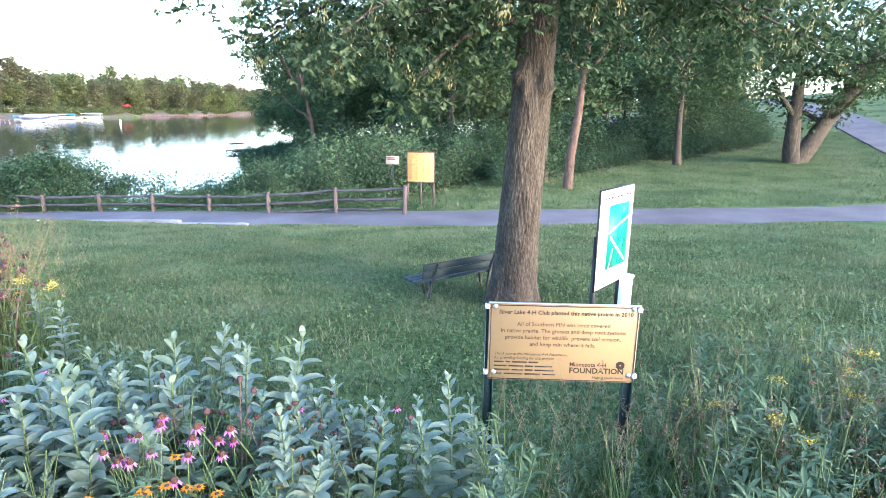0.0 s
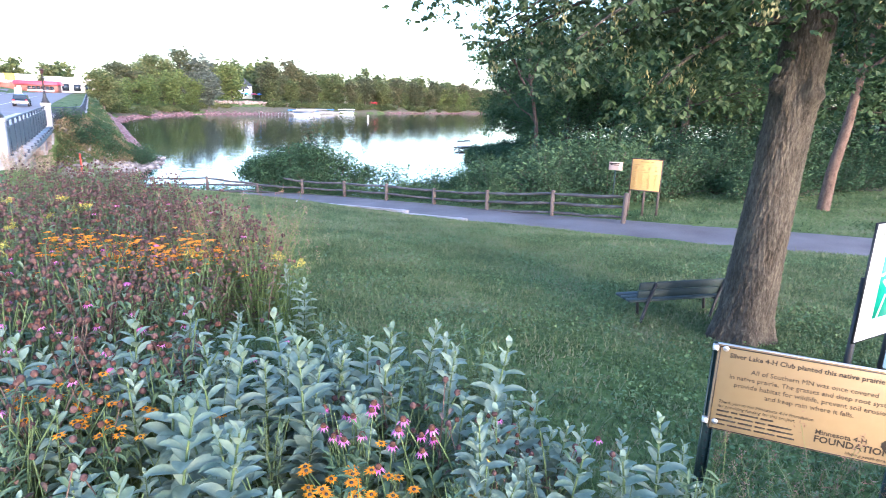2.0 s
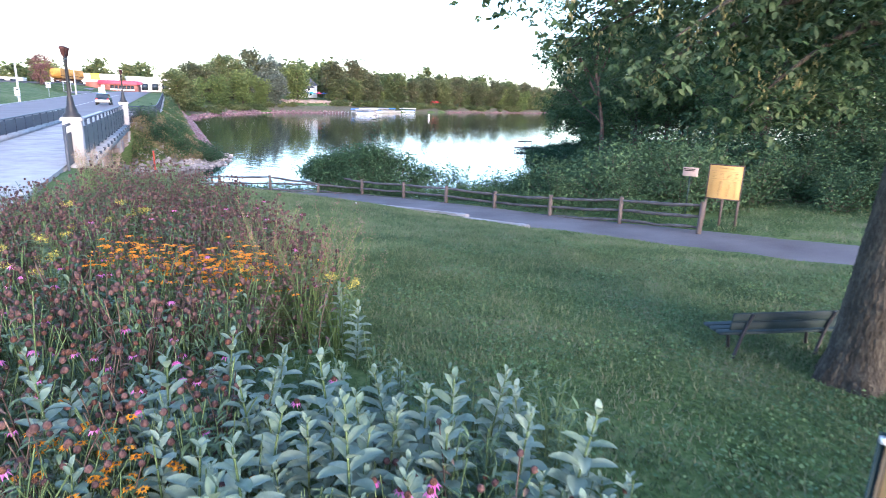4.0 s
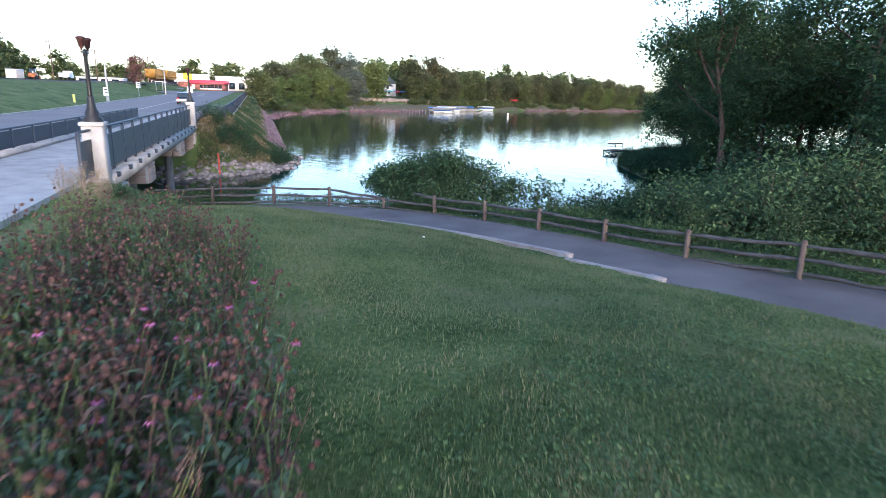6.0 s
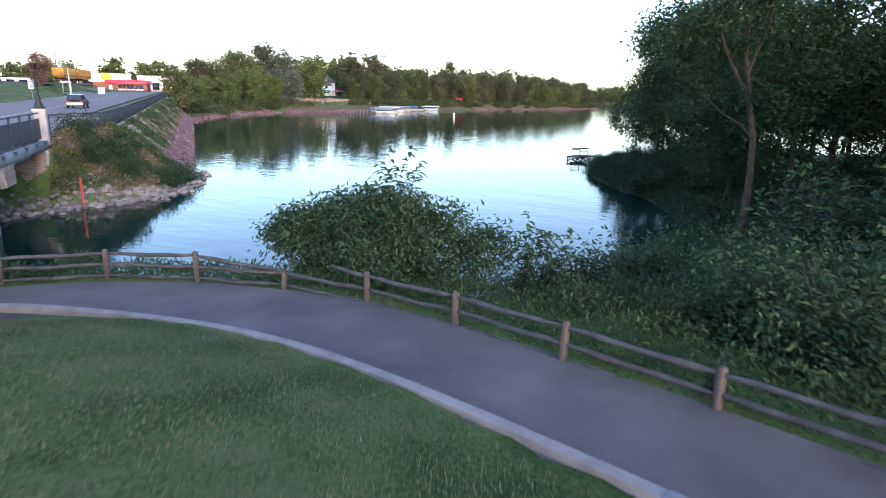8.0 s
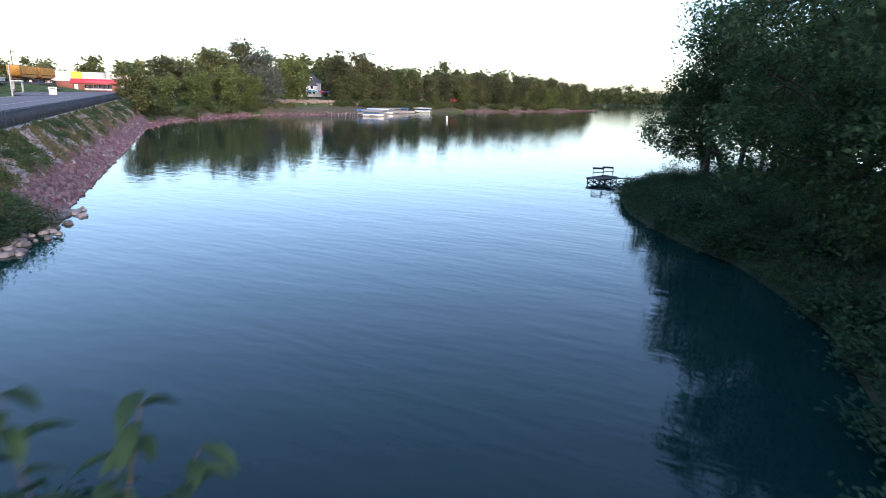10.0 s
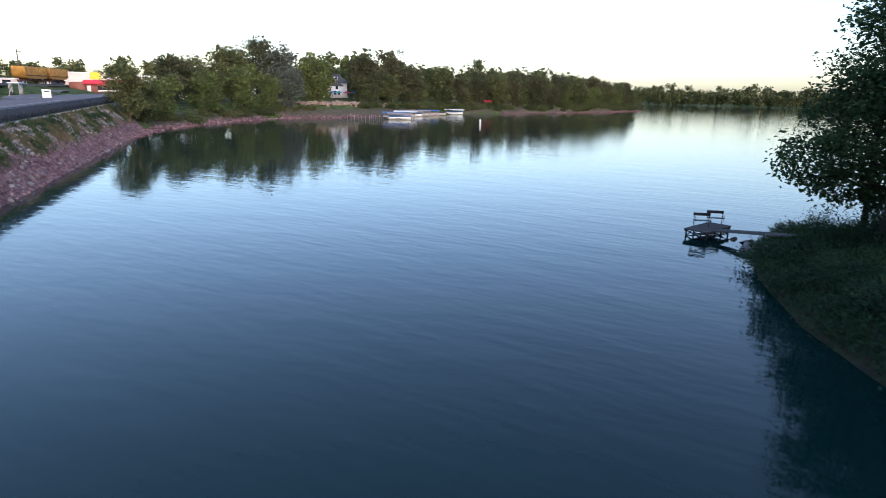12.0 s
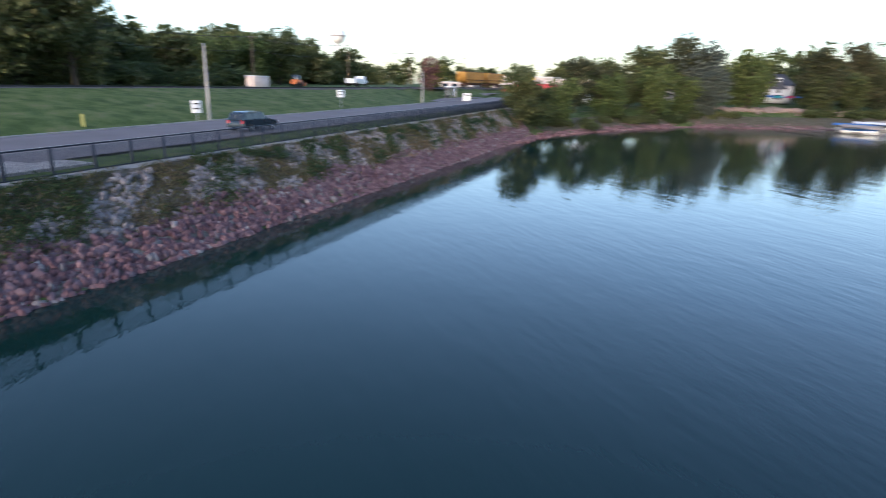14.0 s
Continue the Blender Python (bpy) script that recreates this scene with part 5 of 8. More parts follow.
# ---- prairie planting ----
MILK = material("milkweed_leaf", [(0.092, 0.142, 0.096), (0.145, 0.2, 0.145), (0.21, 0.265, 0.2)], scale=9, island=0.35, rough=0.55, bump=0.1, trans=0.2)
STEMG = material("green_stem", [(0.05, 0.085, 0.03), (0.085, 0.12, 0.045)], scale=5, rough=0.6, bump=0)
PLEAF = material("prairie_leaf", [(0.055, 0.095, 0.045), (0.095, 0.142, 0.07), (0.148, 0.19, 0.108)], scale=2, island=0.35, rough=0.6, bump=0, trans=0.2)
PINK = material("pink_petal", [(0.42, 0.09, 0.27), (0.56, 0.17, 0.40), (0.64, 0.29, 0.50)], scale=3, island=0.4, rough=0.6, bump=0, trans=0.3)
CONE = material("rusty_seed_cone", [(0.026, 0.011, 0.009), (0.062, 0.025, 0.016), (0.11, 0.048, 0.025)], scale=60, fine=200, rough=0.9, bump=0.5)
ORANGE = material("orange_petal", [(0.70, 0.24, 0.01), (0.82, 0.34, 0.015)], scale=3, island=0.3, rough=0.6, bump=0, trans=0.3)
GOLD = material("goldenrod_bloom", [(0.26, 0.23, 0.04), (0.42, 0.35, 0.06)], scale=4, island=0.4, rough=0.8, bump=0)
DRYCONE = material("dark_seed_cone", [(0.026, 0.013, 0.012), (0.052, 0.027, 0.025), (0.085, 0.047, 0.042)], scale=40, island=0.4, rough=0.95, bump=0.3)
DRY = material("dry_seed_head", [(0.04, 0.026, 0.02), (0.075, 0.05, 0.038), (0.13, 0.09, 0.07)], scale=5, island=0.4, rough=0.9, bump=0)
REDGRASS = material("reddish_prairie_grass", [(0.15, 0.075, 0.058), (0.22, 0.125, 0.098), (0.29, 0.195, 0.15)], scale=3, island=0.4, rough=0.7, bump=0, trans=0.2)
GREENGRASS = material("tall_green_grass", [(0.07, 0.12, 0.03), (0.12, 0.17, 0.05), (0.2, 0.22, 0.09)], scale=3, island=0.4, rough=0.7, bump=0, trans=0.2)
YELLOWLEAF = material("yellowing_leaf", [(0.45, 0.30, 0.05), (0.55, 0.40, 0.10)], scale=8, rough=0.7, bump=0.1, trans=0.2)


def leaf_blade(g, base, az, elev, length, width, droop=0.5, shape="ovate", segs=5, twist=0.0):
    """One leaf of two halves folded along its midrib."""
    u = np.linspace(0, 1, segs)
    w = width * (np.sin(np.pi * np.clip(u * 0.92 + 0.06, 0, 1)) ** 0.75 if shape == "ovate" else np.sin(np.pi * (u * 0.88 + 0.1)) if shape == "lance" else 1 - u ** 2 * 0.95)
    e = elev - droop * u * 1.6
    d = np.stack([np.cos(e) * math.cos(az), np.cos(e) * math.sin(az), np.sin(e)], 1) * length / (segs - 1)
    c = np.array(base) + np.vstack([[0, 0, 0], np.cumsum(d[:-1], 0)])
    side = np.array([-math.sin(az), math.cos(az), twist])
    up = np.array([0, 0, 0.25])
    l, r = c + side * w[:, None] / 2 + up * w[:, None], c - side * w[:, None] / 2 + up * w[:, None]
    g.sheet(np.stack([l, c, r], 1))


def stem_curve(h, lean, az, n=5):
    u = np.linspace(0, 1, n)
    return np.stack([lean * u ** 1.7 * math.cos(az), lean * u ** 1.7 * math.sin(az), h * u], 1)


def milkweed(seed):
    r = np.random.default_rng(seed)
    st, lf = Geo(), Geo()
    h = r.uniform(0.75, 1.0)
    c = stem_curve(h, r.uniform(0.02, 0.15), r.uniform(0, 6.3))
    st.tube(c, np.linspace(0.009, 0.005, 5), 6)
    n = 14
    a0 = r.uniform(0, 6.3)
    for i in range(n):
        f = 0.18 + 0.82 * i / (n - 1)
        p = [np.interp(f, np.linspace(0, 1, 5), c[:, k]) for k in range(3)]
        s = 0.17 * (1 - 0.6 * max(0, f - 0.7) / 0.3) * r.uniform(0.85, 1.15)
        for k in (0, 1):
            leaf_blade(lf, p, a0 + i * 1.57 + k * np.pi + r.uniform(-0.2, 0.2), 0.5 + 0.6 * max(0, f - 0.75) / 0.25 + r.uniform(-0.25, 0.2), s, s * r.uniform(0.42, 0.52), r.uniform(0.1, 0.45), "ovate", 7)
    return {"stem": (st, STEMG), "foliage": (lf, MILK)}


def head(g_p, g_c, p, r, pink=True):
    n = r.integers(10, 14)
    if pink:
        for i in range(n):
            leaf_blade(g_p, (p[0], p[1], p[2] - 0.004), 2 * np.pi * i / n + r.uniform(-0.1, 0.1), -0.25 + r.uniform(-0.25, 0.1), 0.05, 0.019, 0.5, "grass", 3)
        g_c.lathe([(0.018, -0.008), (0.021, 0.006), (0.014, 0.02), (0.0, 0.025)], p, 8)
    else:
        for i in range(n):
            leaf_blade(g_p, p, 2 * np.pi * i / n + r.uniform(-0.1, 0.1), 0.12 + r.uniform(-0.15, 0.15), 0.04, 0.016, 0.2, "lance", 3)
        g_c.lathe([(0.011, 0.0), (0.010, 0.009), (0.0, 0.014)], p, 7)


def coneflower(seed, bloom=0.6, n_stems=0):
    r = np.random.default_rng(seed)
    st, lf, pt, cn = Geo(), Geo(), Geo(), Geo()
    for k in range(n_stems or r.integers(3, 6)):
        az, h = r.uniform(0, 6.3), r.uniform(0.6, 0.92)
        c = stem_curve(h, r.uniform(0.08, 0.3), az) + [r.uniform(-0.06, 0.06), r.uniform(-0.06, 0.06), 0]
        st.tube(c, np.linspace(0.006, 0.004, 5), 5)
        if r.uniform() < bloom:
            head(pt, cn, c[-1], r)
        else:
            cn.lathe([(0.014, -0.008), (0.020, 0.004), (0.014, 0.02), (0.0, 0.026)], c[-1], 8)
        for i in range(7):
            f = r.uniform(0.05, 0.75)
            p = [np.interp(f, np.linspace(0, 1, 5), c[:, q]) for q in range(3)]
            leaf_blade(lf, p, r.uniform(0, 6.3), r.uniform(0.2, 0.8), r.uniform(0.10, 0.17), r.uniform(0.03, 0.05), r.uniform(0.4, 0.8), "lance", 4)
    return {"stem": (st, STEMG), "foliage": (lf, PLEAF), "petal_ring": (pt, PINK), "cone": (cn, CONE)}


def susan(seed, n_stems=0):
    r = np.random.default_rng(seed)
    st, lf, pt, cn = Geo(), Geo(), Geo(), Geo()
    for k in range(n_stems or r.integers(8, 13)):
        az, h = r.uniform(0, 6.3), r.uniform(0.5, 0.72)
        c = stem_curve(h, r.uniform(0.05, 0.26), az) + [r.uniform(-0.07, 0.07), r.uniform(-0.07, 0.07), 0]
        st.tube(c, np.linspace(0.004, 0.003, 5), 4)
        head(pt, cn, c[-1], r, False)
        for i in range(4):
            p = [np.interp(r.uniform(0.1, 0.8), np.linspace(0, 1, 5), c[:, q]) for q in range(3)]
            leaf_blade(lf, p, r.uniform(0, 6.3), r.uniform(0.2, 0.9), r.uniform(0.06, 0.12), 0.022, 0.5, "lance", 4)
    return {"stem": (st, STEMG), "foliage": (lf, PLEAF), "petal_ring": (pt, ORANGE), "cone": (cn, INK)}


def goldenrod(seed, n_stems=3):
    r = np.random.default_rng(seed)
    st, lf, pt = Geo(), Geo(), Geo()
    for k in range(n_stems):
        c = stem_curve(r.uniform(0.75, 1.05), r.uniform(0.05, 0.25), r.uniform(0, 6.3))
        st.tube(c, np.linspace(0.006, 0.003, 5), 5)
        for i in range(26):
            f = r.uniform(0.12, 0.92)
            p = [np.interp(f, np.linspace(0, 1, 5), c[:, q]) for q in range(3)]
            leaf_blade(lf, p, r.uniform(0, 6.3), r.uniform(0.2, 0.9), r.uniform(0.08, 0.13), 0.026, 0.4, "lance", 4)
        for i in range(6):
            a = r.uniform(0, 6.3)
            q = c[-1] + np.array((math.cos(a), math.sin(a), -0.1)) * r.uniform(0.03, 0.12)
            leaves(pt, q + r.standard_normal((22, 3)) * 0.016, 0.014, aspect=0.8, rng=r)
    return {"stem": (st, STEMG), "foliage": (lf, PLEAF), "plume": (pt, GOLD)}


def grass_clump(seed, red=True):
    r = np.random.default_rng(seed)
    bl, sd = Geo(), Geo()
    for k in range(26):
        leaf_blade(bl, (r.uniform(-0.06, 0.06), r.uniform(-0.06, 0.06), 0), r.uniform(0, 6.3), r.uniform(1.05, 1.5), r.uniform(0.5, 0.95), 0.008, r.uniform(0.15, 0.6), "grass", 6)
    for k in range(6):
        c = stem_curve(r.uniform(0.9, 1.25), r.uniform(0.1, 0.45), r.uniform(0, 6.3), 7)
        bl.tube(c, 0.002, 3, cap=False)
        leaves(sd, np.repeat(c[4:], 14, 0) + r.standard_normal((42, 3)) * [0.012, 0.012, 0.05], 0.025, droop=-0.8, aspect=0.2, rng=r)
    return {"tuft": (bl, GREENGRASS), "seed_spray": (sd, REDGRASS)}


def seedhead(seed, n_stems=6):
    r = np.random.default_rng(seed)
    st, lf, cn = Geo(), Geo(), Geo()
    for k in range(n_stems):
        c = stem_curve(r.uniform(0.6, 0.95), r.uniform(0.05, 0.3), r.uniform(0, 6.3))
        st.tube(c, np.linspace(0.006, 0.004, 5), 4)
        cn.lathe([(0.012, -0.012), (0.023, 0.002), (0.017, 0.022), (0.0, 0.03)], c[-1], 6)
        for i in range(7):
            p = [np.interp(r.uniform(0.1, 0.95), np.linspace(0, 1, 5), c[:, q]) for q in range(3)]
            leaf_blade(lf, p, r.uniform(0, 6.3), r.uniform(-0.2, 0.7), r.uniform(0.06, 0.13), 0.03, 0.9, "lance", 4)
    return {"stem": (st, STEMG if seed % 3 else DRY), "foliage": (lf, DRY if seed % 2 else PLEAF), "cone": (cn, DRYCONE)}


KINDS = {"milkweed": (milkweed, "grey-green milkweed with broad paired leaves"), "coneflower": (coneflower, "pink coneflower with drooping petals and rusty cones"),
         "black_eyed_susan": (susan, "orange black-eyed susan in full bloom"), "goldenrod": (goldenrod, "goldenrod with small yellow plumes"),
         "prairie_grass": (grass_clump, "tall prairie grass with reddish seed heads"), "dry_coneflower": (seedhead, "faded coneflower with dark brown seed heads")}
PLANTS, CLUMPS = {}, {}
for nm, (fn, _) in KINDS.items():
    one = fn not in (milkweed, grass_clump)
    PLANTS[nm], CLUMPS[nm] = [], []
    for k in range(6):
        d_ = fn(300 + 11 * k, n_stems=1) if one else fn(300 + 11 * k)
        PLANTS[nm].append({q: (g, g.mesh(q, m), m) for q, (g, m) in d_.items() if g.v})
        CLUMPS[nm].append({q: (g, None, m) for q, (g, m) in fn(900 + 7 * k).items() if g.v})
rp = np.random.default_rng(41)
BED = [(3.9, 5.4), (3.2, 5.9), (2.0, 5.1), (1.25, 4.0), (0.2, 3.95), (-0.35, 3.98), (-1.0, 3.85), (-1.7, 4.75), (-2.4, 4.92), (-3.2, 5.0), (-3.8, 5.3), (-6.2, 7.45), (-8.6, 9.2), (-11, 10.7), (-14.2, 11.6), (-15.2, 9.6), (-13.5, 7.0), (-9, 2), (-5, -1.5), (0, -2.5), (4.5, -1.5), (5, 3)]


def plant(kind, x, y, scale=1.0, bloom=False):
    m = pose(x, y, float(ground(x, y)) - 0.02, rp.uniform(-5, 5), rp.uniform(-5, 5), rp.uniform(0, 360)) @ Matrix.Diagonal((scale, scale, scale, 1))
    t = thing(kind, KINDS[kind][1], "plant", m, kind.replace("_", " ") + " plants")
    kinds_ = [v for v in PLANTS[kind] if "petal_ring" in v] if bloom else PLANTS[kind]
    for q, (g, me, mt) in kinds_[int(rp.integers(0, len(kinds_)))].items():
        part(q, me, None, t)


def strew(kind, n, centre, spread, lo=0.85, hi=1.15, gap=0.10, bloom=False):
    done, tries = [], 0
    while len(done) < n and tries < n * 30:
        tries += 1
        p = np.array(centre) + rp.standard_normal(2) * spread
        if (kind == "milkweed" and np.hypot(p[0] + 1.65, (p[1] - 2.95) * 0.6) < 0.42) or not bool(inside(BED, p[0], p[1])) or (np.hypot(p[0] + 0.25, p[1] - 0.5) < 1.0) or any(np.hypot(*(p - q)) < gap for q in done):
            continue
        done.append(p)
        plant(kind, p[0], p[1], rp.uniform(lo, hi), bloom)


# tall milkweeds that stand clear of the rest
for x, y in ((-3.66, 3.63), (-3.25, 3.54), (-3.89, 2.6), (-2.84, 2.69), (-2.5, 2.72), (-2.13, 2.47), (-2.1, 2.98), (-2.09, 2.24), (-2.48, 1.93), (-1.59, 2.27), (-2.49, 4.0), (-2.23, 3.88), (-2.21, 3.43), (-1.89, 3.23),
             (-2.07, 3.97), (-3.53, 3.1), (-2.43, 2.34), (-2.57, 3.22), (-1.93, 3.59), (-2.69, 3.6), (-1.98, 4.3), (-1.56, 3.81), (-1.3, 3.75)):
    plant("milkweed", x, y, rp.uniform(0.88, 1.1))
strew("milkweed", 14, (-3.0, 3.2), (0.7, 0.5), 0.75, 1.0, 0.2)
strew("milkweed", 14, (-2.0, 3.6), (0.6, 0.45), 0.75, 0.95, 0.15)
strew("milkweed", 12, (-1.1, 3.35), (0.3, 0.4), 0.65, 0.9, 0.15)
strew("milkweed", 4, (-0.15, 3.4), (0.15, 0.15), 0.6, 0.9, 0.12)
strew("coneflower", 19, (-1.6, 3.06), (0.2, 0.08), 0.82, 0.97, 0.02, True)
strew("dry_coneflower", 14, (-1.75, 3.3), (0.25, 0.1), 0.75, 0.95, 0.04)
strew("coneflower", 10, (-1.15, 3.45), (0.3, 0.12), 0.65, 0.85, 0.04)
strew("coneflower", 70, (-4.2, 3.1), (0.6, 0.5), 0.8, 1.0, 0.04)
strew("coneflower", 60, (-7.6, 6.9), (1.1, 0.7), 0.95, 1.15, 0.05)
strew("coneflower", 30, (-6.0, 4.0), (1.2, 0.8), 0.85, 1.05, 0.05)
strew("black_eyed_susan", 26, (-1.58, 2.72), (0.14, 0.07), 0.85, 1.0, 0.02)
strew("black_eyed_susan", 40, (-3.45, 2.68), (0.3, 0.09), 0.85, 1.0, 0.02)
strew("black_eyed_susan", 130, (-5.7, 5.2), (0.55, 0.38), 1.0, 1.2, 0.03)
strew("black_eyed_susan", 60, (-6.9, 5.4), (0.4, 0.3), 1.0, 1.2, 0.04)
strew("goldenrod", 9, (-7.4, 4.3), (0.5, 0.3), 0.9, 1.05, 0.1)
strew("goldenrod", 7, (-8.8, 6.0), (0.4, 0.3), 0.95, 1.1, 0.1)
strew("goldenrod", 5, (-4.6, 5.4), (0.4, 0.25), 0.85, 1.0, 0.1)
strew("goldenrod", 7, (1.6, 3.5), (0.35, 0.3), 0.6, 0.8, 0.15)
strew("goldenrod", 8, (2.6, 3.6), (0.4, 0.4), 0.7, 0.95, 0.15)
strew("prairie_grass", 10, (1.35, 3.45), (0.35, 0.3), 0.6, 0.8, 0.12)
strew("prairie_grass", 10, (2.2, 3.4), (0.45, 0.3), 0.65, 0.85, 0.12)
strew("prairie_grass", 16, (-4.5, 5.7), (0.5, 0.25), 0.95, 1.2, 0.14)
strew("prairie_grass", 6, (0.1, 3.6), (0.4, 0.2), 0.45, 0.6, 0.2)
strew("dry_coneflower", 16, (-0.95, 3.4), (0.28, 0.15), 0.6, 0.8, 0.05)
strew("dry_coneflower", 60, (-3.9, 2.4), (0.6, 0.35), 0.75, 0.95, 0.05)
strew("dry_coneflower", 60, (-5.4, 4.2), (0.8, 0.8), 0.8, 1.0, 0.05)
strew("dry_coneflower", 200, (-7.6, 7.0), (1.9, 1.2), 1.0, 1.2, 0.05)

# feathery tan grass and a red-leaved plant at the bridge end of the bed
PLUME = material("feathery_tan_grass", [(0.24, 0.16, 0.12), (0.34, 0.25, 0.19), (0.44, 0.35, 0.28)], scale=3, island=0.4, rough=0.8, bump=0, trans=0.2)
for x, y in ((-16.2, 11.0), (-16.9, 10.6), (-15.7, 10.6), (-17.3, 11.1)):
    bl, sd = Geo(), Geo()
    for k in range(60):
        leaf_blade(bl, (rp.uniform(-0.15, 0.15), rp.uniform(-0.15, 0.15), 0), rp.uniform(0, 6.3), rp.uniform(1.1, 1.5), rp.uniform(0.8, 1.3), 0.012, rp.uniform(0.1, 0.5), "grass", 6)
    for k in range(16):
        c = stem_curve(rp.uniform(1.2, 1.6), rp.uniform(0.1, 0.55), rp.uniform(0, 6.3), 7)
        bl.tube(c, 0.003, 3, cap=False)
        leaves(sd, np.repeat(c[4:], 26, 0) + rp.standard_normal((78, 3)) * [0.025, 0.025, 0.08], 0.05, droop=-0.8, aspect=0.2, rng=rp)
    t = thing("plume_grass", "feathery tan ornamental grass beside the bridge", "plant", pose(x, y, float(ground(x, y)) - 0.02) @ Matrix.Diagonal((0.75, 0.75, 0.75, 1)), "plume grasses")
    part("tuft", bl, GREENGRASS, t)
    part("plume", sd, PLUME, t)

# the mass of the planting, too dense to count
mass = thing("prairie_planting", "dense mixed prairie plants, half faded, filling the bed", "plants", kind="stuff")
pile = {}


def heap(kind, x, y, scale, drop=()):
    for q, (g, me, mt) in CLUMPS[kind][int(rp.integers(0, 6))].items():
        if q in drop:
            continue
        v, fs = np.vstack(g.v), g.f
        a = rp.uniform(0, 6.3)
        c, s = math.cos(a) * scale, math.sin(a) * scale
        w = v @ np.array([[c, s, 0], [-s, c, 0], [0, 0, scale]]) + [x, y, float(ground(x, y)) - 0.02]
        tgt = pile.setdefault(mt.name, (Geo(), mt))[0]
        for f in fs:
            tgt.f.append(f + tgt.n)
        tgt.v.append(w)
        tgt.n += len(w)


n_h = 0
while n_h < 1480:
    p = rp.uniform((-12.5, 2.0), (-4.4, 10.5)) if n_h > 1150 else rp.uniform((-15.5, -0.5), (4.6, 11.8)) if n_h > 560 else rp.uniform((0.05, 1.2), (4.4, 4.9)) if n_h > 150 else rp.uniform((-5.2, 1.6), (-0.8, 4.6))
    if not bool(inside(BED, p[0], p[1])) or np.hypot(p[0] + 0.25, p[1] - 0.5) < 1.0 or (p[0] > 0.3 and p[1] < 1.0):
        continue
    d = np.hypot(p[0], p[1] - 2)
    u = rp.uniform()
    if p[0] > 0.1:
        if u < 0.94:
            heap("goldenrod" if u < 0.6 else "coneflower", p[0], p[1], rp.uniform(0.45, 0.65) * (0.75 if p[0] < 1.0 else 1.4), ("plume", "petal_ring", "cone"))
        else:
            heap("prairie_grass", p[0], p[1], rp.uniform(0.4, 0.65))
    elif (d < 4.6 and (d < 3.2 or n_h <= 150)) or (p[0] > -4.4 and p[1] > 3.6):
        heap("coneflower" if u < 0.55 else "milkweed" if u < 0.72 else "goldenrod", p[0], p[1], rp.uniform(0.55, 0.9), ("petal_ring", "cone", "plume"))
    elif np.hypot((p[0] + 6.0) / 1.3, (p[1] - 5.3) / 0.6) < 1 and u < 0.5:
        heap("black_eyed_susan", p[0], p[1], rp.uniform(1.0, 1.3))
    else:
        heap("dry_coneflower" if u < 0.6 + 0.04 * d else "coneflower", p[0], p[1], rp.uniform(0.85, 1.15), ("petal_ring",) if rp.uniform() < 0.65 else ())
    n_h += 1
for key, (g, mt) in pile.items():
    part("plants_" + key, g, mt, mass)
yl = thing("yellowed_leaf", "yellowing broad milkweed leaf", "leaf", pose(-1.17, 3.14, 0.5))
g_ = Geo()
leaf_blade(g_, (0, 0, 0), 0.6, 0.2, 0.15, 0.08, 0.4, "ovate", 6)
leaf_blade(g_, (0.02, -0.03, -0.08), -0.9, 0.0, 0.13, 0.07, 0.5, "ovate", 6)
part("blade", g_, YELLOWLEAF, yl)

# short lawn grass: blades over the part that the eye passes
nb = 300000
p = rp.uniform((-25, 3.5), (10, 21.5), (nb, 2))
keep = ~inside(BED, p[:, 0], p[:, 1]) & (along(PTH, p[:, 0], p[:, 1])[0] > 1.75) & (along(PTH, p[:, 0], p[:, 1])[1] > 0) & (so(p[:, 0], p[:, 1])[1] > 1.0)
p = p[keep]
n = len(p)
z = ground(p[:, 0], p[:, 1])
a = rp.uniform(0, 6.3, n)
h = rp.uniform(0.03, 0.075, n) * (1 + 0.5 * (rp.uniform(0, 1, n) > 0.95))
w = 0.006 + 0.006 * rp.uniform(0, 1, n)
b = np.stack([p[:, 0], p[:, 1], z - 0.005], 1)
sd = np.stack([np.cos(a), np.sin(a), 0 * a], 1) * w[:, None]
ln = np.stack([np.cos(a + 1.4), np.sin(a + 1.4), 0 * a], 1) * (h * rp.uniform(0.3, 1.0, n))[:, None] + np.stack([0 * a, 0 * a, h], 1)
tagged(part("lawn_grass", Geo().polys(np.stack([b - sd, b + sd, b + ln], 1)), BLADE), "short mown lawn grass", "grass", kind="stuff")

# tufts in the nearest lawn: uneven clumps of longer blades
nb = 420000
p = rp.uniform((-6.5, 3.4), (7.5, 13.5), (nb, 2))
lump = np.sin(p[:, 0] * 5.3 + 2.1 * np.sin(p[:, 1] * 3.7)) * np.sin(p[:, 1] * 6.1 + 1.7 * np.sin(p[:, 0] * 4.1)) + 0.6 * np.sin(p[:, 0] * 1.1 + 1.3 * np.sin(p[:, 1] * 0.9))
p = p[(rp.uniform(-1.4, 1.2, nb) < lump) & ~inside(BED, p[:, 0], p[:, 1])]
n = len(p)
z = ground(p[:, 0], p[:, 1])
a = rp.uniform(0, 6.3, n)
h = rp.uniform(0.02, 0.05, n)
w = rp.uniform(0.003, 0.007, n)
b = np.stack([p[:, 0], p[:, 1], z - 0.005], 1)
sd = np.stack([np.cos(a), np.sin(a), 0 * a], 1) * w[:, None]
ln = np.stack([np.cos(a + 1.4), np.sin(a + 1.4), 0 * a], 1) * (h * rp.uniform(0.3, 1.2, n))[:, None] + np.stack([0 * a, 0 * a, h], 1)
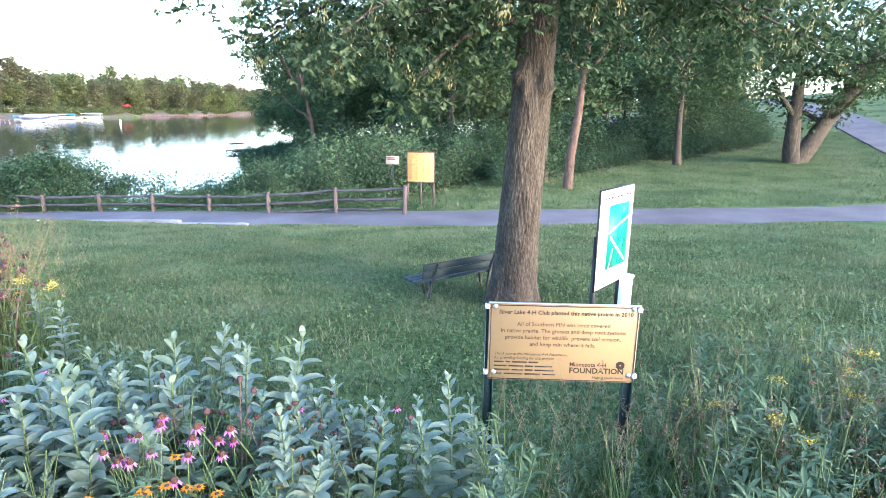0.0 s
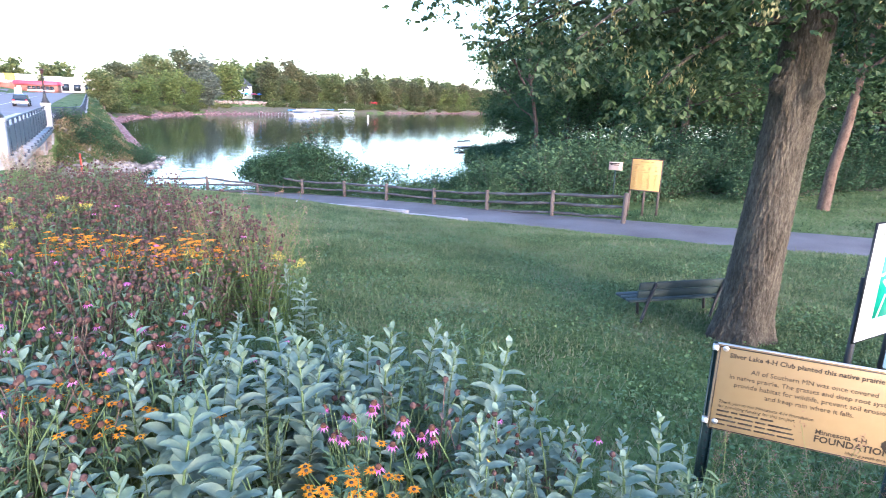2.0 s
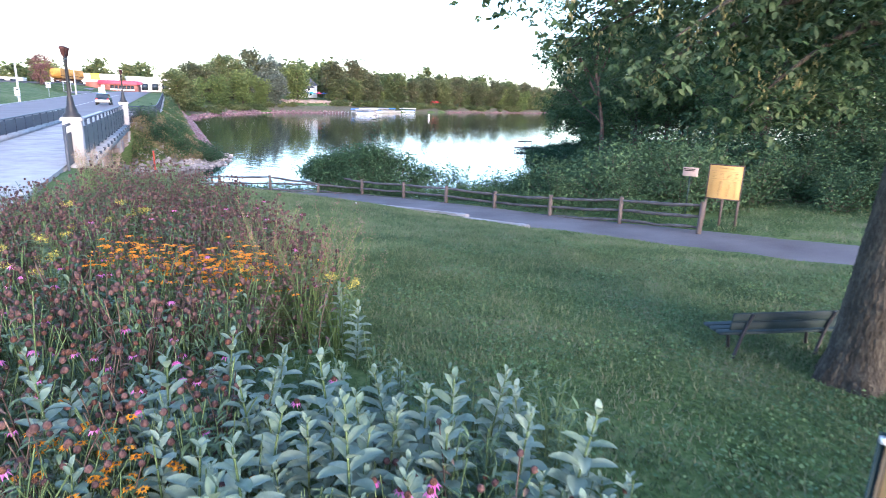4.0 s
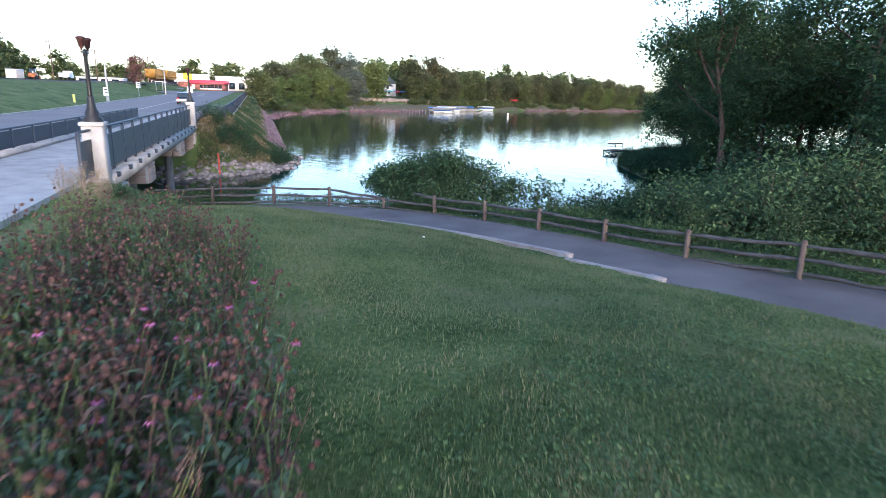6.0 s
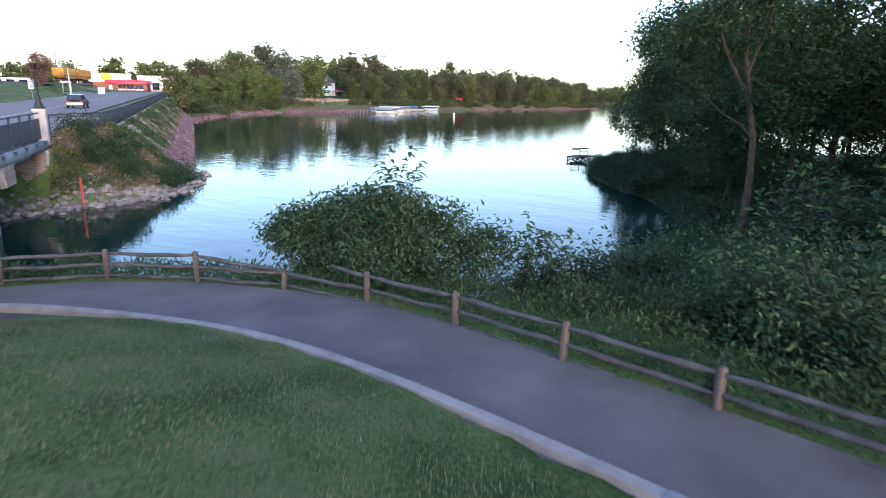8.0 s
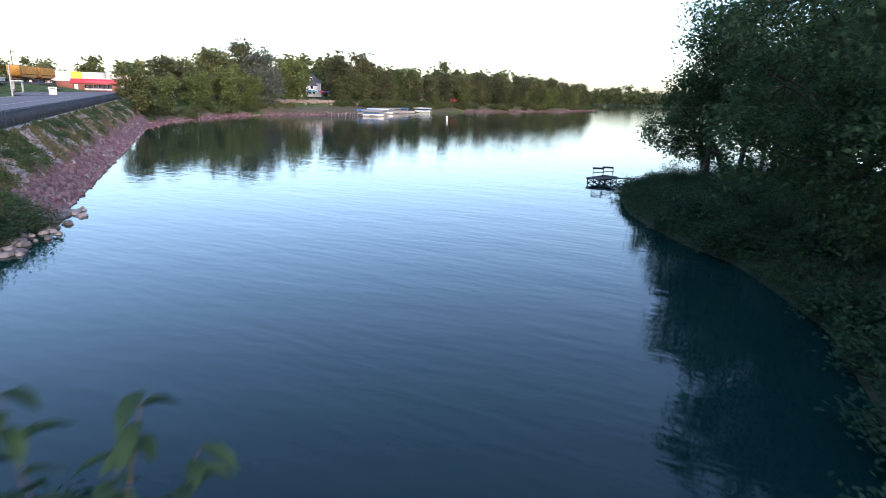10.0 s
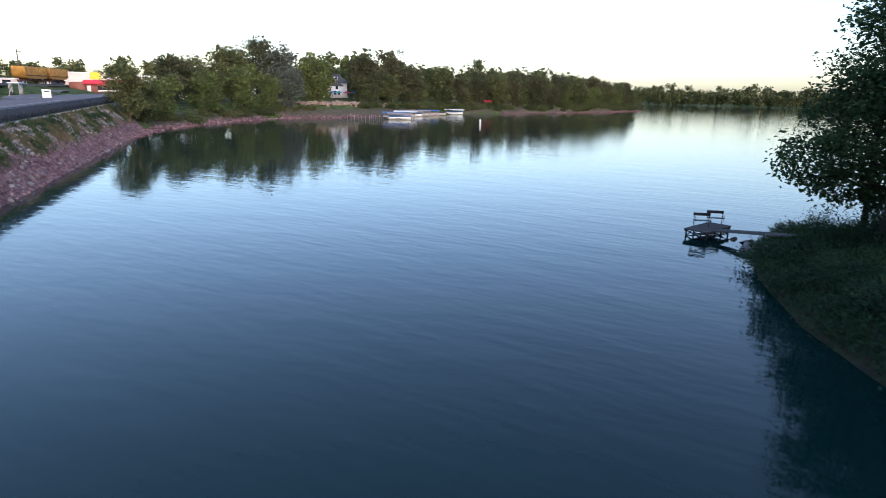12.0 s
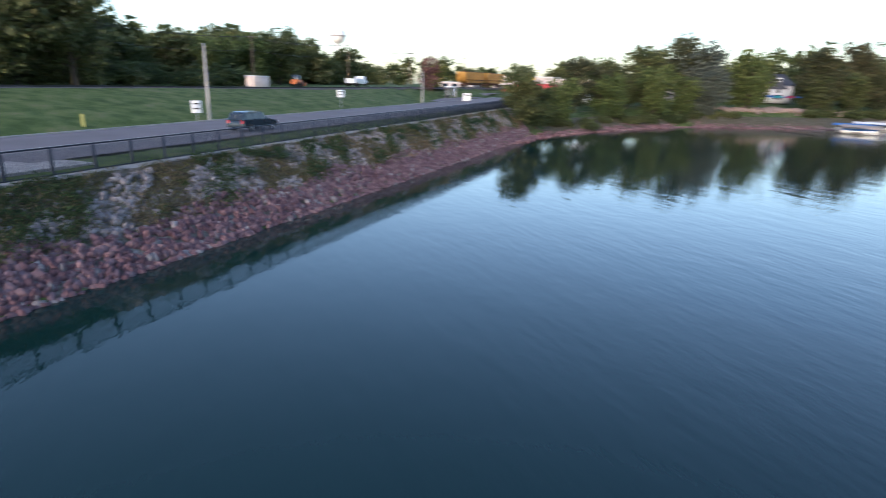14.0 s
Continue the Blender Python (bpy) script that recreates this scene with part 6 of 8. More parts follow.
tagged(part("lawn_tufts", Geo().polys(np.stack([b - sd, b + sd, b + ln], 1)), BLADE), "uneven tufts of mown lawn grass", "grass", kind="stuff")

# coarser blades on the lawn beyond the path
nb = 110000
p = rp.uniform((-1.5, 17), (30, 42), (nb, 2))
dq, sq, _ = along(PTH, p[:, 0], p[:, 1])
p = p[(sq < 0) & (dq > 1.6) & (p[:, 1] < np.interp(p[:, 0], EDGE[:, 0], EDGE[:, 1]) + 0.5) & (along(trail, p[:, 0], p[:, 1])[0] > 1.4)]
n = len(p)
a = rp.uniform(0, 6.3, n)
h = rp.uniform(0.04, 0.10, n)
b = np.stack([p[:, 0], p[:, 1], ground(p[:, 0], p[:, 1]) - 0.005], 1)
sd = np.stack([np.cos(a), np.sin(a), 0 * a], 1) * rp.uniform(0.01, 0.02, n)[:, None]
ln = np.stack([np.cos(a + 1.4), np.sin(a + 1.4), 0 * a], 1) * h[:, None] + np.stack([0 * a, 0 * a, h], 1)
tagged(part("far_lawn_grass", Geo().polys(np.stack([b - sd, b + sd, b + ln], 1)), BLADE), "mown grass beyond the path", "grass", kind="stuff")

# clover and broad weeds in the lawn
nc = 46000
p = rp.uniform((-6, 3.6), (7.5, 14), (nc, 2))
lump = np.sin(p[:, 0] * 2.3 + 1.7 * np.sin(p[:, 1] * 1.3)) + np.sin(p[:, 1] * 2.9 + 1.2 * np.sin(p[:, 0] * 1.9)) + rp.standard_normal(nc) * 0.7
p = p[~inside(BED, p[:, 0], p[:, 1]) & (lump > 0.2)]
CLOVER = material("clover_leaf", [(0.04, 0.085, 0.03), (0.07, 0.125, 0.045), (0.105, 0.165, 0.065)], scale=1.2, island=0.5, rough=0.6, bump=0, trans=0.2)
g_ = leaves(Geo(), np.stack([p[:, 0], p[:, 1], ground(p[:, 0], p[:, 1]) + rp.uniform(0.03, 0.075, len(p))], 1), 0.036, droop=0.0, aspect=0.85, spread=0.3, fold=0.05, rng=rp)
tagged(part("lawn_clover", g_, CLOVER), "clover and broad-leaved weeds in the lawn", "clover", kind="stuff")

# ---- the bank behind the fence: weeds, sumac, shoots ----
n_b = 0
while n_b < 46:
    x, y = rb.uniform(-29, 4), rb.uniform(19, 45)
    dp_, sd_, _ = along(PTH, np.array(x), np.array(y))
    ds_ = float(shore(x, y))
    if float(sd_) > 0 or float(dp_) < 3.4 or ds_ < 0.3 or (x > -3.5 and float(dp_) < 3.2) or (x > -1 and y < 24):
        continue
    near_f = float(dp_) < 3.2
    bush("lush_shrub" if n_b % 3 == 0 else "shrub", x, y, rb.uniform(0.6, 0.95) if near_f else rb.uniform(0.75, 1.25), "lush waterside weeds behind the fence", "bank weeds")
    n_b += 1
for x, y, k_ in [(-5.5, 24.6, 1.3), (-4.0, 25.4, 1.35), (-6.6, 26.6, 1.15), (-3.0, 24.4, 1.2), (-8.0, 25.2, 1.15), (-2.2, 26.6, 1.2), (-5, 28, 1.25), (-9.4, 26.6, 0.95), (-0.6, 27, 1.1), (-7.2, 28.4, 1.1), (-3.4, 28.4, 1.3), (-4.8, 23.2, 0.75), (-7.4, 23.9, 0.7)]:
    bush("lush_shrub", x, y, k_ * rb.uniform(0.92, 1.08), "pale green leafy shrub above the bank", "bank shrubs", tall=1.12)
for x, y, k_ in [(-11.3, 31.0, 1.1), (-9.6, 30.9, 1.2), (-8.2, 31.6, 1.1), (-10.2, 28.6, 0.8), (-12.3, 33.4, 0.85), (-9, 33.6, 1.2), (-11, 35.6, 1.05), (-12.2, 28.2, 0.6), (-13.0, 26.6, 0.5), (-11, 26.4, 0.55), (-8.8, 28.4, 0.95), (-7, 34, 1.2), (-12.2, 38, 0.8), (-5.5, 31, 1.2)]:
    bush("lush_shrub" if k_ < 1.0 else "shrub", x, y, k_, "mounded green shrub on the bank", "bank shrubs", tall=1.1)
# shoreline growth on the peninsula
for i, (x, y) in enumerate([(-15.5, 45), (-15.2, 41), (-17.2, 49.5), (-18.8, 53.5), (-20.4, 57), (-21.6, 60.5), (-23.2, 64), (-24.3, 68), (-25.2, 72), (-25.0, 75.5), (-24.6, 79), (-18, 57), (-16, 53), (-19.5, 62), (-21.5, 66), (-22.5, 71),
                            (-14.5, 48), (-12.5, 45), (-13.2, 40), (-12.4, 37.4), (-13.0, 36.4), (-16.8, 60.5), (-19, 69), (-14.2, 56.5), (-20.5, 74.5), (-22.3, 77.5), (-17.5, 66)]):
    while float(shore(x, y)) < 0.5:
        x += 0.4
    bush("dark_shrub" if i % 3 else "weeds", x, y, rb.uniform(0.8, 1.2), "dark shoreline shrub on the point", "shoreline shrubs", tall=0.75)
for i in range(12):
    f = rb.uniform()
    x, y = np.array((-16.5, 47)) * (1 - f) + np.array((-26.0, 76)) * f + rb.standard_normal(2) * [0.4, 0.4] + [0.55, 0.2]
    if float(shore(x, y)) > 0.05:
        bush("weeds", x, y, rb.uniform(0.7, 1.1), "reeds and weeds at the water's edge", "bank weeds", tall=0.9)

# low growth that covers the banks: too many leaves to count
def growth(name, label, lo, hi, n, keep, hmax, leaf, mat, seed):
    r = np.random.default_rng(seed)
    p = r.uniform(lo, hi, (n, 2))
    p = p[keep(p[:, 0], p[:, 1])]
    lump = 0.5 + 0.5 * np.sin(p[:, 0] * 1.7 + 2 * np.sin(p[:, 1] * 1.1)) * np.sin(p[:, 1] * 1.9 + np.sin(p[:, 0] * 0.8))
    top = hmax * (0.35 + 0.65 * lump)
    z = ground(p[:, 0], p[:, 1]) + top * r.uniform(0, 1, len(p)) ** 0.7
    g = leaves(Geo(), np.stack([p[:, 0], p[:, 1], z], 1), leaf, droop=-0.5, aspect=0.3, spread=1.6, rng=r)
    return tagged(part(name, g, mat), label, "weeds", kind="stuff")


def north(x, y, d0):
    d, sd, _ = along(PTH, x, y)
    return (sd < 0) & (d > d0) & (shore(x, y) > -0.25)


def shore_strip(name, label, line, reach, mat):
    """A strip of bare bank from just under the water to some way inland."""
    line = np.array(line, float)
    seg = np.concatenate([[0], np.cumsum(np.linalg.norm(np.diff(line, axis=0), axis=1))])
    q = np.arange(0, seg[-1], max(0.7, seg[-1] / 220))
    c = np.stack([np.interp(q, seg, line[:, 0]), np.interp(q, seg, line[:, 1])], 1)
    d = np.gradient(c, axis=0)
    d /= np.linalg.norm(d, axis=1)[:, None]
    nr = np.stack([d[:, 1], -d[:, 0]], 1)
    rows = []
    for f in np.linspace(-math.copysign(0.6, reach), reach, 9):
        w_ = c + nr * f
        rows.append(np.stack([w_[:, 0], w_[:, 1], ground(w_[:, 0], w_[:, 1]) + 0.06], 1))
    return tagged(part(name, Geo().sheet(np.stack(rows, 1)), mat, smooth=True), label, "bank", kind="structure")


# point strip wears the same litter colour, tree shade included
shore_strip("point_bank", "soil strip along the wooded point, tree shade put into the colour", [(-13, 38), (-12.9, 42.7), (-13.6, 48), (-15.8, 53), (-17.2, 55.6), (-19.2, 57.6), (-21.6, 61), (-23.6, 64.5), (-25.4, 70), (-26.2, 75), (-25.5, 80)], 2.2, LITTERM)
shore_strip("far_bank", "brown stony bank of the far shore", [(-119, 398), (-121, 340), (-138, 262), (-143, 225), (-140, 185), (-144, 165), (-147, 150), (-140, 130), (-127, 106)][::-1], -6, MUD)
WEEDY = material("bank_weeds", [(0.03, 0.06, 0.027), (0.052, 0.092, 0.038), (0.08, 0.122, 0.052)], scale=0.5, island=0.3, rough=0.8, bump=0, trans=0.25, spec=0.12)
DRYW = material("dry_slope_grass", [(0.09, 0.105, 0.042), (0.15, 0.135, 0.065), (0.22, 0.155, 0.10)], scale=0.35, island=0.5, rough=0.8, bump=0, trans=0.2)
growth("bank_growth", "lush green weeds between fence and water", (-31, 17), (-2.6, 40), 105000, lambda x, y: north(x, y, 1.75), 0.75, 0.145, WEEDY, 1)
growth("fence_weeds", "low weeds and grass along the fence foot", (-31, 17), (-1.5, 27), 26000, lambda x, y: north(x, y, 1.42) & (along(PTH, x, y)[0] < 2.4), 0.32, 0.13, WEEDY, 2)
growth("point_growth", "dark rank growth on the wooded point", (-27, 38), (-8, 82), 60000, lambda x, y: north(x, y, 4), 0.9, 0.22, LEAF_BUSH, 3)

growth("point_edge_growth", "lush green growth overhanging the shore of the point", (-28, 36), (-10, 82), 90000, lambda x, y: north(x, y, 4) & (shore(x, y) < 2.0), 1.0, 0.18, WEEDY, 13)


def slope_z(s, o):
    zr = road_z(s)
    return zr - 0.12 + (W - zr + 0.12) * np.clip((o - 2.6) / 4.8, 0, 1.05)


def slope_growth(name, label, s_lo, s_hi, n, keep, hmax, leaf, mat, seed):
    r = np.random.default_rng(seed)
    s_, o_ = r.uniform(s_lo, s_hi, n), r.uniform(2.65, 6.0, n)
    k = keep(s_, o_, r.uniform(0, 1, n))
    s_, o_ = s_[k], o_[k]
    x, y = xy(s_, o_)
    lump = 0.5 + 0.5 * np.sin(s_ * 1.9 + 2 * np.sin(o_ * 2.1)) * np.sin(o_ * 2.7 + np.sin(s_ * 0.9))
    z = slope_z(s_, o_) + hmax * (0.25 + 0.75 * lump) * r.uniform(0, 1, len(s_)) ** 0.8
    return tagged(part(name, leaves(Geo(), np.stack([x, y, z], 1), leaf, droop=-0.6, aspect=0.28, spread=1.8, rng=r), mat), label, "weeds", kind="stuff")


STONY = material("stony_slope_soil", [(0.06, 0.055, 0.038), (0.105, 0.09, 0.068), (0.165, 0.145, 0.125), (0.27, 0.25, 0.24)], scale=0.5, fine=5, rough=0.95, bump=0.8, wash=0.9)
ss_, oo_ = np.meshgrid(np.arange(36.0, 136, 0.8), np.linspace(2.62, 7.6, 8), indexing="ij")
qx_, qy_ = xy(ss_, oo_)
sl_ = part("bank_slope", Geo().sheet(np.stack([qx_, qy_, slope_z(ss_, oo_) + 0.05 + 0.04 * np.sin(ss_ * 1.7) * np.sin(oo_ * 2.1)], -1)), STONY, smooth=True)
tagged(sl_, "stony brown soil slope of the causeway", "bank", kind="structure")
ss_, oo_ = np.meshgrid(np.arange(28.9, 37.5, 0.5), np.linspace(0.75, 11, 26), indexing="ij")
qx_, qy_ = xy(ss_, oo_)
tagged(part("bridge_end_bank", Geo().sheet(np.stack([qx_, qy_, np.where(shore(qx_, qy_) > -0.3, ground(qx_, qy_) + 0.05, W - 0.6)], -1)), STONY, smooth=True), "stony dry soil of the bank beyond the bridge", "bank", kind="structure")
PATCH = lambda s, o: np.sin(s * 0.62 + 1.5 * np.sin(o * 1.4 + s * 0.13)) + 0.8 * np.sin(s * 1.37 + 1.9 * o + 1.0) - 0.25 * np.abs(o - 3.9) + 0.2
slope_growth("slope_weeds", "green weeds in patches on the causeway slope", 35, 134, 76000, lambda s, o, u: (np.sin(s * 0.55 + 1.1 * np.sin(o * 1.3)) + 0.8 * np.sin(s * 1.3 + o) + 0.6 * (s < 52) > 0.35) & ((PATCH(s, o) < 0.7) | (u < 0.2)) & (u < 1.2 - 1.2 * np.maximum(o - 5.0, 0)), 0.6, 0.2, WEEDY, 6)
slope_growth("slope_grass", "dry brown grass on the causeway slope", 35, 134, 80000, lambda s, o, u: ((PATCH(s, o) < 0.25) | (u < 0.3)) & (u < 1.1 - 0.7 * np.maximum(o - 5.2, 0)), 0.35, 0.2, DRYW, 7)
on_end = lambda x, y: (so(x, y)[1] > 0.5) & (so(x, y)[0] > 26.5) & (so(x, y)[0] < 38) & (shore(x, y) > 0.5)
growth("far_bank_grass", "dry brown grass on the bank beyond the bridge", (-54, 27), (-42, 46), 100000, lambda x, y: on_end(x, y) & (np.sin(x * 1.3 + 2 * np.sin(y)) < 0.75), 0.7, 0.2, DRYW, 5)
growth("far_bank_weeds", "green weeds on the bank beyond the bridge", (-54, 27), (-42, 46), 80000, lambda x, y: on_end(x, y) & (np.sin(x * 1.1 + 1.5 * np.sin(y * 0.9)) > 0.1), 0.95, 0.2, WEEDY, 9)

# the broad sumac clump at the water
rs_ = np.random.default_rng(8)
sw, sl = Geo(), Geo()
SUX, SUY = -19.8, 28.0
for i in range(150):
    a, q = rs_.uniform(0, 6.28), rs_.uniform(0, 1) ** 0.55
    lump = 1 + 0.10 * math.sin(3 * a + 1) + 0.08 * math.sin(7 * a)
    ex, ey = 4.2 * q * math.cos(a) * lump, 1.8 * q * math.sin(a) * lump
    h = (2.7 - 1.5 * q ** 2.4) * rs_.uniform(0.86, 1.05)
    pts = np.array([(ex * 0.55, ey * 0.55, 0), (ex * 0.85, ey * 0.85, h * 0.6), (ex, ey, h)])
    sw.tube(pts, [0.022, 0.016, 0.008], 4, cap=False)
    for tip, k, sp in ((pts[2], 60, 0.3), (pts[1] * 0.4 + pts[2] * 0.6, 40, 0.36), (pts[1], 34, 0.42), (pts[1] * 0.5, 24, 0.45)):
        leaves(sl, tip + rs_.standard_normal((k, 3)) * [sp, sp, sp * 0.55], 0.21, droop=0.55, aspect=0.32, rng=rs_)
su = thing("sumac_bush", "broad dark green sumac clump at the water's edge", "bush", pose(SUX, SUY, float(ground(SUX, SUY - 1.2)) - 0.1, 0, 0, 12))
part("branchwork", sw, BARK_FAR, su)
part("foliage", sl, LEAF_BUSH, su)


def shoot(x, y, z, h, n, spread, leaf, mat, label, seed):
    r = np.random.default_rng(seed)
    g, l = Geo(), Geo()
    for i in range(n):
        az = r.uniform(0, 6.28)
        c = stem_curve(h * r.uniform(0.7, 1.0), spread * r.uniform(0.3, 1), az, 7)
        g.tube(c, np.linspace(0.014, 0.004, 7), 4, cap=False)
        for f in np.linspace(0.3, 1, 26):
            p = [np.interp(f, np.linspace(0, 1, 7), c[:, k]) for k in range(3)]
            leaf_blade(l, p, r.uniform(0, 6.28), r.uniform(-0.3, 0.5), leaf * r.uniform(0.8, 1.4), leaf * 0.5, 0.5, "lance", 4)
    t = thing("sapling", label, "sapling", pose(x, y, z))
    part("branchwork", g, BARK_FAR, t)
    part("foliage", l, mat, t)


shoot(-19.2, 28.3, -2.2, 3.55, 7, 1.2, 0.27, LEAF_BUSH, "long arching shoots rising out of the sumac", 1)
shoot(-15.3, 28.9, -3.3, 2.7, 6, 0.8, 0.26, LEAF_LIGHT, "tall pale saplings beside the sumac", 2)
shoot(-14.6, 29.2, -3.3, 2.5, 5, 0.6, 0.26, LEAF_LIGHT, "tall pale saplings beside the sumac", 3)
shoot(-9.7, 22.6, -1.9, 1.15, 3, 0.25, 0.12, LEAF_BUSH, "young sapling growing at a fence post", 4)
# weeds at the bridge end
for i in range(18):
    s_, o_ = rb.uniform(-3.5, 3.5), rb.uniform(0.9, 2.6)
    x, y = xy(s_, o_)
    bush("weeds", x, y, rb.uniform(0.35, 0.55), "tall weeds at the bridge end", "weeds at the bridge")

# ---- dock on the point ----
DOCKW = material("grey_dock_boards", [(0.06, 0.055, 0.052), (0.10, 0.092, 0.087)], scale=3, rough=0.85, bump=0.2)
DX, DY, DA, DZ = -28.95, 77.7, radians(73), -3.55
dk = thing("dock", "small grey boarded dock with a bare gangway", "dock")
ca, sa = math.cos(DA), math.sin(DA)
dp = lambda u, v, z: (DX + u * ca - v * sa, DY + u * sa + v * ca, z)
for k in range(15):
    part("board", Geo().bevel_box(dp(-1.4 + 0.2 * k, 0.0, DZ), (0.19, 1.35, 0.05), 0.006, DA), DOCKW, dk)
for v in (-0.62, 0.62):
    part("edge_beam", Geo().box(dp(0.0, v, DZ - 0.09), (2.9, 0.06, 0.12), DA), DOCKW, dk)
g0, g1 = np.array(dp(-0.3, -0.7, DZ)), np.array((-24.6, 75.9, -3.05))
ga_ = math.atan2(g1[1] - g0[1], g1[0] - g0[0])
ng_ = int(np.linalg.norm(g1 - g0) / 0.21)
for k in range(ng_):
    part("gangway_board", Geo().bevel_box(g0 + (g1 - g0) * (k + 0.5) / ng_, (0.2, 0.95, 0.05), 0.006, ga_), DOCKW, dk)
for u in (-1.35, -0.45, 0.45, 1.35):
    for v in (-0.58, 0.58):
        part("pile", Geo().tube([dp(u, v, -5.2), dp(u, v, DZ - 0.02)], 0.045, 6), BLACK, dk)
    part("brace", Geo().tube([dp(u, -0.58, -4.0), dp(u, 0.58, DZ - 0.1)], 0.035, 5), BLACK, dk)
    part("brace", Geo().tube([dp(u, -0.58, DZ - 0.1), dp(u, 0.58, -4.0)], 0.035, 5), BLACK, dk)
for v in (-0.58, 0.58):
    for u in (-1.35, -0.45, 0.45):
        part("brace", Geo().tube([dp(u, v, -4.0), dp(u + 0.9, v, DZ - 0.1)], 0.035, 5), BLACK, dk)
for u_, v_ in ((-0.4, 0.2), (1.0, 0.1)):
    b_ = thing("dock_bench", "small dark metal bench bolted to the dock", "bench", pose(*dp(u_, v_, DZ + 0.025), 0, 0, 25), "dock benches")
    part("seat", Geo().bevel_box((0, 0, 0.40), (0.95, 0.34, 0.03), 0.006), BLACK, b_)
    part("backrest", Geo().bevel_box((0, 0.19, 0.72), (0.95, 0.03, 0.17), 0.006), BLACK, b_)
    for u in (-0.42, 0.42):
        part("front_leg", Geo().tube([(u, -0.14, 0), (u, -0.14, 0.58), (u, 0.18, 0.6)], 0.018, 5), BLACK, b_)
        part("rear_leg", Geo().tube([(u, 0.14, 0), (u, 0.2, 0.8)], 0.018, 5), BLACK, b_)
# stones under the gangway's landing
st_ = thing("landing_stones", "grey stones under the landing of the gangway", "rocks", kind="stuff")
rq_ = np.random.default_rng(19)
g_ = Geo()
for k in range(26):
    c_ = np.array((-26.0, 75.9, W)) + rq_.standard_normal(3) * [0.7, 0.6, 0.12]
    g_.bevel_box(c_, tuple(rq_.uniform(0.25, 0.6, 3)), 0.06, m=Matrix(np.linalg.qr(rq_.standard_normal((3, 3)))[0].tolist()))
part("stones", g_, STONE_GREY, st_)

# ---- riprap along the causeway ----
def rock_geo(r, sx=1.0, sy=1.0, sz=0.7):
    t = (1 + 5 ** 0.5) / 2
    v = np.array([(-1, t, 0), (1, t, 0), (-1, -t, 0), (1, -t, 0), (0, -1, t), (0, 1, t), (0, -1, -t), (0, 1, -t), (t, 0, -1), (t, 0, 1), (-t, 0, -1), (-t, 0, 1)], float) / 1.9
    v *= r.uniform(0.72, 1.25, (12, 1))
    v = v @ np.linalg.qr(r.standard_normal((3, 3)))[0]
    f = [(0, 11, 5), (0, 5, 1), (0, 1, 7), (0, 7, 10), (0, 10, 11), (1, 5, 9), (5, 11, 4), (11, 10, 2), (10, 7, 6), (7, 1, 8), (3, 9, 4), (3, 4, 2), (3, 2, 6), (3, 6, 8), (3, 8, 9), (4, 9, 5), (2, 4, 11), (6, 2, 10), (8, 6, 7), (9, 8, 1)]
    return v * [sx, sy, sz], np.array(f)


rr_ = np.random.default_rng(17)
ROCKS = []
for k in range(14):
    v, f = rock_geo(rr_)
    ROCKS.append((v, f))
rip = thing("riprap", "bank of tumbled pink and grey quartzite rocks along the causeway", "rocks")
rock_pink = [Geo().add(v, f).mesh("rock", STONE_PINK) for v, f in ROCKS]
rock_grey = [Geo().add(v, f).mesh("rock", STONE_GREY) for v, f in ROCKS]
rest = {"pink": Geo(), "grey": Geo()}
n_part = 0
for i in range(11000):
    s_ = 35.5 + 99 * rr_.uniform() ** 1.15
    o_ = rr_.uniform(2.9, 7.7)
    patch = float(PATCH(s_, o_))
    low = o_ > 5.4 + 0.35 * math.sin(s_ * 0.5)
    if not low and (rr_.uniform() < (0.93 if patch < 0.1 else 0.25)):
        continue
    x, y = xy(s_, o_)
    z = max(float(road_z(s_)) - 0.12 + (W - float(road_z(s_)) + 0.12) * (o_ - 2.6) / 4.8, W - 0.25) if o_ < 7.4 else W - 0.1
    size = rr_.uniform(0.17, 0.34) * (1.0 if low else 0.85)
    k = int(rr_.integers(0, 14))
    m = pose(x, y, z + 0.04, rr_.uniform(0, 360), rr_.uniform(0, 360), rr_.uniform(0, 360)) @ Matrix.Diagonal((size, size, size * 0.8, 1))
    grey = (not low) or rr_.uniform() < 0.06
    if 44 < s_ < 66 and low and n_part < 290:
        q = part("rock", (rock_grey if grey else rock_pink)[k], None, rip)
        q.matrix_basis = m
        n_part += 1
    else:
        v, f = ROCKS[k]
        rest["grey" if grey else "pink"].add(v @ np.array(m.to_3x3()).T + np.array(m.translation), f)
for key, mt in (("pink", STONE_PINK), ("grey", STONE_GREY)):
    tagged(part("rock_mass_" + key, rest[key], mt, rip), kind="stuff")
# rocks round the far bridge end and along the far shore
rest2, rest3 = Geo(), Geo()
for line, n in (([(-43.9, 28), (-43.5, 34), (-43.8, 37), (-46.4, 40), (-51, 44.6)], 620), ([(-113, 92), (-127, 106), (-140, 130), (-147, 150)], 700), ([(-147, 150), (-144, 165), (-140, 185)], 500), ([(-138, 262), (-121, 340), (-119, 400)], 700)):
    ln = np.array(line, float)
    for i in range(n):
        j = int(rr_.integers(0, len(ln) - 1))
        f = rr_.uniform()
        p = ln[j] * (1 - f) + ln[j + 1] * f + rr_.standard_normal(2) * [0.8, 0.6]
        sz = rr_.uniform(0.16, 0.42)
        v, fc = ROCKS[int(rr_.integers(0, 14))]
        (rest3 if n == 620 else rest2).add(v * (sz * (0.75 if n == 620 else 1.0)) + [p[0], p[1], max(W, float(ground(p[0], p[1]))) + 0.03], fc)
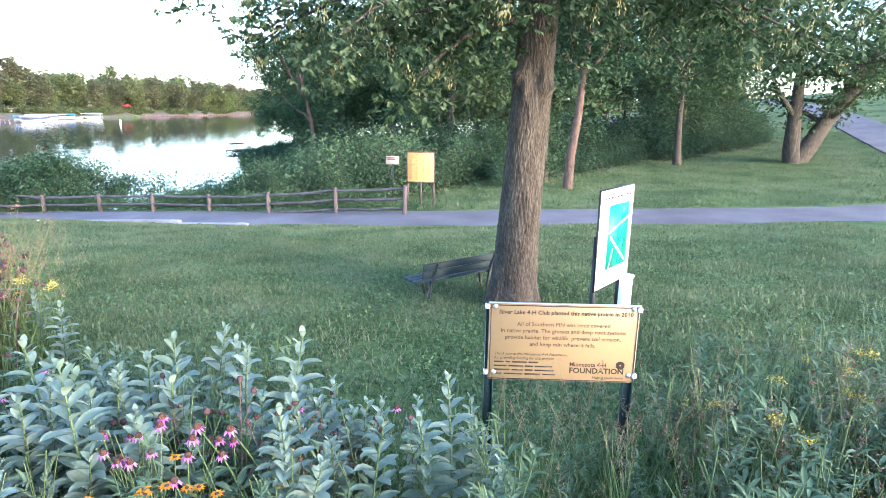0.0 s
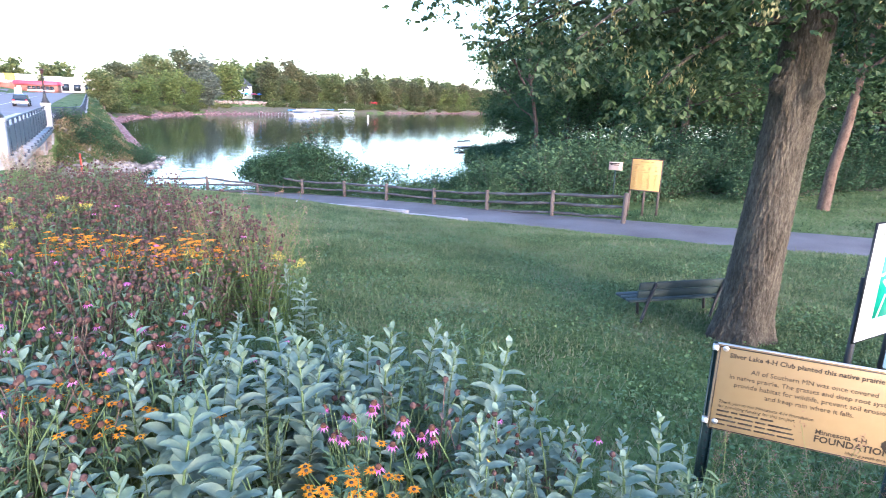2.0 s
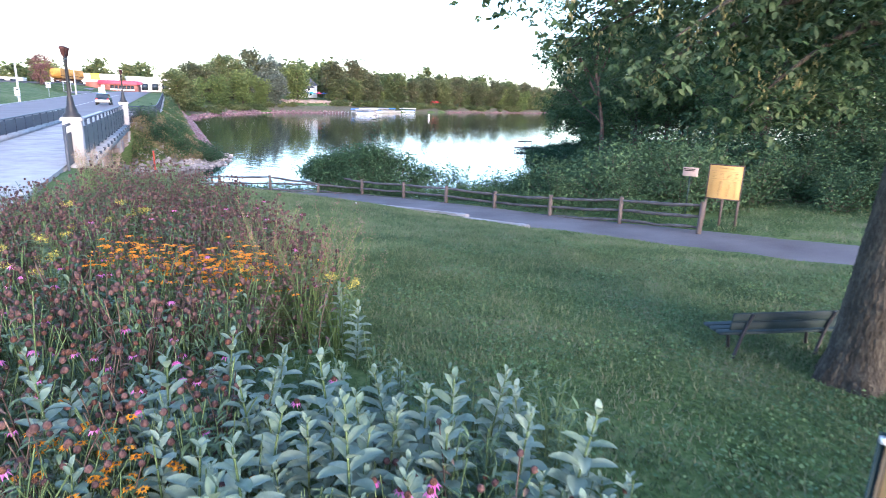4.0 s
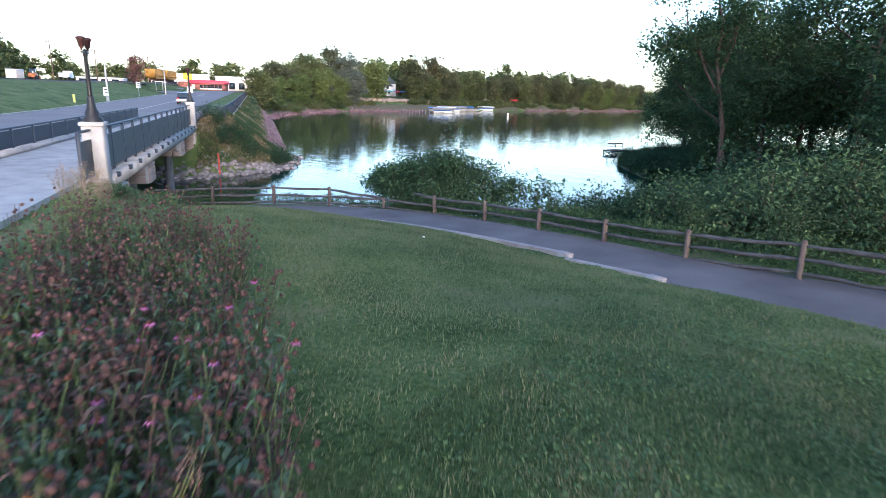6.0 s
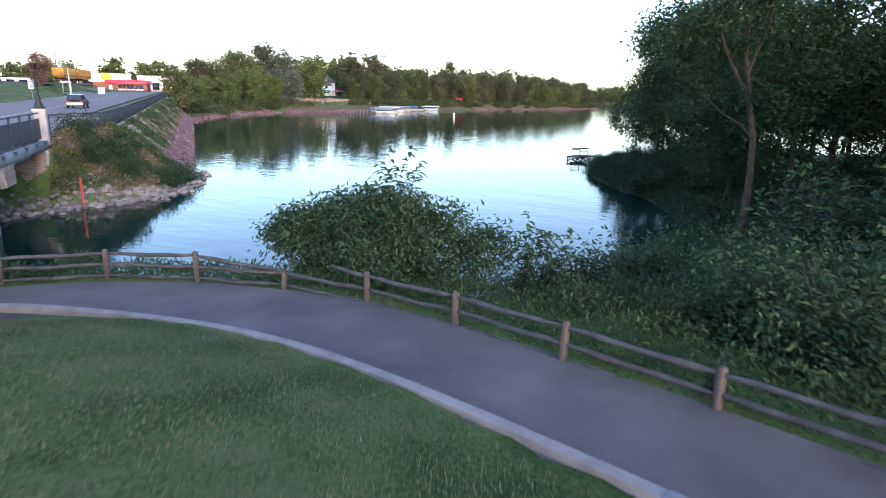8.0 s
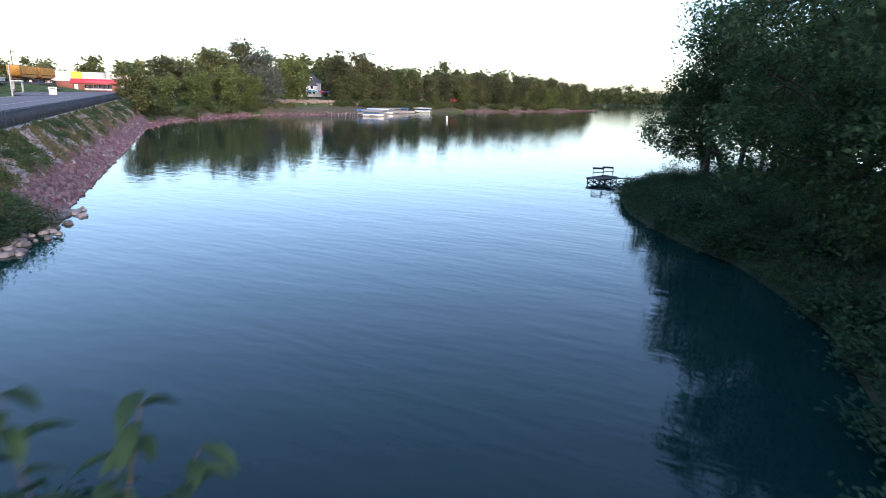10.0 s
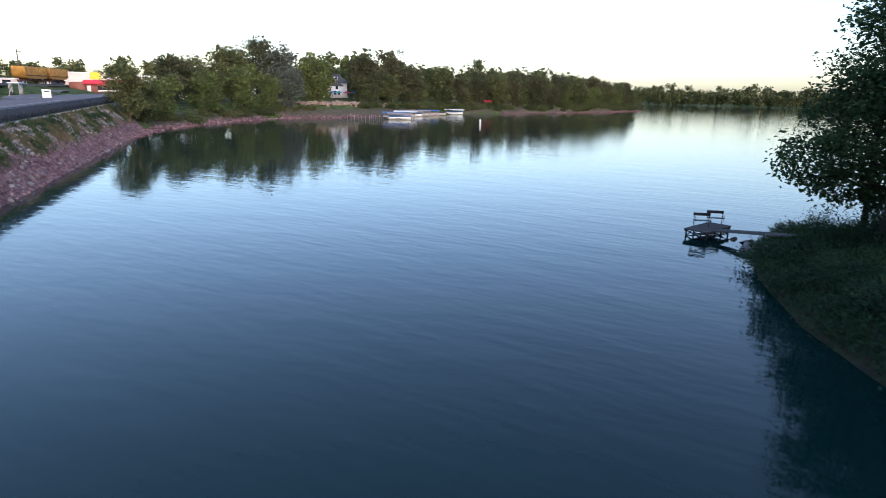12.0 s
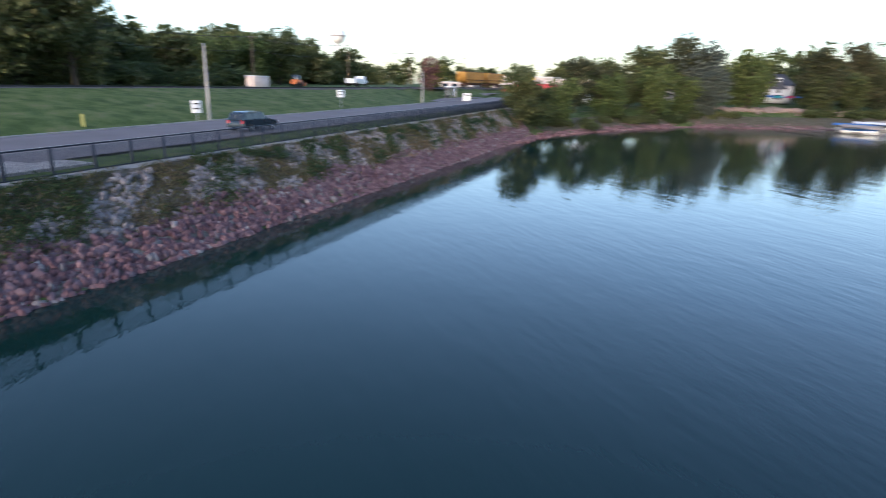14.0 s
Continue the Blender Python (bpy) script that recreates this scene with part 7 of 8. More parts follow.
tagged(part("shore_rocks", rest2, STONE_PINK), "rocks lining the far shore", "rocks", kind="stuff")
tagged(part("bridge_end_rocks", rest3, STONE_GREY), "grey rubble at the foot of the bank beyond the bridge", "rocks", kind="stuff")
# growth on the causeway slope
for i in range(34):
    s_, o_ = 30 + 100 * rb.uniform() ** 1.1, rb.uniform(2.9, 5.4)
    x, y = xy(s_, o_)
    bush("weeds", x, y, rb.uniform(0.6, 1.15), "rough weeds between the causeway rocks", "causeway weeds", tall=0.8)
for s_, o_ in ((31, 5.6), (32, 6.2), (33.5, 6.6), (35.5, 7.0), (30, 4.2), (31, 3.2), (29.2, 2.2), (33.5, 3.6), (30.5, 1.4)):
    x, y = xy(s_, o_)
    bush("dark_shrub", x, y, rb.uniform(0.7, 0.95), "rounded shrub on the bank beyond the bridge", "bank shrubs")
for x, y, z in ((-42.9, 31.7, -3.85),):
    g = thing("marker_post", "orange-red marker post at the channel", "marker", group="channel markers")
    part("post", Geo().tube([(x, y, z), (x - 0.05, y, z + 1.55)], 0.07, 8), material("orange_red_plastic", [(0.32, 0.05, 0.035), (0.40, 0.07, 0.045)], scale=3, rough=0.5, bump=0), g)

# ---- across the road ----
def at_so(s, o, rz=0.0, dz=0.0):
    x, y = xy(s, o)
    return pose(x, y, float(ground(x, y)) + dz, 0, 0, math.degrees(BANG) + rz)


LINEM = material("faded_road_paint", [(0.45, 0.42, 0.38), (0.55, 0.52, 0.48)], scale=3, rough=0.8, bump=0)
ln_ = Geo()
for s0 in range(-30, 150, 6):
    a_, b_ = np.array(bpos(s0, -8.2, float(road_z(s0)) + 0.02)), np.array(bpos(s0 + 6, -8.2, float(road_z(s0 + 6)) + 0.02))
    n_ = np.array([BN[0], BN[1], 0]) * 0.07
    ln_.polys([[a_ - n_, b_ - n_, b_ + n_, a_ + n_]])
tagged(part("road_line", ln_, LINEM), "faded centre line of the road", "road marking", kind="structure")
tagged(part("road_kerb", ribbon([xy(s, -15.75) for s in (-60, 0, 60, 150, 200)], 0.25, lambda a, b, x, y: road_z(so(a, b)[0]), step=2, lift=0.10, thick=0.3), CONCRETE), "pale concrete kerb across the road", "kerb", kind="structure")
RAILWAY = [xy(-10, -38.5), xy(60, -38.5), xy(100, -38.5), xy(160, -32.9), xy(217, -27.5), xy(262, -23.3)]
tagged(part("railway_bed", ribbon(RAILWAY, 3.4, lambda a, b, x, y: ground(a, b), step=2, lift=0.10, thick=0.4), ROADM), "grey gravel railway bed along the rise", "railway", kind="structure")
rails_ = thing("railway_track", "pair of dull steel rails on the gravel bed", "railway", kind="structure")
for off_ in (-0.72, 0.72):
    part("rail", ribbon(RAILWAY, 0.09, lambda a, b, x, y: ground(a, b), step=2, lift=0.27, thick=0.18, off=off_), BLACK, rails_)
tagged(part("side_road", ribbon([xy(150, -15), xy(170, -20), xy(215, -22)], 6.0, lambda a, b, x, y: np.maximum(ground(a, b), road_z(so(a, b)[0])), step=2, lift=0.08), ROADM), "side road joining by the shelter", "road", kind="structure")

GREYPOLE = material("grey_galvanised_pole", [(0.30, 0.30, 0.30), (0.40, 0.39, 0.38)], scale=2, rough=0.6, bump=0.05)
POLEW = material("brown_utility_pole", [(0.10, 0.07, 0.05), (0.17, 0.12, 0.09)], scale=3, stretch=(1, 1, 0.2), rough=0.9, bump=0.3)
for s_, o_, h_ in ((84.5, -17.2, 7.6), (142.7, -16.6, 6.0)):
    t = thing("street_light", "tall grey roadside light pole", "lamp post", at_so(s_, o_), "roadside light poles")
    part("pole", Geo().lathe([(0.16, -0.3), (0.15, 2), (0.09, h_), (0.0, h_ + 0.02)], (0, 0, 0), 10), GREYPOLE, t, smooth=True)
    part("arm", Geo().tube([(0, 0, h_ - 0.1), (0.5, 0.5, h_ + 0.15), (1.0, 0.9, h_ + 0.2)], 0.04, 6), GREYPOLE, t)
    part("lamp_head", Geo().bevel_box((1.15, 1.05, h_ + 0.18), (0.5, 0.22, 0.12), 0.03, 0.7), GREYPOLE, t)
wires = []
for s_, o_, h_ in ((60, -58, 10), (100, -55, 10), (135, -50, 10), (170, -48, 10.5), (200, -44, 10), (208, -30, 9)):
    t = thing("utility_pole", "brown wooden utility pole with a crossarm", "pole", at_so(s_, o_), "utility poles")
    part("pole", Geo().lathe([(0.17, -0.3), (0.11, h_), (0.0, h_)], (0, 0, 0), 8), POLEW, t, smooth=True)
    part("crossarm", Geo().box((0, 0, h_ - 0.6), (0.12, 2.2, 0.12)), POLEW, t)
    for k in (-0.95, -0.4, 0.4, 0.95):
        part("insulator", Geo().lathe([(0.04, 0), (0.05, 0.08), (0.0, 0.14)], (0, k, h_ - 0.54), 6), CREAM, t)
    x, y = xy(s_, o_)
    wires.append(np.array((x, y, float(ground(x, y)) + h_ - 0.5)))
cab = thing("power_lines", "thin dark power lines between the poles", "cable")
for a_, b_ in zip(wires[:-1], wires[1:]):
    for off_ in (-0.9, 0.9, 0.0):
        u = np.linspace(0, 1, 9)[:, None]
        p_ = a_ * (1 - u) + b_ * u - np.array([0, 0, 1.0]) * 3.2 * u * (1 - u) + np.array([BN[0], BN[1], 0]) * off_ - (np.array([0, 0, 2.5]) if off_ == 0 else 0)
        part("wire", Geo().tube(p_, 0.025, 3, cap=False), BLACK, cab)


def board_sign(s, o, w, h, z0, label, rz=0.0, n=2, mat=None):
    t = thing("road_sign", label, "sign", at_so(s, o, rz))
    part("face", Geo().bevel_box((0, 0, z0 + h / 2), (0.03, w, h), 0.01), mat or CREAM, t)
    g = Geo()
    for k in range(n):
        g.box((0.02, 0, z0 + h * (0.75 - 0.4 * k)), (0.01, w * 0.6, h * 0.12)).box((-0.02, 0, z0 + h * (0.75 - 0.4 * k)), (0.01, w * 0.6, h * 0.12))
    if n:
        part("print", g, INK, t)
    part("post", Geo().box((0.0, 0, z0 / 2), (0.06, 0.06, z0 + 0.2)), GREYPOLE, t)


board_sign(82.5, -17.0, 1.0, 1.25, 0.9, "white roadside sign with dark bars", 60)
board_sign(113, -17.6, 1.2, 1.1, 1.7, "white roadside sign on a thin post", 60)
board_sign(158, -12.5, 1.6, 1.6, 0.3, "white board sign at the side road", 30, 1)
mk = thing("pipeline_marker", "yellow-green plastic marker post in the verge", "marker", at_so(70.5, -18.3))
part("post", Geo().bevel_box((0, 0, 0.5), (0.10, 0.3, 1.1), 0.02), material("yellow_green_plastic", [(0.24, 0.26, 0.08), (0.3, 0.31, 0.1)], scale=3, rough=0.6, bump=0), mk)

# bus shelter
GLASS = bpy.data.materials.new("shelter_glass")
GLASS.use_nodes = True
_g = GLASS.node_tree.nodes["Principled BSDF"]
_g.inputs["Base Color"].default_value, _g.inputs["Roughness"].default_value, _g.inputs["Transmission Weight"].default_value = (0.8, 0.88, 0.88, 1), 0.05, 1.0
sh = thing("bus_shelter", "glazed bus shelter with a pale flat roof", "shelter", at_so(176, -22.6, 8, 0.1))
part("roof", Geo().bevel_box((0, 0, 2.75), (5.4, 2.2, 0.22), 0.05), CREAM, sh)
part("slab", Geo().box((0, 0, 0.0), (5.6, 2.4, 0.2)), CONCRETE, sh)
for x_ in (-2.4, -0.8, 0.8, 2.4):
    for y_ in (-0.9, 0.9):
        part("upright", Geo().box((x_, y_, 1.35), (0.12, 0.12, 2.6)), GREYPOLE, sh)
for x_ in (-1.6, 0, 1.6):
    pn = part("pane", Geo().box((x_, -0.9, 1.5), (1.46, 0.03, 1.9)), GLASS, sh)
    pn.visible_shadow = False
part("low_panel", Geo().box((0, 0.9, 0.45), (4.6, 0.05, 0.7)), STEEL_BLUE, sh)
part("poster", Geo().box((1.6, 0.95, 1.0), (1.0, 0.04, 1.3)), CREAM, sh)

# dark blue estate car on the road
CARP = material("dark_blue_car_paint", [(0.012, 0.022, 0.035), (0.018, 0.03, 0.045)], scale=2, rough=0.2, bump=0, spec=0.6)
CARG = material("car_window_glass", [(0.015, 0.02, 0.025), (0.02, 0.026, 0.032)], scale=2, rough=0.06, bump=0, spec=0.7)
TYRE = material("tyre_rubber", [(0.015, 0.015, 0.015), (0.025, 0.025, 0.025)], scale=9, rough=0.9)
REDL = material("red_tail_lens", [(0.35, 0.02, 0.02), (0.45, 0.03, 0.03)], scale=4, rough=0.25, bump=0)
car = thing("car", "dark blue family car driving along the road", "car", pose(*xy(76.3, -5.3), float(road_z(76.3)) + 0.02, 0, 0, math.degrees(BANG)))
prof = [(-2.3, 0.35), (-2.32, 0.75), (-2.2, 0.98), (-1.15, 1.0), (0, 1.02), (1.1, 1.0), (2.05, 0.85), (2.3, 0.66), (2.32, 0.35)]
top = [(-2.22, 1.0), (-2.0, 1.5), (-1.6, 1.62), (0.0, 1.66), (0.35, 1.58), (1.15, 1.0)]


def extrude_profile(profile, half, inset=0.0):
    p = np.array([[(x, -half + (inset if z > 1.2 else 0), z), (x, half - (inset if z > 1.2 else 0), z)] for x, z in profile])
    g = Geo().sheet(p)
    for k in (0, 1):
        c = p[:, k].mean(0)
        g.add(np.vstack([p[:, k], c]), [[i, (i + 1) % len(p), len(p)] for i in range(len(p))])
    return g


part("body", extrude_profile(prof, 0.9), CARP, car, smooth=False)
part("roof", extrude_profile(top, 0.82, 0.12), CARP, car)
for y_ in (-0.80, 0.80):
    for x0, x1 in ((-1.95, -1.1), (-1.02, -0.12), (-0.04, 0.85)):
        g_ = Geo().polys([[(x0, y_ * 1.03, 1.06), (x1, y_ * 1.03, 1.06), (min(x1 - 0.05, 0.45), y_ * 0.93, 1.48), (x0 + 0.08, y_ * 0.93, 1.48)]])
        part("side_window", g_, CARG, car)
part("windscreen", Geo().polys([[(1.14, -0.68, 1.04), (1.14, 0.68, 1.04), (0.46, 0.62, 1.53), (0.46, -0.62, 1.53)]]), CARG, car)
part("rear_window", Geo().polys([[(-2.24, -0.66, 1.08), (-2.24, 0.66, 1.08), (-2.07, 0.6, 1.46), (-2.07, -0.6, 1.46)]]), CARG, car)
for y_ in (-0.72, 0.72):
    part("tail_light", Geo().bevel_box((-2.31, y_, 0.82), (0.05, 0.22, 0.26), 0.01), REDL, car)
    part("headlight", Geo().bevel_box((2.2, y_, 0.72), (0.16, 0.3, 0.13), 0.03), CREAM, car)
for x_ in (-1.4, 1.45):
    for y_ in (-0.86, 0.86):
        wh = part("wheel", Geo().tube([(x_, y_ - 0.11, 0.32), (x_, y_ + 0.11, 0.32)], 0.32, 16), TYRE, car)
        part("rim", Geo().tube([(x_, y_ + math.copysign(0.1, y_), 0.32), (x_, y_ + math.copysign(0.125, y_), 0.32)], 0.2, 12), SILVER, wh)

# the low building with the red roof
REDR = material("red_metal_roof", [(0.48, 0.035, 0.06), (0.58, 0.05, 0.08)], scale=0.8, rough=0.5, bump=0.05)
BRICKR = material("brick_red_wall", [(0.22, 0.09, 0.07), (0.30, 0.13, 0.10)], scale=6, fine=30, rough=0.9, bump=0.3)
rbd = thing("diner_building", "low brick building with a bright red roof band", "building", at_so(232, -12.5, -8, 0.2))
part("wall", Geo().box((0, 0, 1.3), (8, 12, 2.6)), BRICKR, rbd)
part("roof", Geo().bevel_box((0, 0, 3.15), (9.4, 13.4, 1.3), 0.35), REDR, rbd)
part("annex", Geo().box((0.5, 8.5, 1.5), (7, 5, 3.0)), BRICKR, rbd)
for k in range(6):
    w_ = part("window", Geo().box((-4.02, -4.6 + 1.35 * k, 1.35), (0.08, 1.15, 1.4)), CARG, rbd)
    part("sill", Geo().box((-4.05, -4.6 + 1.35 * k, 0.6), (0.1, 1.2, 0.5)), CREAM, w_)
for k in range(6):
    w_ = part("window", Geo().box((-3 + 1.2 * k, 6.03, 1.35), (1.0, 0.08, 1.4)), CARG, rbd)
part("door", Geo().box((-4.03, 5.2, 1.05), (0.08, 1.1, 2.1)), CREAM, rbd)

# white store sheds with a yellow panel behind it
YEL = material("yellow_sign_panel", [(0.72, 0.47, 0.02), (0.8, 0.55, 0.04)], scale=2, rough=0.5, bump=0)
PEACH = material("pale_rendered_wall", [(0.55, 0.47, 0.42), (0.66, 0.58, 0.53)], scale=0.4, rough=0.8, bump=0.05)
for s_, o_, sx_, sy_, h_ in ((295, -30, 24, 26, 6.6), (300, -64, 24, 18, 3.8), (262, -4, 18, 16, 5.6)):
    b_ = thing("store_building", "long pale flat-roofed store building", "building", at_so(s_, o_, 5, 0.2), "store buildings")
    part("wall", Geo().box((0, 0, h_ / 2), (sx_, sy_, h_)), PEACH, b_)
    part("roof", Geo().bevel_box((0, 0, h_ + 0.15), (sx_ + 0.5, sy_ + 0.5, 0.3), 0.05), CREAM, b_)
    for k in range(4):
        part("window", Geo().box((-sx_ / 2 - 0.03, -sy_ * 0.36 + sy_ * 0.24 * k, 2.0), (0.08, sy_ * 0.15, 2.6)), CARG, b_)
ysn = thing("shop_sign", "square yellow shop sign panel on a pole", "sign", at_so(279, -25, 0, 0.2))
part("panel", Geo().bevel_box((0, 0, 5.6), (0.4, 3.6, 2.6), 0.1), YEL, ysn)
part("pole", Geo().box((0, 0, 2.2), (0.3, 0.3, 4.5)), GREYPOLE, ysn)

# yellow hopper wagons standing on the railway
RAILY = material("faded_yellow_wagon_paint", [(0.30, 0.14, 0.03), (0.42, 0.22, 0.045), (0.5, 0.3, 0.08)], scale=0.9, fine=9, rough=0.6, bump=0.1)
RUSTY = material("rusty_brown_steel", [(0.07, 0.035, 0.022), (0.13, 0.07, 0.045)], scale=2, fine=14, rough=0.9, bump=0.2)


def wagon(m):
    t = thing("railway_wagon", "faded yellow ribbed hopper wagon standing on the railway", "wagon", m, "railway wagons")
    side = [(-7.4, 4.3), (7.4, 4.3), (7.4, 1.9), (5.4, 1.25), (-5.4, 1.25), (-7.4, 1.9)]
    g = Geo().sheet(np.array([[(x, -1.5, z), (x, 1.5, z)] for x, z in side + side[:1]]))
    for y_ in (-1.5, 1.5):
        g.add([(x, y_, z) for x, z in side], [[0, 1, 2, 3], [0, 3, 4, 5]])
    part("hopper", g, RAILY, t)
    part("roof_walk", Geo().bevel_box((0, 0, 4.4), (14.2, 0.9, 0.14), 0.04), RUSTY, t)
    for k in range(13):
        for y_ in (-1.53, 1.53):
            part("rib", Geo().box((-7.2 + 1.2 * k, y_, 2.95), (0.12, 0.1, 2.5)), RAILY, t)
    for y_ in (-1.54, 1.54):
        part("stripe", Geo().box((0, y_, 2.05), (14.7, 0.06, 0.22)), RUSTY, t)
    for k in (-3.4, 0, 3.4):
        part("chute", Geo().box((k, 0, 0.95), (2.2, 1.8, 0.7), taper=1.3), RUSTY, t)
    for x_ in (-6.1, -4.5, 4.5, 6.1):
        for y_ in (-0.75, 0.75):
            part("wheel", Geo().tube([(x_, y_ - 0.07, 0.42), (x_, y_ + 0.07, 0.42)], 0.42, 14), RUSTY, t)
    for x_ in (-5.3, 5.3):
        part("bogie", Geo().bevel_box((x_, 0, 0.75), (2.6, 1.9, 0.35), 0.08), RUSTY, t)
    return t


w0 = wagon(at_so(210, -28.2, -5.4, 0.35))
for s_ in (226.5,):
    copy_thing(w0, at_so(s_, -38.5 + 11 * (s_ - 100) / 117, -5.4, 0.35))

# truck, beige cabin, loader on the hill
tk = thing("truck", "white flatbed truck parked by the track", "truck", at_so(167, -44, 5, 0.1))
part("bed", Geo().bevel_box((-1.8, 0, 1.3), (5.0, 2.3, 1.1), 0.04), CREAM, tk)
part("cab", Geo().bevel_box((2.0, 0, 1.5), (1.9, 2.2, 1.9), 0.2), WHITE, tk)
part("hood", Geo().bevel_box((3.5, 0, 1.05), (1.4, 2.0, 0.9), 0.15), WHITE, tk)
part("windscreen", Geo().box((2.97, 0, 1.95), (0.06, 1.8, 0.7)), CARG, tk)
for x_ in (-3.3, -2.2, 3.3):
    for y_ in (-1.0, 1.0):
        part("wheel", Geo().tube([(x_, y_ - 0.15, 0.48), (x_, y_ + 0.15, 0.48)], 0.48, 12), TYRE, tk)
cb = thing("site_cabin", "beige ribbed site container on the hill", "container", at_so(127, -43, 0, 0.05) @ Matrix.Diagonal((0.78, 0.78, 0.78, 1)))
part("shell", Geo().bevel_box((0, 0, 1.3), (5.8, 2.4, 2.5), 0.06), PEACH, cb)
part("roof", Geo().bevel_box((0, 0, 2.62), (5.9, 2.5, 0.14), 0.05), CREAM, cb)
for k in range(14):
    for y_ in (-1.21, 1.21):
        part("rib", Geo().box((-2.7 + 0.41 * k, y_, 1.25), (0.1, 0.05, 2.2)), PEACH, cb)
ORM = material("orange_machine_paint", [(0.40, 0.11, 0.03), (0.5, 0.16, 0.05)], scale=2, rough=0.5)
ld = thing("loader", "orange loader standing on the hill track", "machine", at_so(141, -44, 0, 0.05) @ Matrix.Diagonal((0.8, 0.8, 0.8, 1)))
part("body", Geo().bevel_box((0, 0, 1.3), (2.8, 1.8, 1.2), 0.2), ORM, ld)
part("cab", Geo().bevel_box((-0.2, 0, 2.4), (1.3, 1.5, 1.3), 0.12), CARG, ld)
part("bucket", Geo().bevel_box((2.2, 0, 0.7), (0.9, 2.2, 0.9), 0.1), ORM, ld)
part("boom", Geo().tube([(0.8, 0, 1.9), (2.1, 0, 0.9)], 0.14, 6), ORM, ld)
for x_ in (-0.9, 1.0):
    for y_ in (-0.9, 0.9):
        part("wheel", Geo().tube([(x_, y_ - 0.2, 0.65), (x_, y_ + 0.2, 0.65)], 0.65, 12), TYRE, ld)
# water tower beyond the trees
wt = thing("water_tower", "pale round water tower rising over the trees", "water tower", pose(-483.5, 115.9, 10.6))
part("tank", Geo().lathe([(0.0, 19.5), (2.2, 19.9), (4.4, 21.4), (5.6, 24.0), (5.6, 26.0), (4.8, 28.4), (3.0, 30.0), (1.0, 30.7), (0, 30.8)], (0, 0, 0), 28), WHITE, wt, smooth=True)
part("column", Geo().lathe([(2.4, -3), (1.2, 4), (1.0, 17), (2.0, 19.8)], (0, 0, 0), 18), WHITE, wt, smooth=True)
part("walkway", Geo().lathe([(5.65, 24.6), (6.1, 24.6), (6.1, 25.5), (6.0, 25.5)], (0, 0, 0), 28), GREYPOLE, wt)

# trees and hedges on the west side
rg = np.random.default_rng(51)
for s_ in np.arange(45, 150, 5.0):
    x, y = xy(s_ + rg.uniform(-1, 1), rg.uniform(-60, -52))
    bush("far_shrub", x, y, rg.uniform(1.3, 1.9), "dense shrub of the hedge behind the track", "western hedge")
for s_, o_, k_ in ((86, -53, 1.55), (92, -57, 1.75), (97, -52, 1.5), (81, -58, 1.6), (104, -60, 1.1), (150, -62, 1.1), (158, -60, 1.2), (140, -64, 1.0)):
    x, y = xy(s_, o_)
    far_tree(x, y, int(rg.integers(0, 5)), k_, "tall tree behind the hedge", "western trees")
LEAF_RED = material("wine_red_leaves", [(0.10, 0.045, 0.045), (0.16, 0.08, 0.075), (0.2, 0.12, 0.1)], scale=0.3, island=0.35, rough=0.7, bump=0, trans=0.2)
LEAF_YEL = material("yellow_green_leaves", [(0.13, 0.14, 0.03), (0.2, 0.2, 0.04), (0.26, 0.25, 0.07)], scale=0.3, island=0.35, rough=0.7, bump=0, trans=0.25)
x, y = xy(176.6, -28.8)
w_, c_ = tree_parts(8.6, 3.0, 0.4, 0.2, 2600, 0.42, 501, limbs=12)
make_tree("tree", "wine-red leaved tree beside the shelter", on_ground(x, y), w_, c_, BARK_FAR, LEAF_RED)
x, y = xy(184, -29.5)
w_, c_ = tree_parts(6.6, 2.8, 0.4, 0.2, 2600, 0.42, 502, limbs=12)
make_tree("tree", "yellow-green tree behind the shelter", on_ground(x, y), w_, c_, BARK_FAR, LEAF_YEL)

# ---- far shore ----
HX, HY = -181, 210
hs_ = thing("house", "white two-storey house with a dark hipped roof and dormer", "house", pose(HX, HY, 1.4, 0, 0, 40))
SHING = material("dark_slate_roof", [(0.06, 0.065, 0.08), (0.10, 0.105, 0.12)], scale=3, rough=0.8, bump=0.2)
part("wall", Geo().box((0, 0, 2.2), (8.5, 8, 5.4)), WHITE, hs_)
part("roof", Geo().add([(-4.8, -4.5, 4.7), (4.8, -4.5, 4.7), (4.8, 4.5, 4.7), (-4.8, 4.5, 4.7), (-1.2, 0, 8.1), (1.2, 0, 8.1)], [(0, 1, 5), (1, 2, 5), (2, 3, 4), (3, 0, 4)]).add([(-4.8, -4.5, 4.7), (1.2, 0, 8.1), (-1.2, 0, 8.1), (4.8, 4.5, 4.7)], [(0, 1, 2), (3, 2, 1)]), SHING, hs_)
gb = part("front_gable", Geo().box((0.8, -5.0, 1.6), (4.4, 2.6, 4.2)), WHITE, hs_)
part("gable_roof", Geo().add([(-1.7, -6.5, 3.6), (3.3, -6.5, 3.6), (0.8, -6.5, 5.9), (-1.7, -3.5, 3.6), (3.3, -3.5, 3.6), (0.8, -3.5, 5.9)], [(0, 1, 2), (3, 5, 4)]).add([(-1.7, -6.5, 3.6), (0.8, -6.5, 5.9), (0.8, -3.5, 5.9), (-1.7, -3.5, 3.6), (3.3, -6.5, 3.6), (3.3, -3.5, 3.6)], [(0, 1, 2, 3), (1, 4, 5, 2)]), SHING, gb)
part("dormer", Geo().box((0, -2.6, 6.3), (2.0, 1.6, 1.3)), WHITE, hs_)
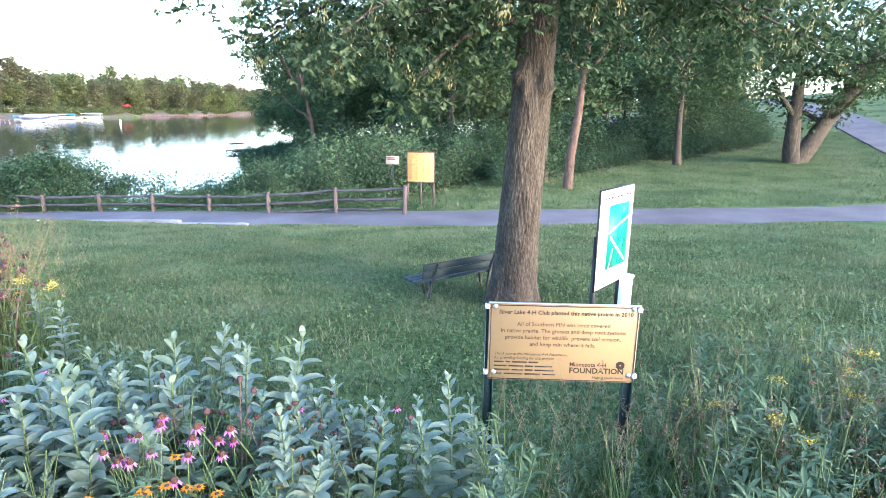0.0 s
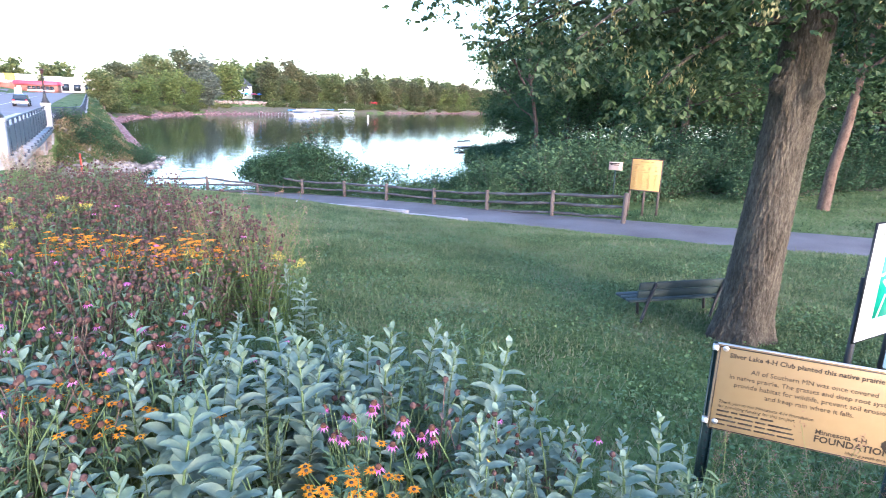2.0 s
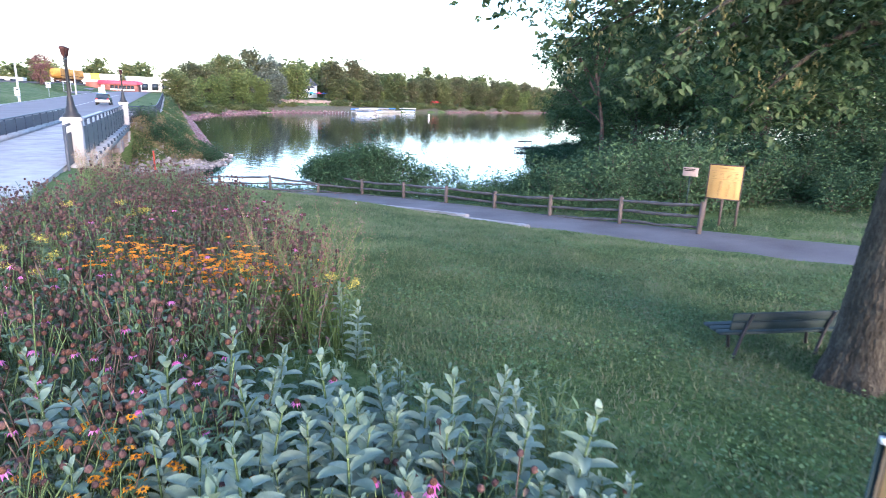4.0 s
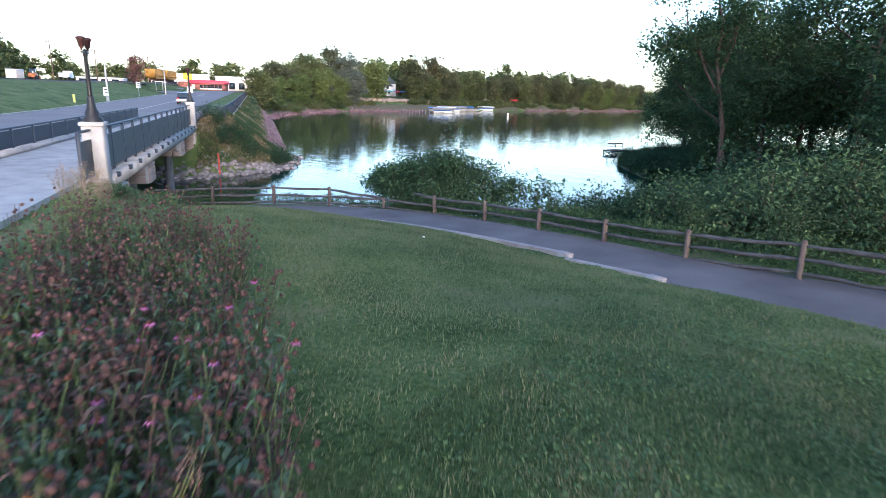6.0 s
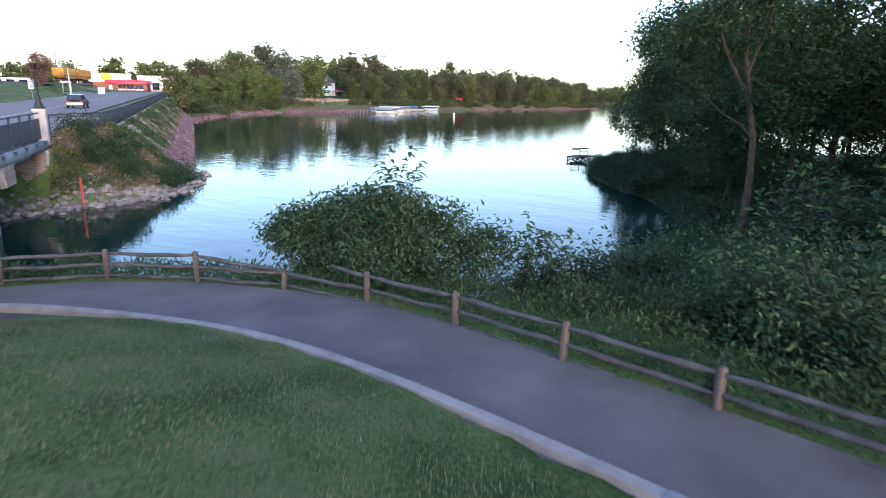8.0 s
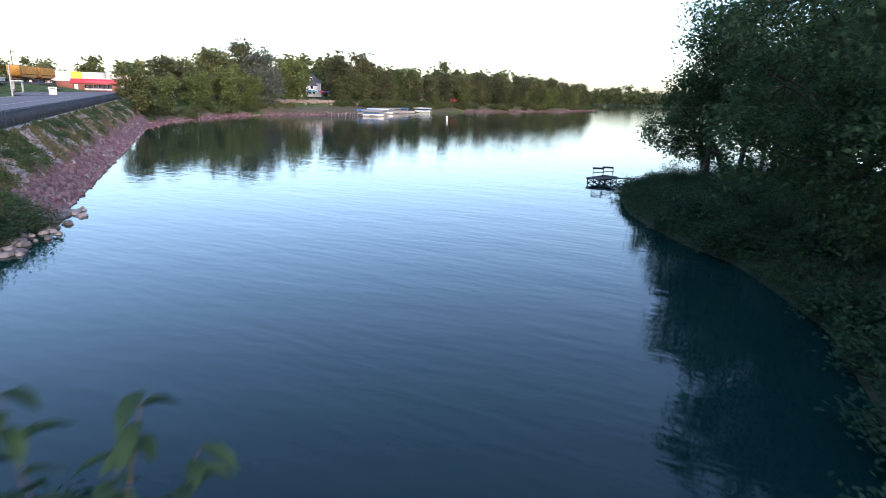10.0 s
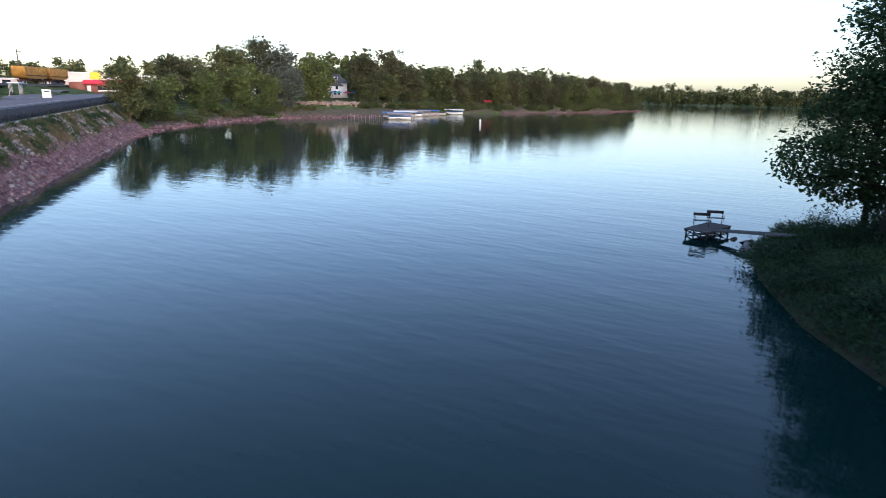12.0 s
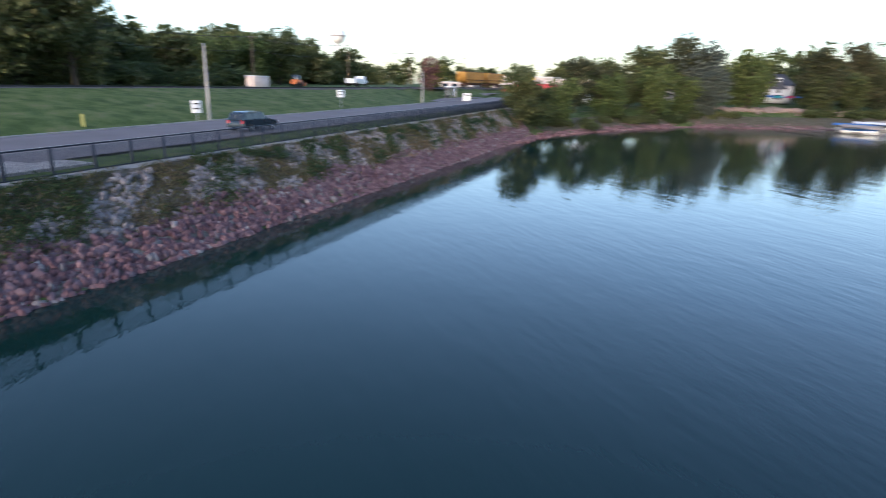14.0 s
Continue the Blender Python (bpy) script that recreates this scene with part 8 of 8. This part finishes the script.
for x_, y_, z_ in ((-2.9, -4.03, 1.5), (-2.9, -4.03, 3.6), (0.2, -6.33, 1.3), (1.5, -6.33, 1.3), (0.8, -6.33, 3.2), (-0.5, -3.43, 6.3), (0.5, -3.43, 6.3)):
    w_ = part("window", Geo().box((x_, y_, z_), (0.9, 0.06, 1.3 if z_ < 6 else 0.7)), CARG, hs_)
    part("sill", Geo().box((x_, y_ - 0.04, z_ - (0.7 if z_ < 6 else 0.4)), (1.05, 0.12, 0.08)), WHITE, w_)
for i, (x, y, sz, rz) in enumerate(((-168, 140, 8, 30), (-160, 262, 9, 70), (-158, 288, 8, 60), (-166, 312, 9, 80), (-186, 178, 7, 40))):
    h_ = thing("cottage", "small pale cottage half hidden by lakeside trees", "house", pose(x, y, float(ground(x, y)), 0, 0, rz), "lakeside cottages")
    part("wall", Geo().box((0, 0, 1.6), (sz, 6, 3.4)), (WHITE, PEACH, BRICKR, PEACH, PEACH)[i], h_)
    part("roof", Geo().add([(-sz / 2 - 0.4, -3.5, 3.2), (sz / 2 + 0.4, -3.5, 3.2), (sz / 2 + 0.4, 0, 5.2), (-sz / 2 - 0.4, 0, 5.2), (-sz / 2 - 0.4, 3.5, 3.2), (sz / 2 + 0.4, 3.5, 3.2)], [(0, 1, 2, 3), (3, 2, 5, 4)]), SHING, h_)
    for k in (-0.3, 0.05, 0.35):
        part("window", Geo().box((sz * k, 3.03, 1.7), (1.0, 0.06, 1.2)), CARG, h_)
        part("window", Geo().box((sz * k, -3.03, 1.7), (1.0, 0.06, 1.2)), CARG, h_)

BLUE = material("blue_boat_cover", [(0.03, 0.12, 0.35), (0.05, 0.18, 0.45)], scale=2, rough=0.6)
TARP = material("tan_boat_canopy", [(0.28, 0.24, 0.20), (0.36, 0.32, 0.28)], scale=1, rough=0.7)


def boat(x, y, rz, cover, canopy):
    t = thing("boat", "moored boat under a lift canopy by the far shore", "boat", pose(x, y, W, 0, 0, rz), "moored boats")
    u = np.linspace(0, 1, 8)
    rows = []
    for v_, zz in ((0.25, 0.0), (1.0, 0.35), (1.05, 0.75)):
        hw = 1.1 * v_ * np.sqrt(np.clip(1 - np.clip((u - 0.55) / 0.45, 0, 1) ** 2, 0, 1))
        rows.append((hw, zz))
    L = 6.2 * (u - 0.5)
    for sg_ in (-1, 1):
        part("hull_side", Geo().sheet(np.stack([np.stack([L, sg_ * hw, np.full(8, zz) + 0.15 * u ** 2], 1) for hw, zz in rows], 1)), CREAM if rz < 25 else GREYPOLE, t)
    hw, zz = rows[2]
    part("cover", Geo().sheet(np.stack([np.stack([L, -hw, 0.76 + 0.15 * u ** 2], 1), np.stack([L, 0 * hw, 1.1 + 0.1 * u], 1), np.stack([L, hw, 0.76 + 0.15 * u ** 2], 1)], 1)), cover, t)
    if canopy:
        a = np.linspace(-1, 1, 7)
        part("canopy", Geo().sheet(np.array([[(xx, 1.45 * v, 1.95 - 0.4 * v * v) for v in a] for xx in (-3.6, 3.6)])), canopy, t)
        for xx in (-3.2, 3.2):
            for yy in (-1.4, 1.4):
                part("lift_post", Geo().tube([(xx, yy, -1), (xx, yy, 1.55)], 0.05, 5), GREYPOLE, t)


rbo = np.random.default_rng(61)
for i, (x, y) in enumerate(((-126, 177), (-131, 181), (-134, 187), (-136, 193), (-137.5, 199), (-139, 205), (-139.5, 211), (-140, 217), (-141, 230))):
    boat(x, y, rbo.uniform(15, 35), (BLUE, GREYPOLE, TARP, BLACK)[i % 4], (TARP, BLUE, None, CREAM, TARP)[i % 5])
for x, y, n_, a_ in ((-140, 170, 9, -10), (-137, 177, 8, -5)):
    d_ = thing("boat_dock", "narrow grey wooden boat dock", "dock", pose(x, y, W, 0, 0, a_), "boat docks")
    for k in range(n_):
        part("board", Geo().box((1.6 * k, 0, 0.42), (1.55, 1.1, 0.08)), DOCKW, d_)
        part("pile", Geo().tube([(1.6 * k, 0.6, -1), (1.6 * k, 0.6, 0.9)], 0.05, 5), GREYPOLE, d_)
by = thing("buoy", "white lake buoy with an orange band", "buoy", pose(-99.8, 176.3, W))
part("float", Geo().lathe([(0.0, -0.3), (0.28, -0.2), (0.28, 0.9), (0.2, 1.2), (0.0, 1.25)], (0, 0, 0), 12), WHITE, by, smooth=True)
part("band", Geo().lathe([(0.285, 0.45), (0.285, 0.62)], (0, 0, 0), 12), ORM, by)
# bank wall, umbrellas, red chairs by the house
wl = Geo()
for i in range(260):
    v, f = ROCKS[int(rbo.integers(0, 14))]
    p = np.array((-150, 168)) + np.array((6.5, 34)) * rbo.uniform() + rbo.standard_normal(2) * 1.2
    wl.add(v * rbo.uniform(0.4, 0.8) + [p[0] - 6, p[1], max(W + 0.2, float(ground(p[0] - 6, p[1]))) + rbo.uniform(0, 0.5)], f)
tagged(part("bank_stones", wl, STONE_TAN), "stones of the landscaped bank below the house", "rocks", kind="stuff")
for i in range(9):
    u_ = thing("umbrella", "patio umbrella beside the house", "umbrella", pose(-165 + rbo.uniform(-3, 3), 194 + 1.6 * i, 0.8), "patio umbrellas")
    part("canopy", Geo().lathe([(1.4, 1.9), (0.7, 2.3), (0.0, 2.55)], (0, 0, 0), 8), (BLUE, CYAN, REDR, BLUE)[i % 4], u_)
    part("pole", Geo().tube([(0, 0, 0), (0, 0, 2.5)], 0.03, 5), GREYPOLE, u_)
for i, (x, y) in enumerate(((-147, 263), (-146.5, 266), (-147.5, 270))):
    c_ = thing("lawn_tent", "small bright red garden shelter on the far shore", "tent", pose(x, y, float(ground(x, y))), "red shelters")
    part("canopy", Geo().lathe([(1.5, 1.6), (1.4, 1.75), (0.0, 2.4)], (0, 0, 0), 4), REDR, c_)
    for k in range(4):
        part("pole", Geo().tube([(1.3 * math.cos(1.57 * k), 1.3 * math.sin(1.57 * k), 0), (1.3 * math.cos(1.57 * k), 1.3 * math.sin(1.57 * k), 1.7)], 0.05, 5), REDR, c_)
# shrubs along the far shore hide its foot
far_sh = {}
line = np.array([(-125, 104), (-140, 130), (-147, 150), (-147, 168)])
for i in range(22):
    j = int(rg.integers(0, 3))
    f = rg.uniform()
    p = line[j] * (1 - f) + line[j + 1] * f
    joined_bush(far_sh, "far_shrub", p[0] - rg.uniform(1.5, 5), p[1] + rg.uniform(-1, 1), rg.uniform(0.6, 1.1), 0.85)
line = np.array([(-142, 187), (-144, 225), (-138, 262), (-121, 340), (-119, 392)])
for i in range(90):
    j = int(rg.integers(0, 4))
    f = rg.uniform()
    p = line[j] * (1 - f) + line[j + 1] * f
    joined_bush(far_sh, "far_shrub", p[0] - rg.uniform(1.2, 6), p[1] + rg.uniform(-1, 1), rg.uniform(0.8, 1.5), 0.85)
finish_pile(far_sh, "far_bank_shrubs", "leafy shrubs lining the far bank")
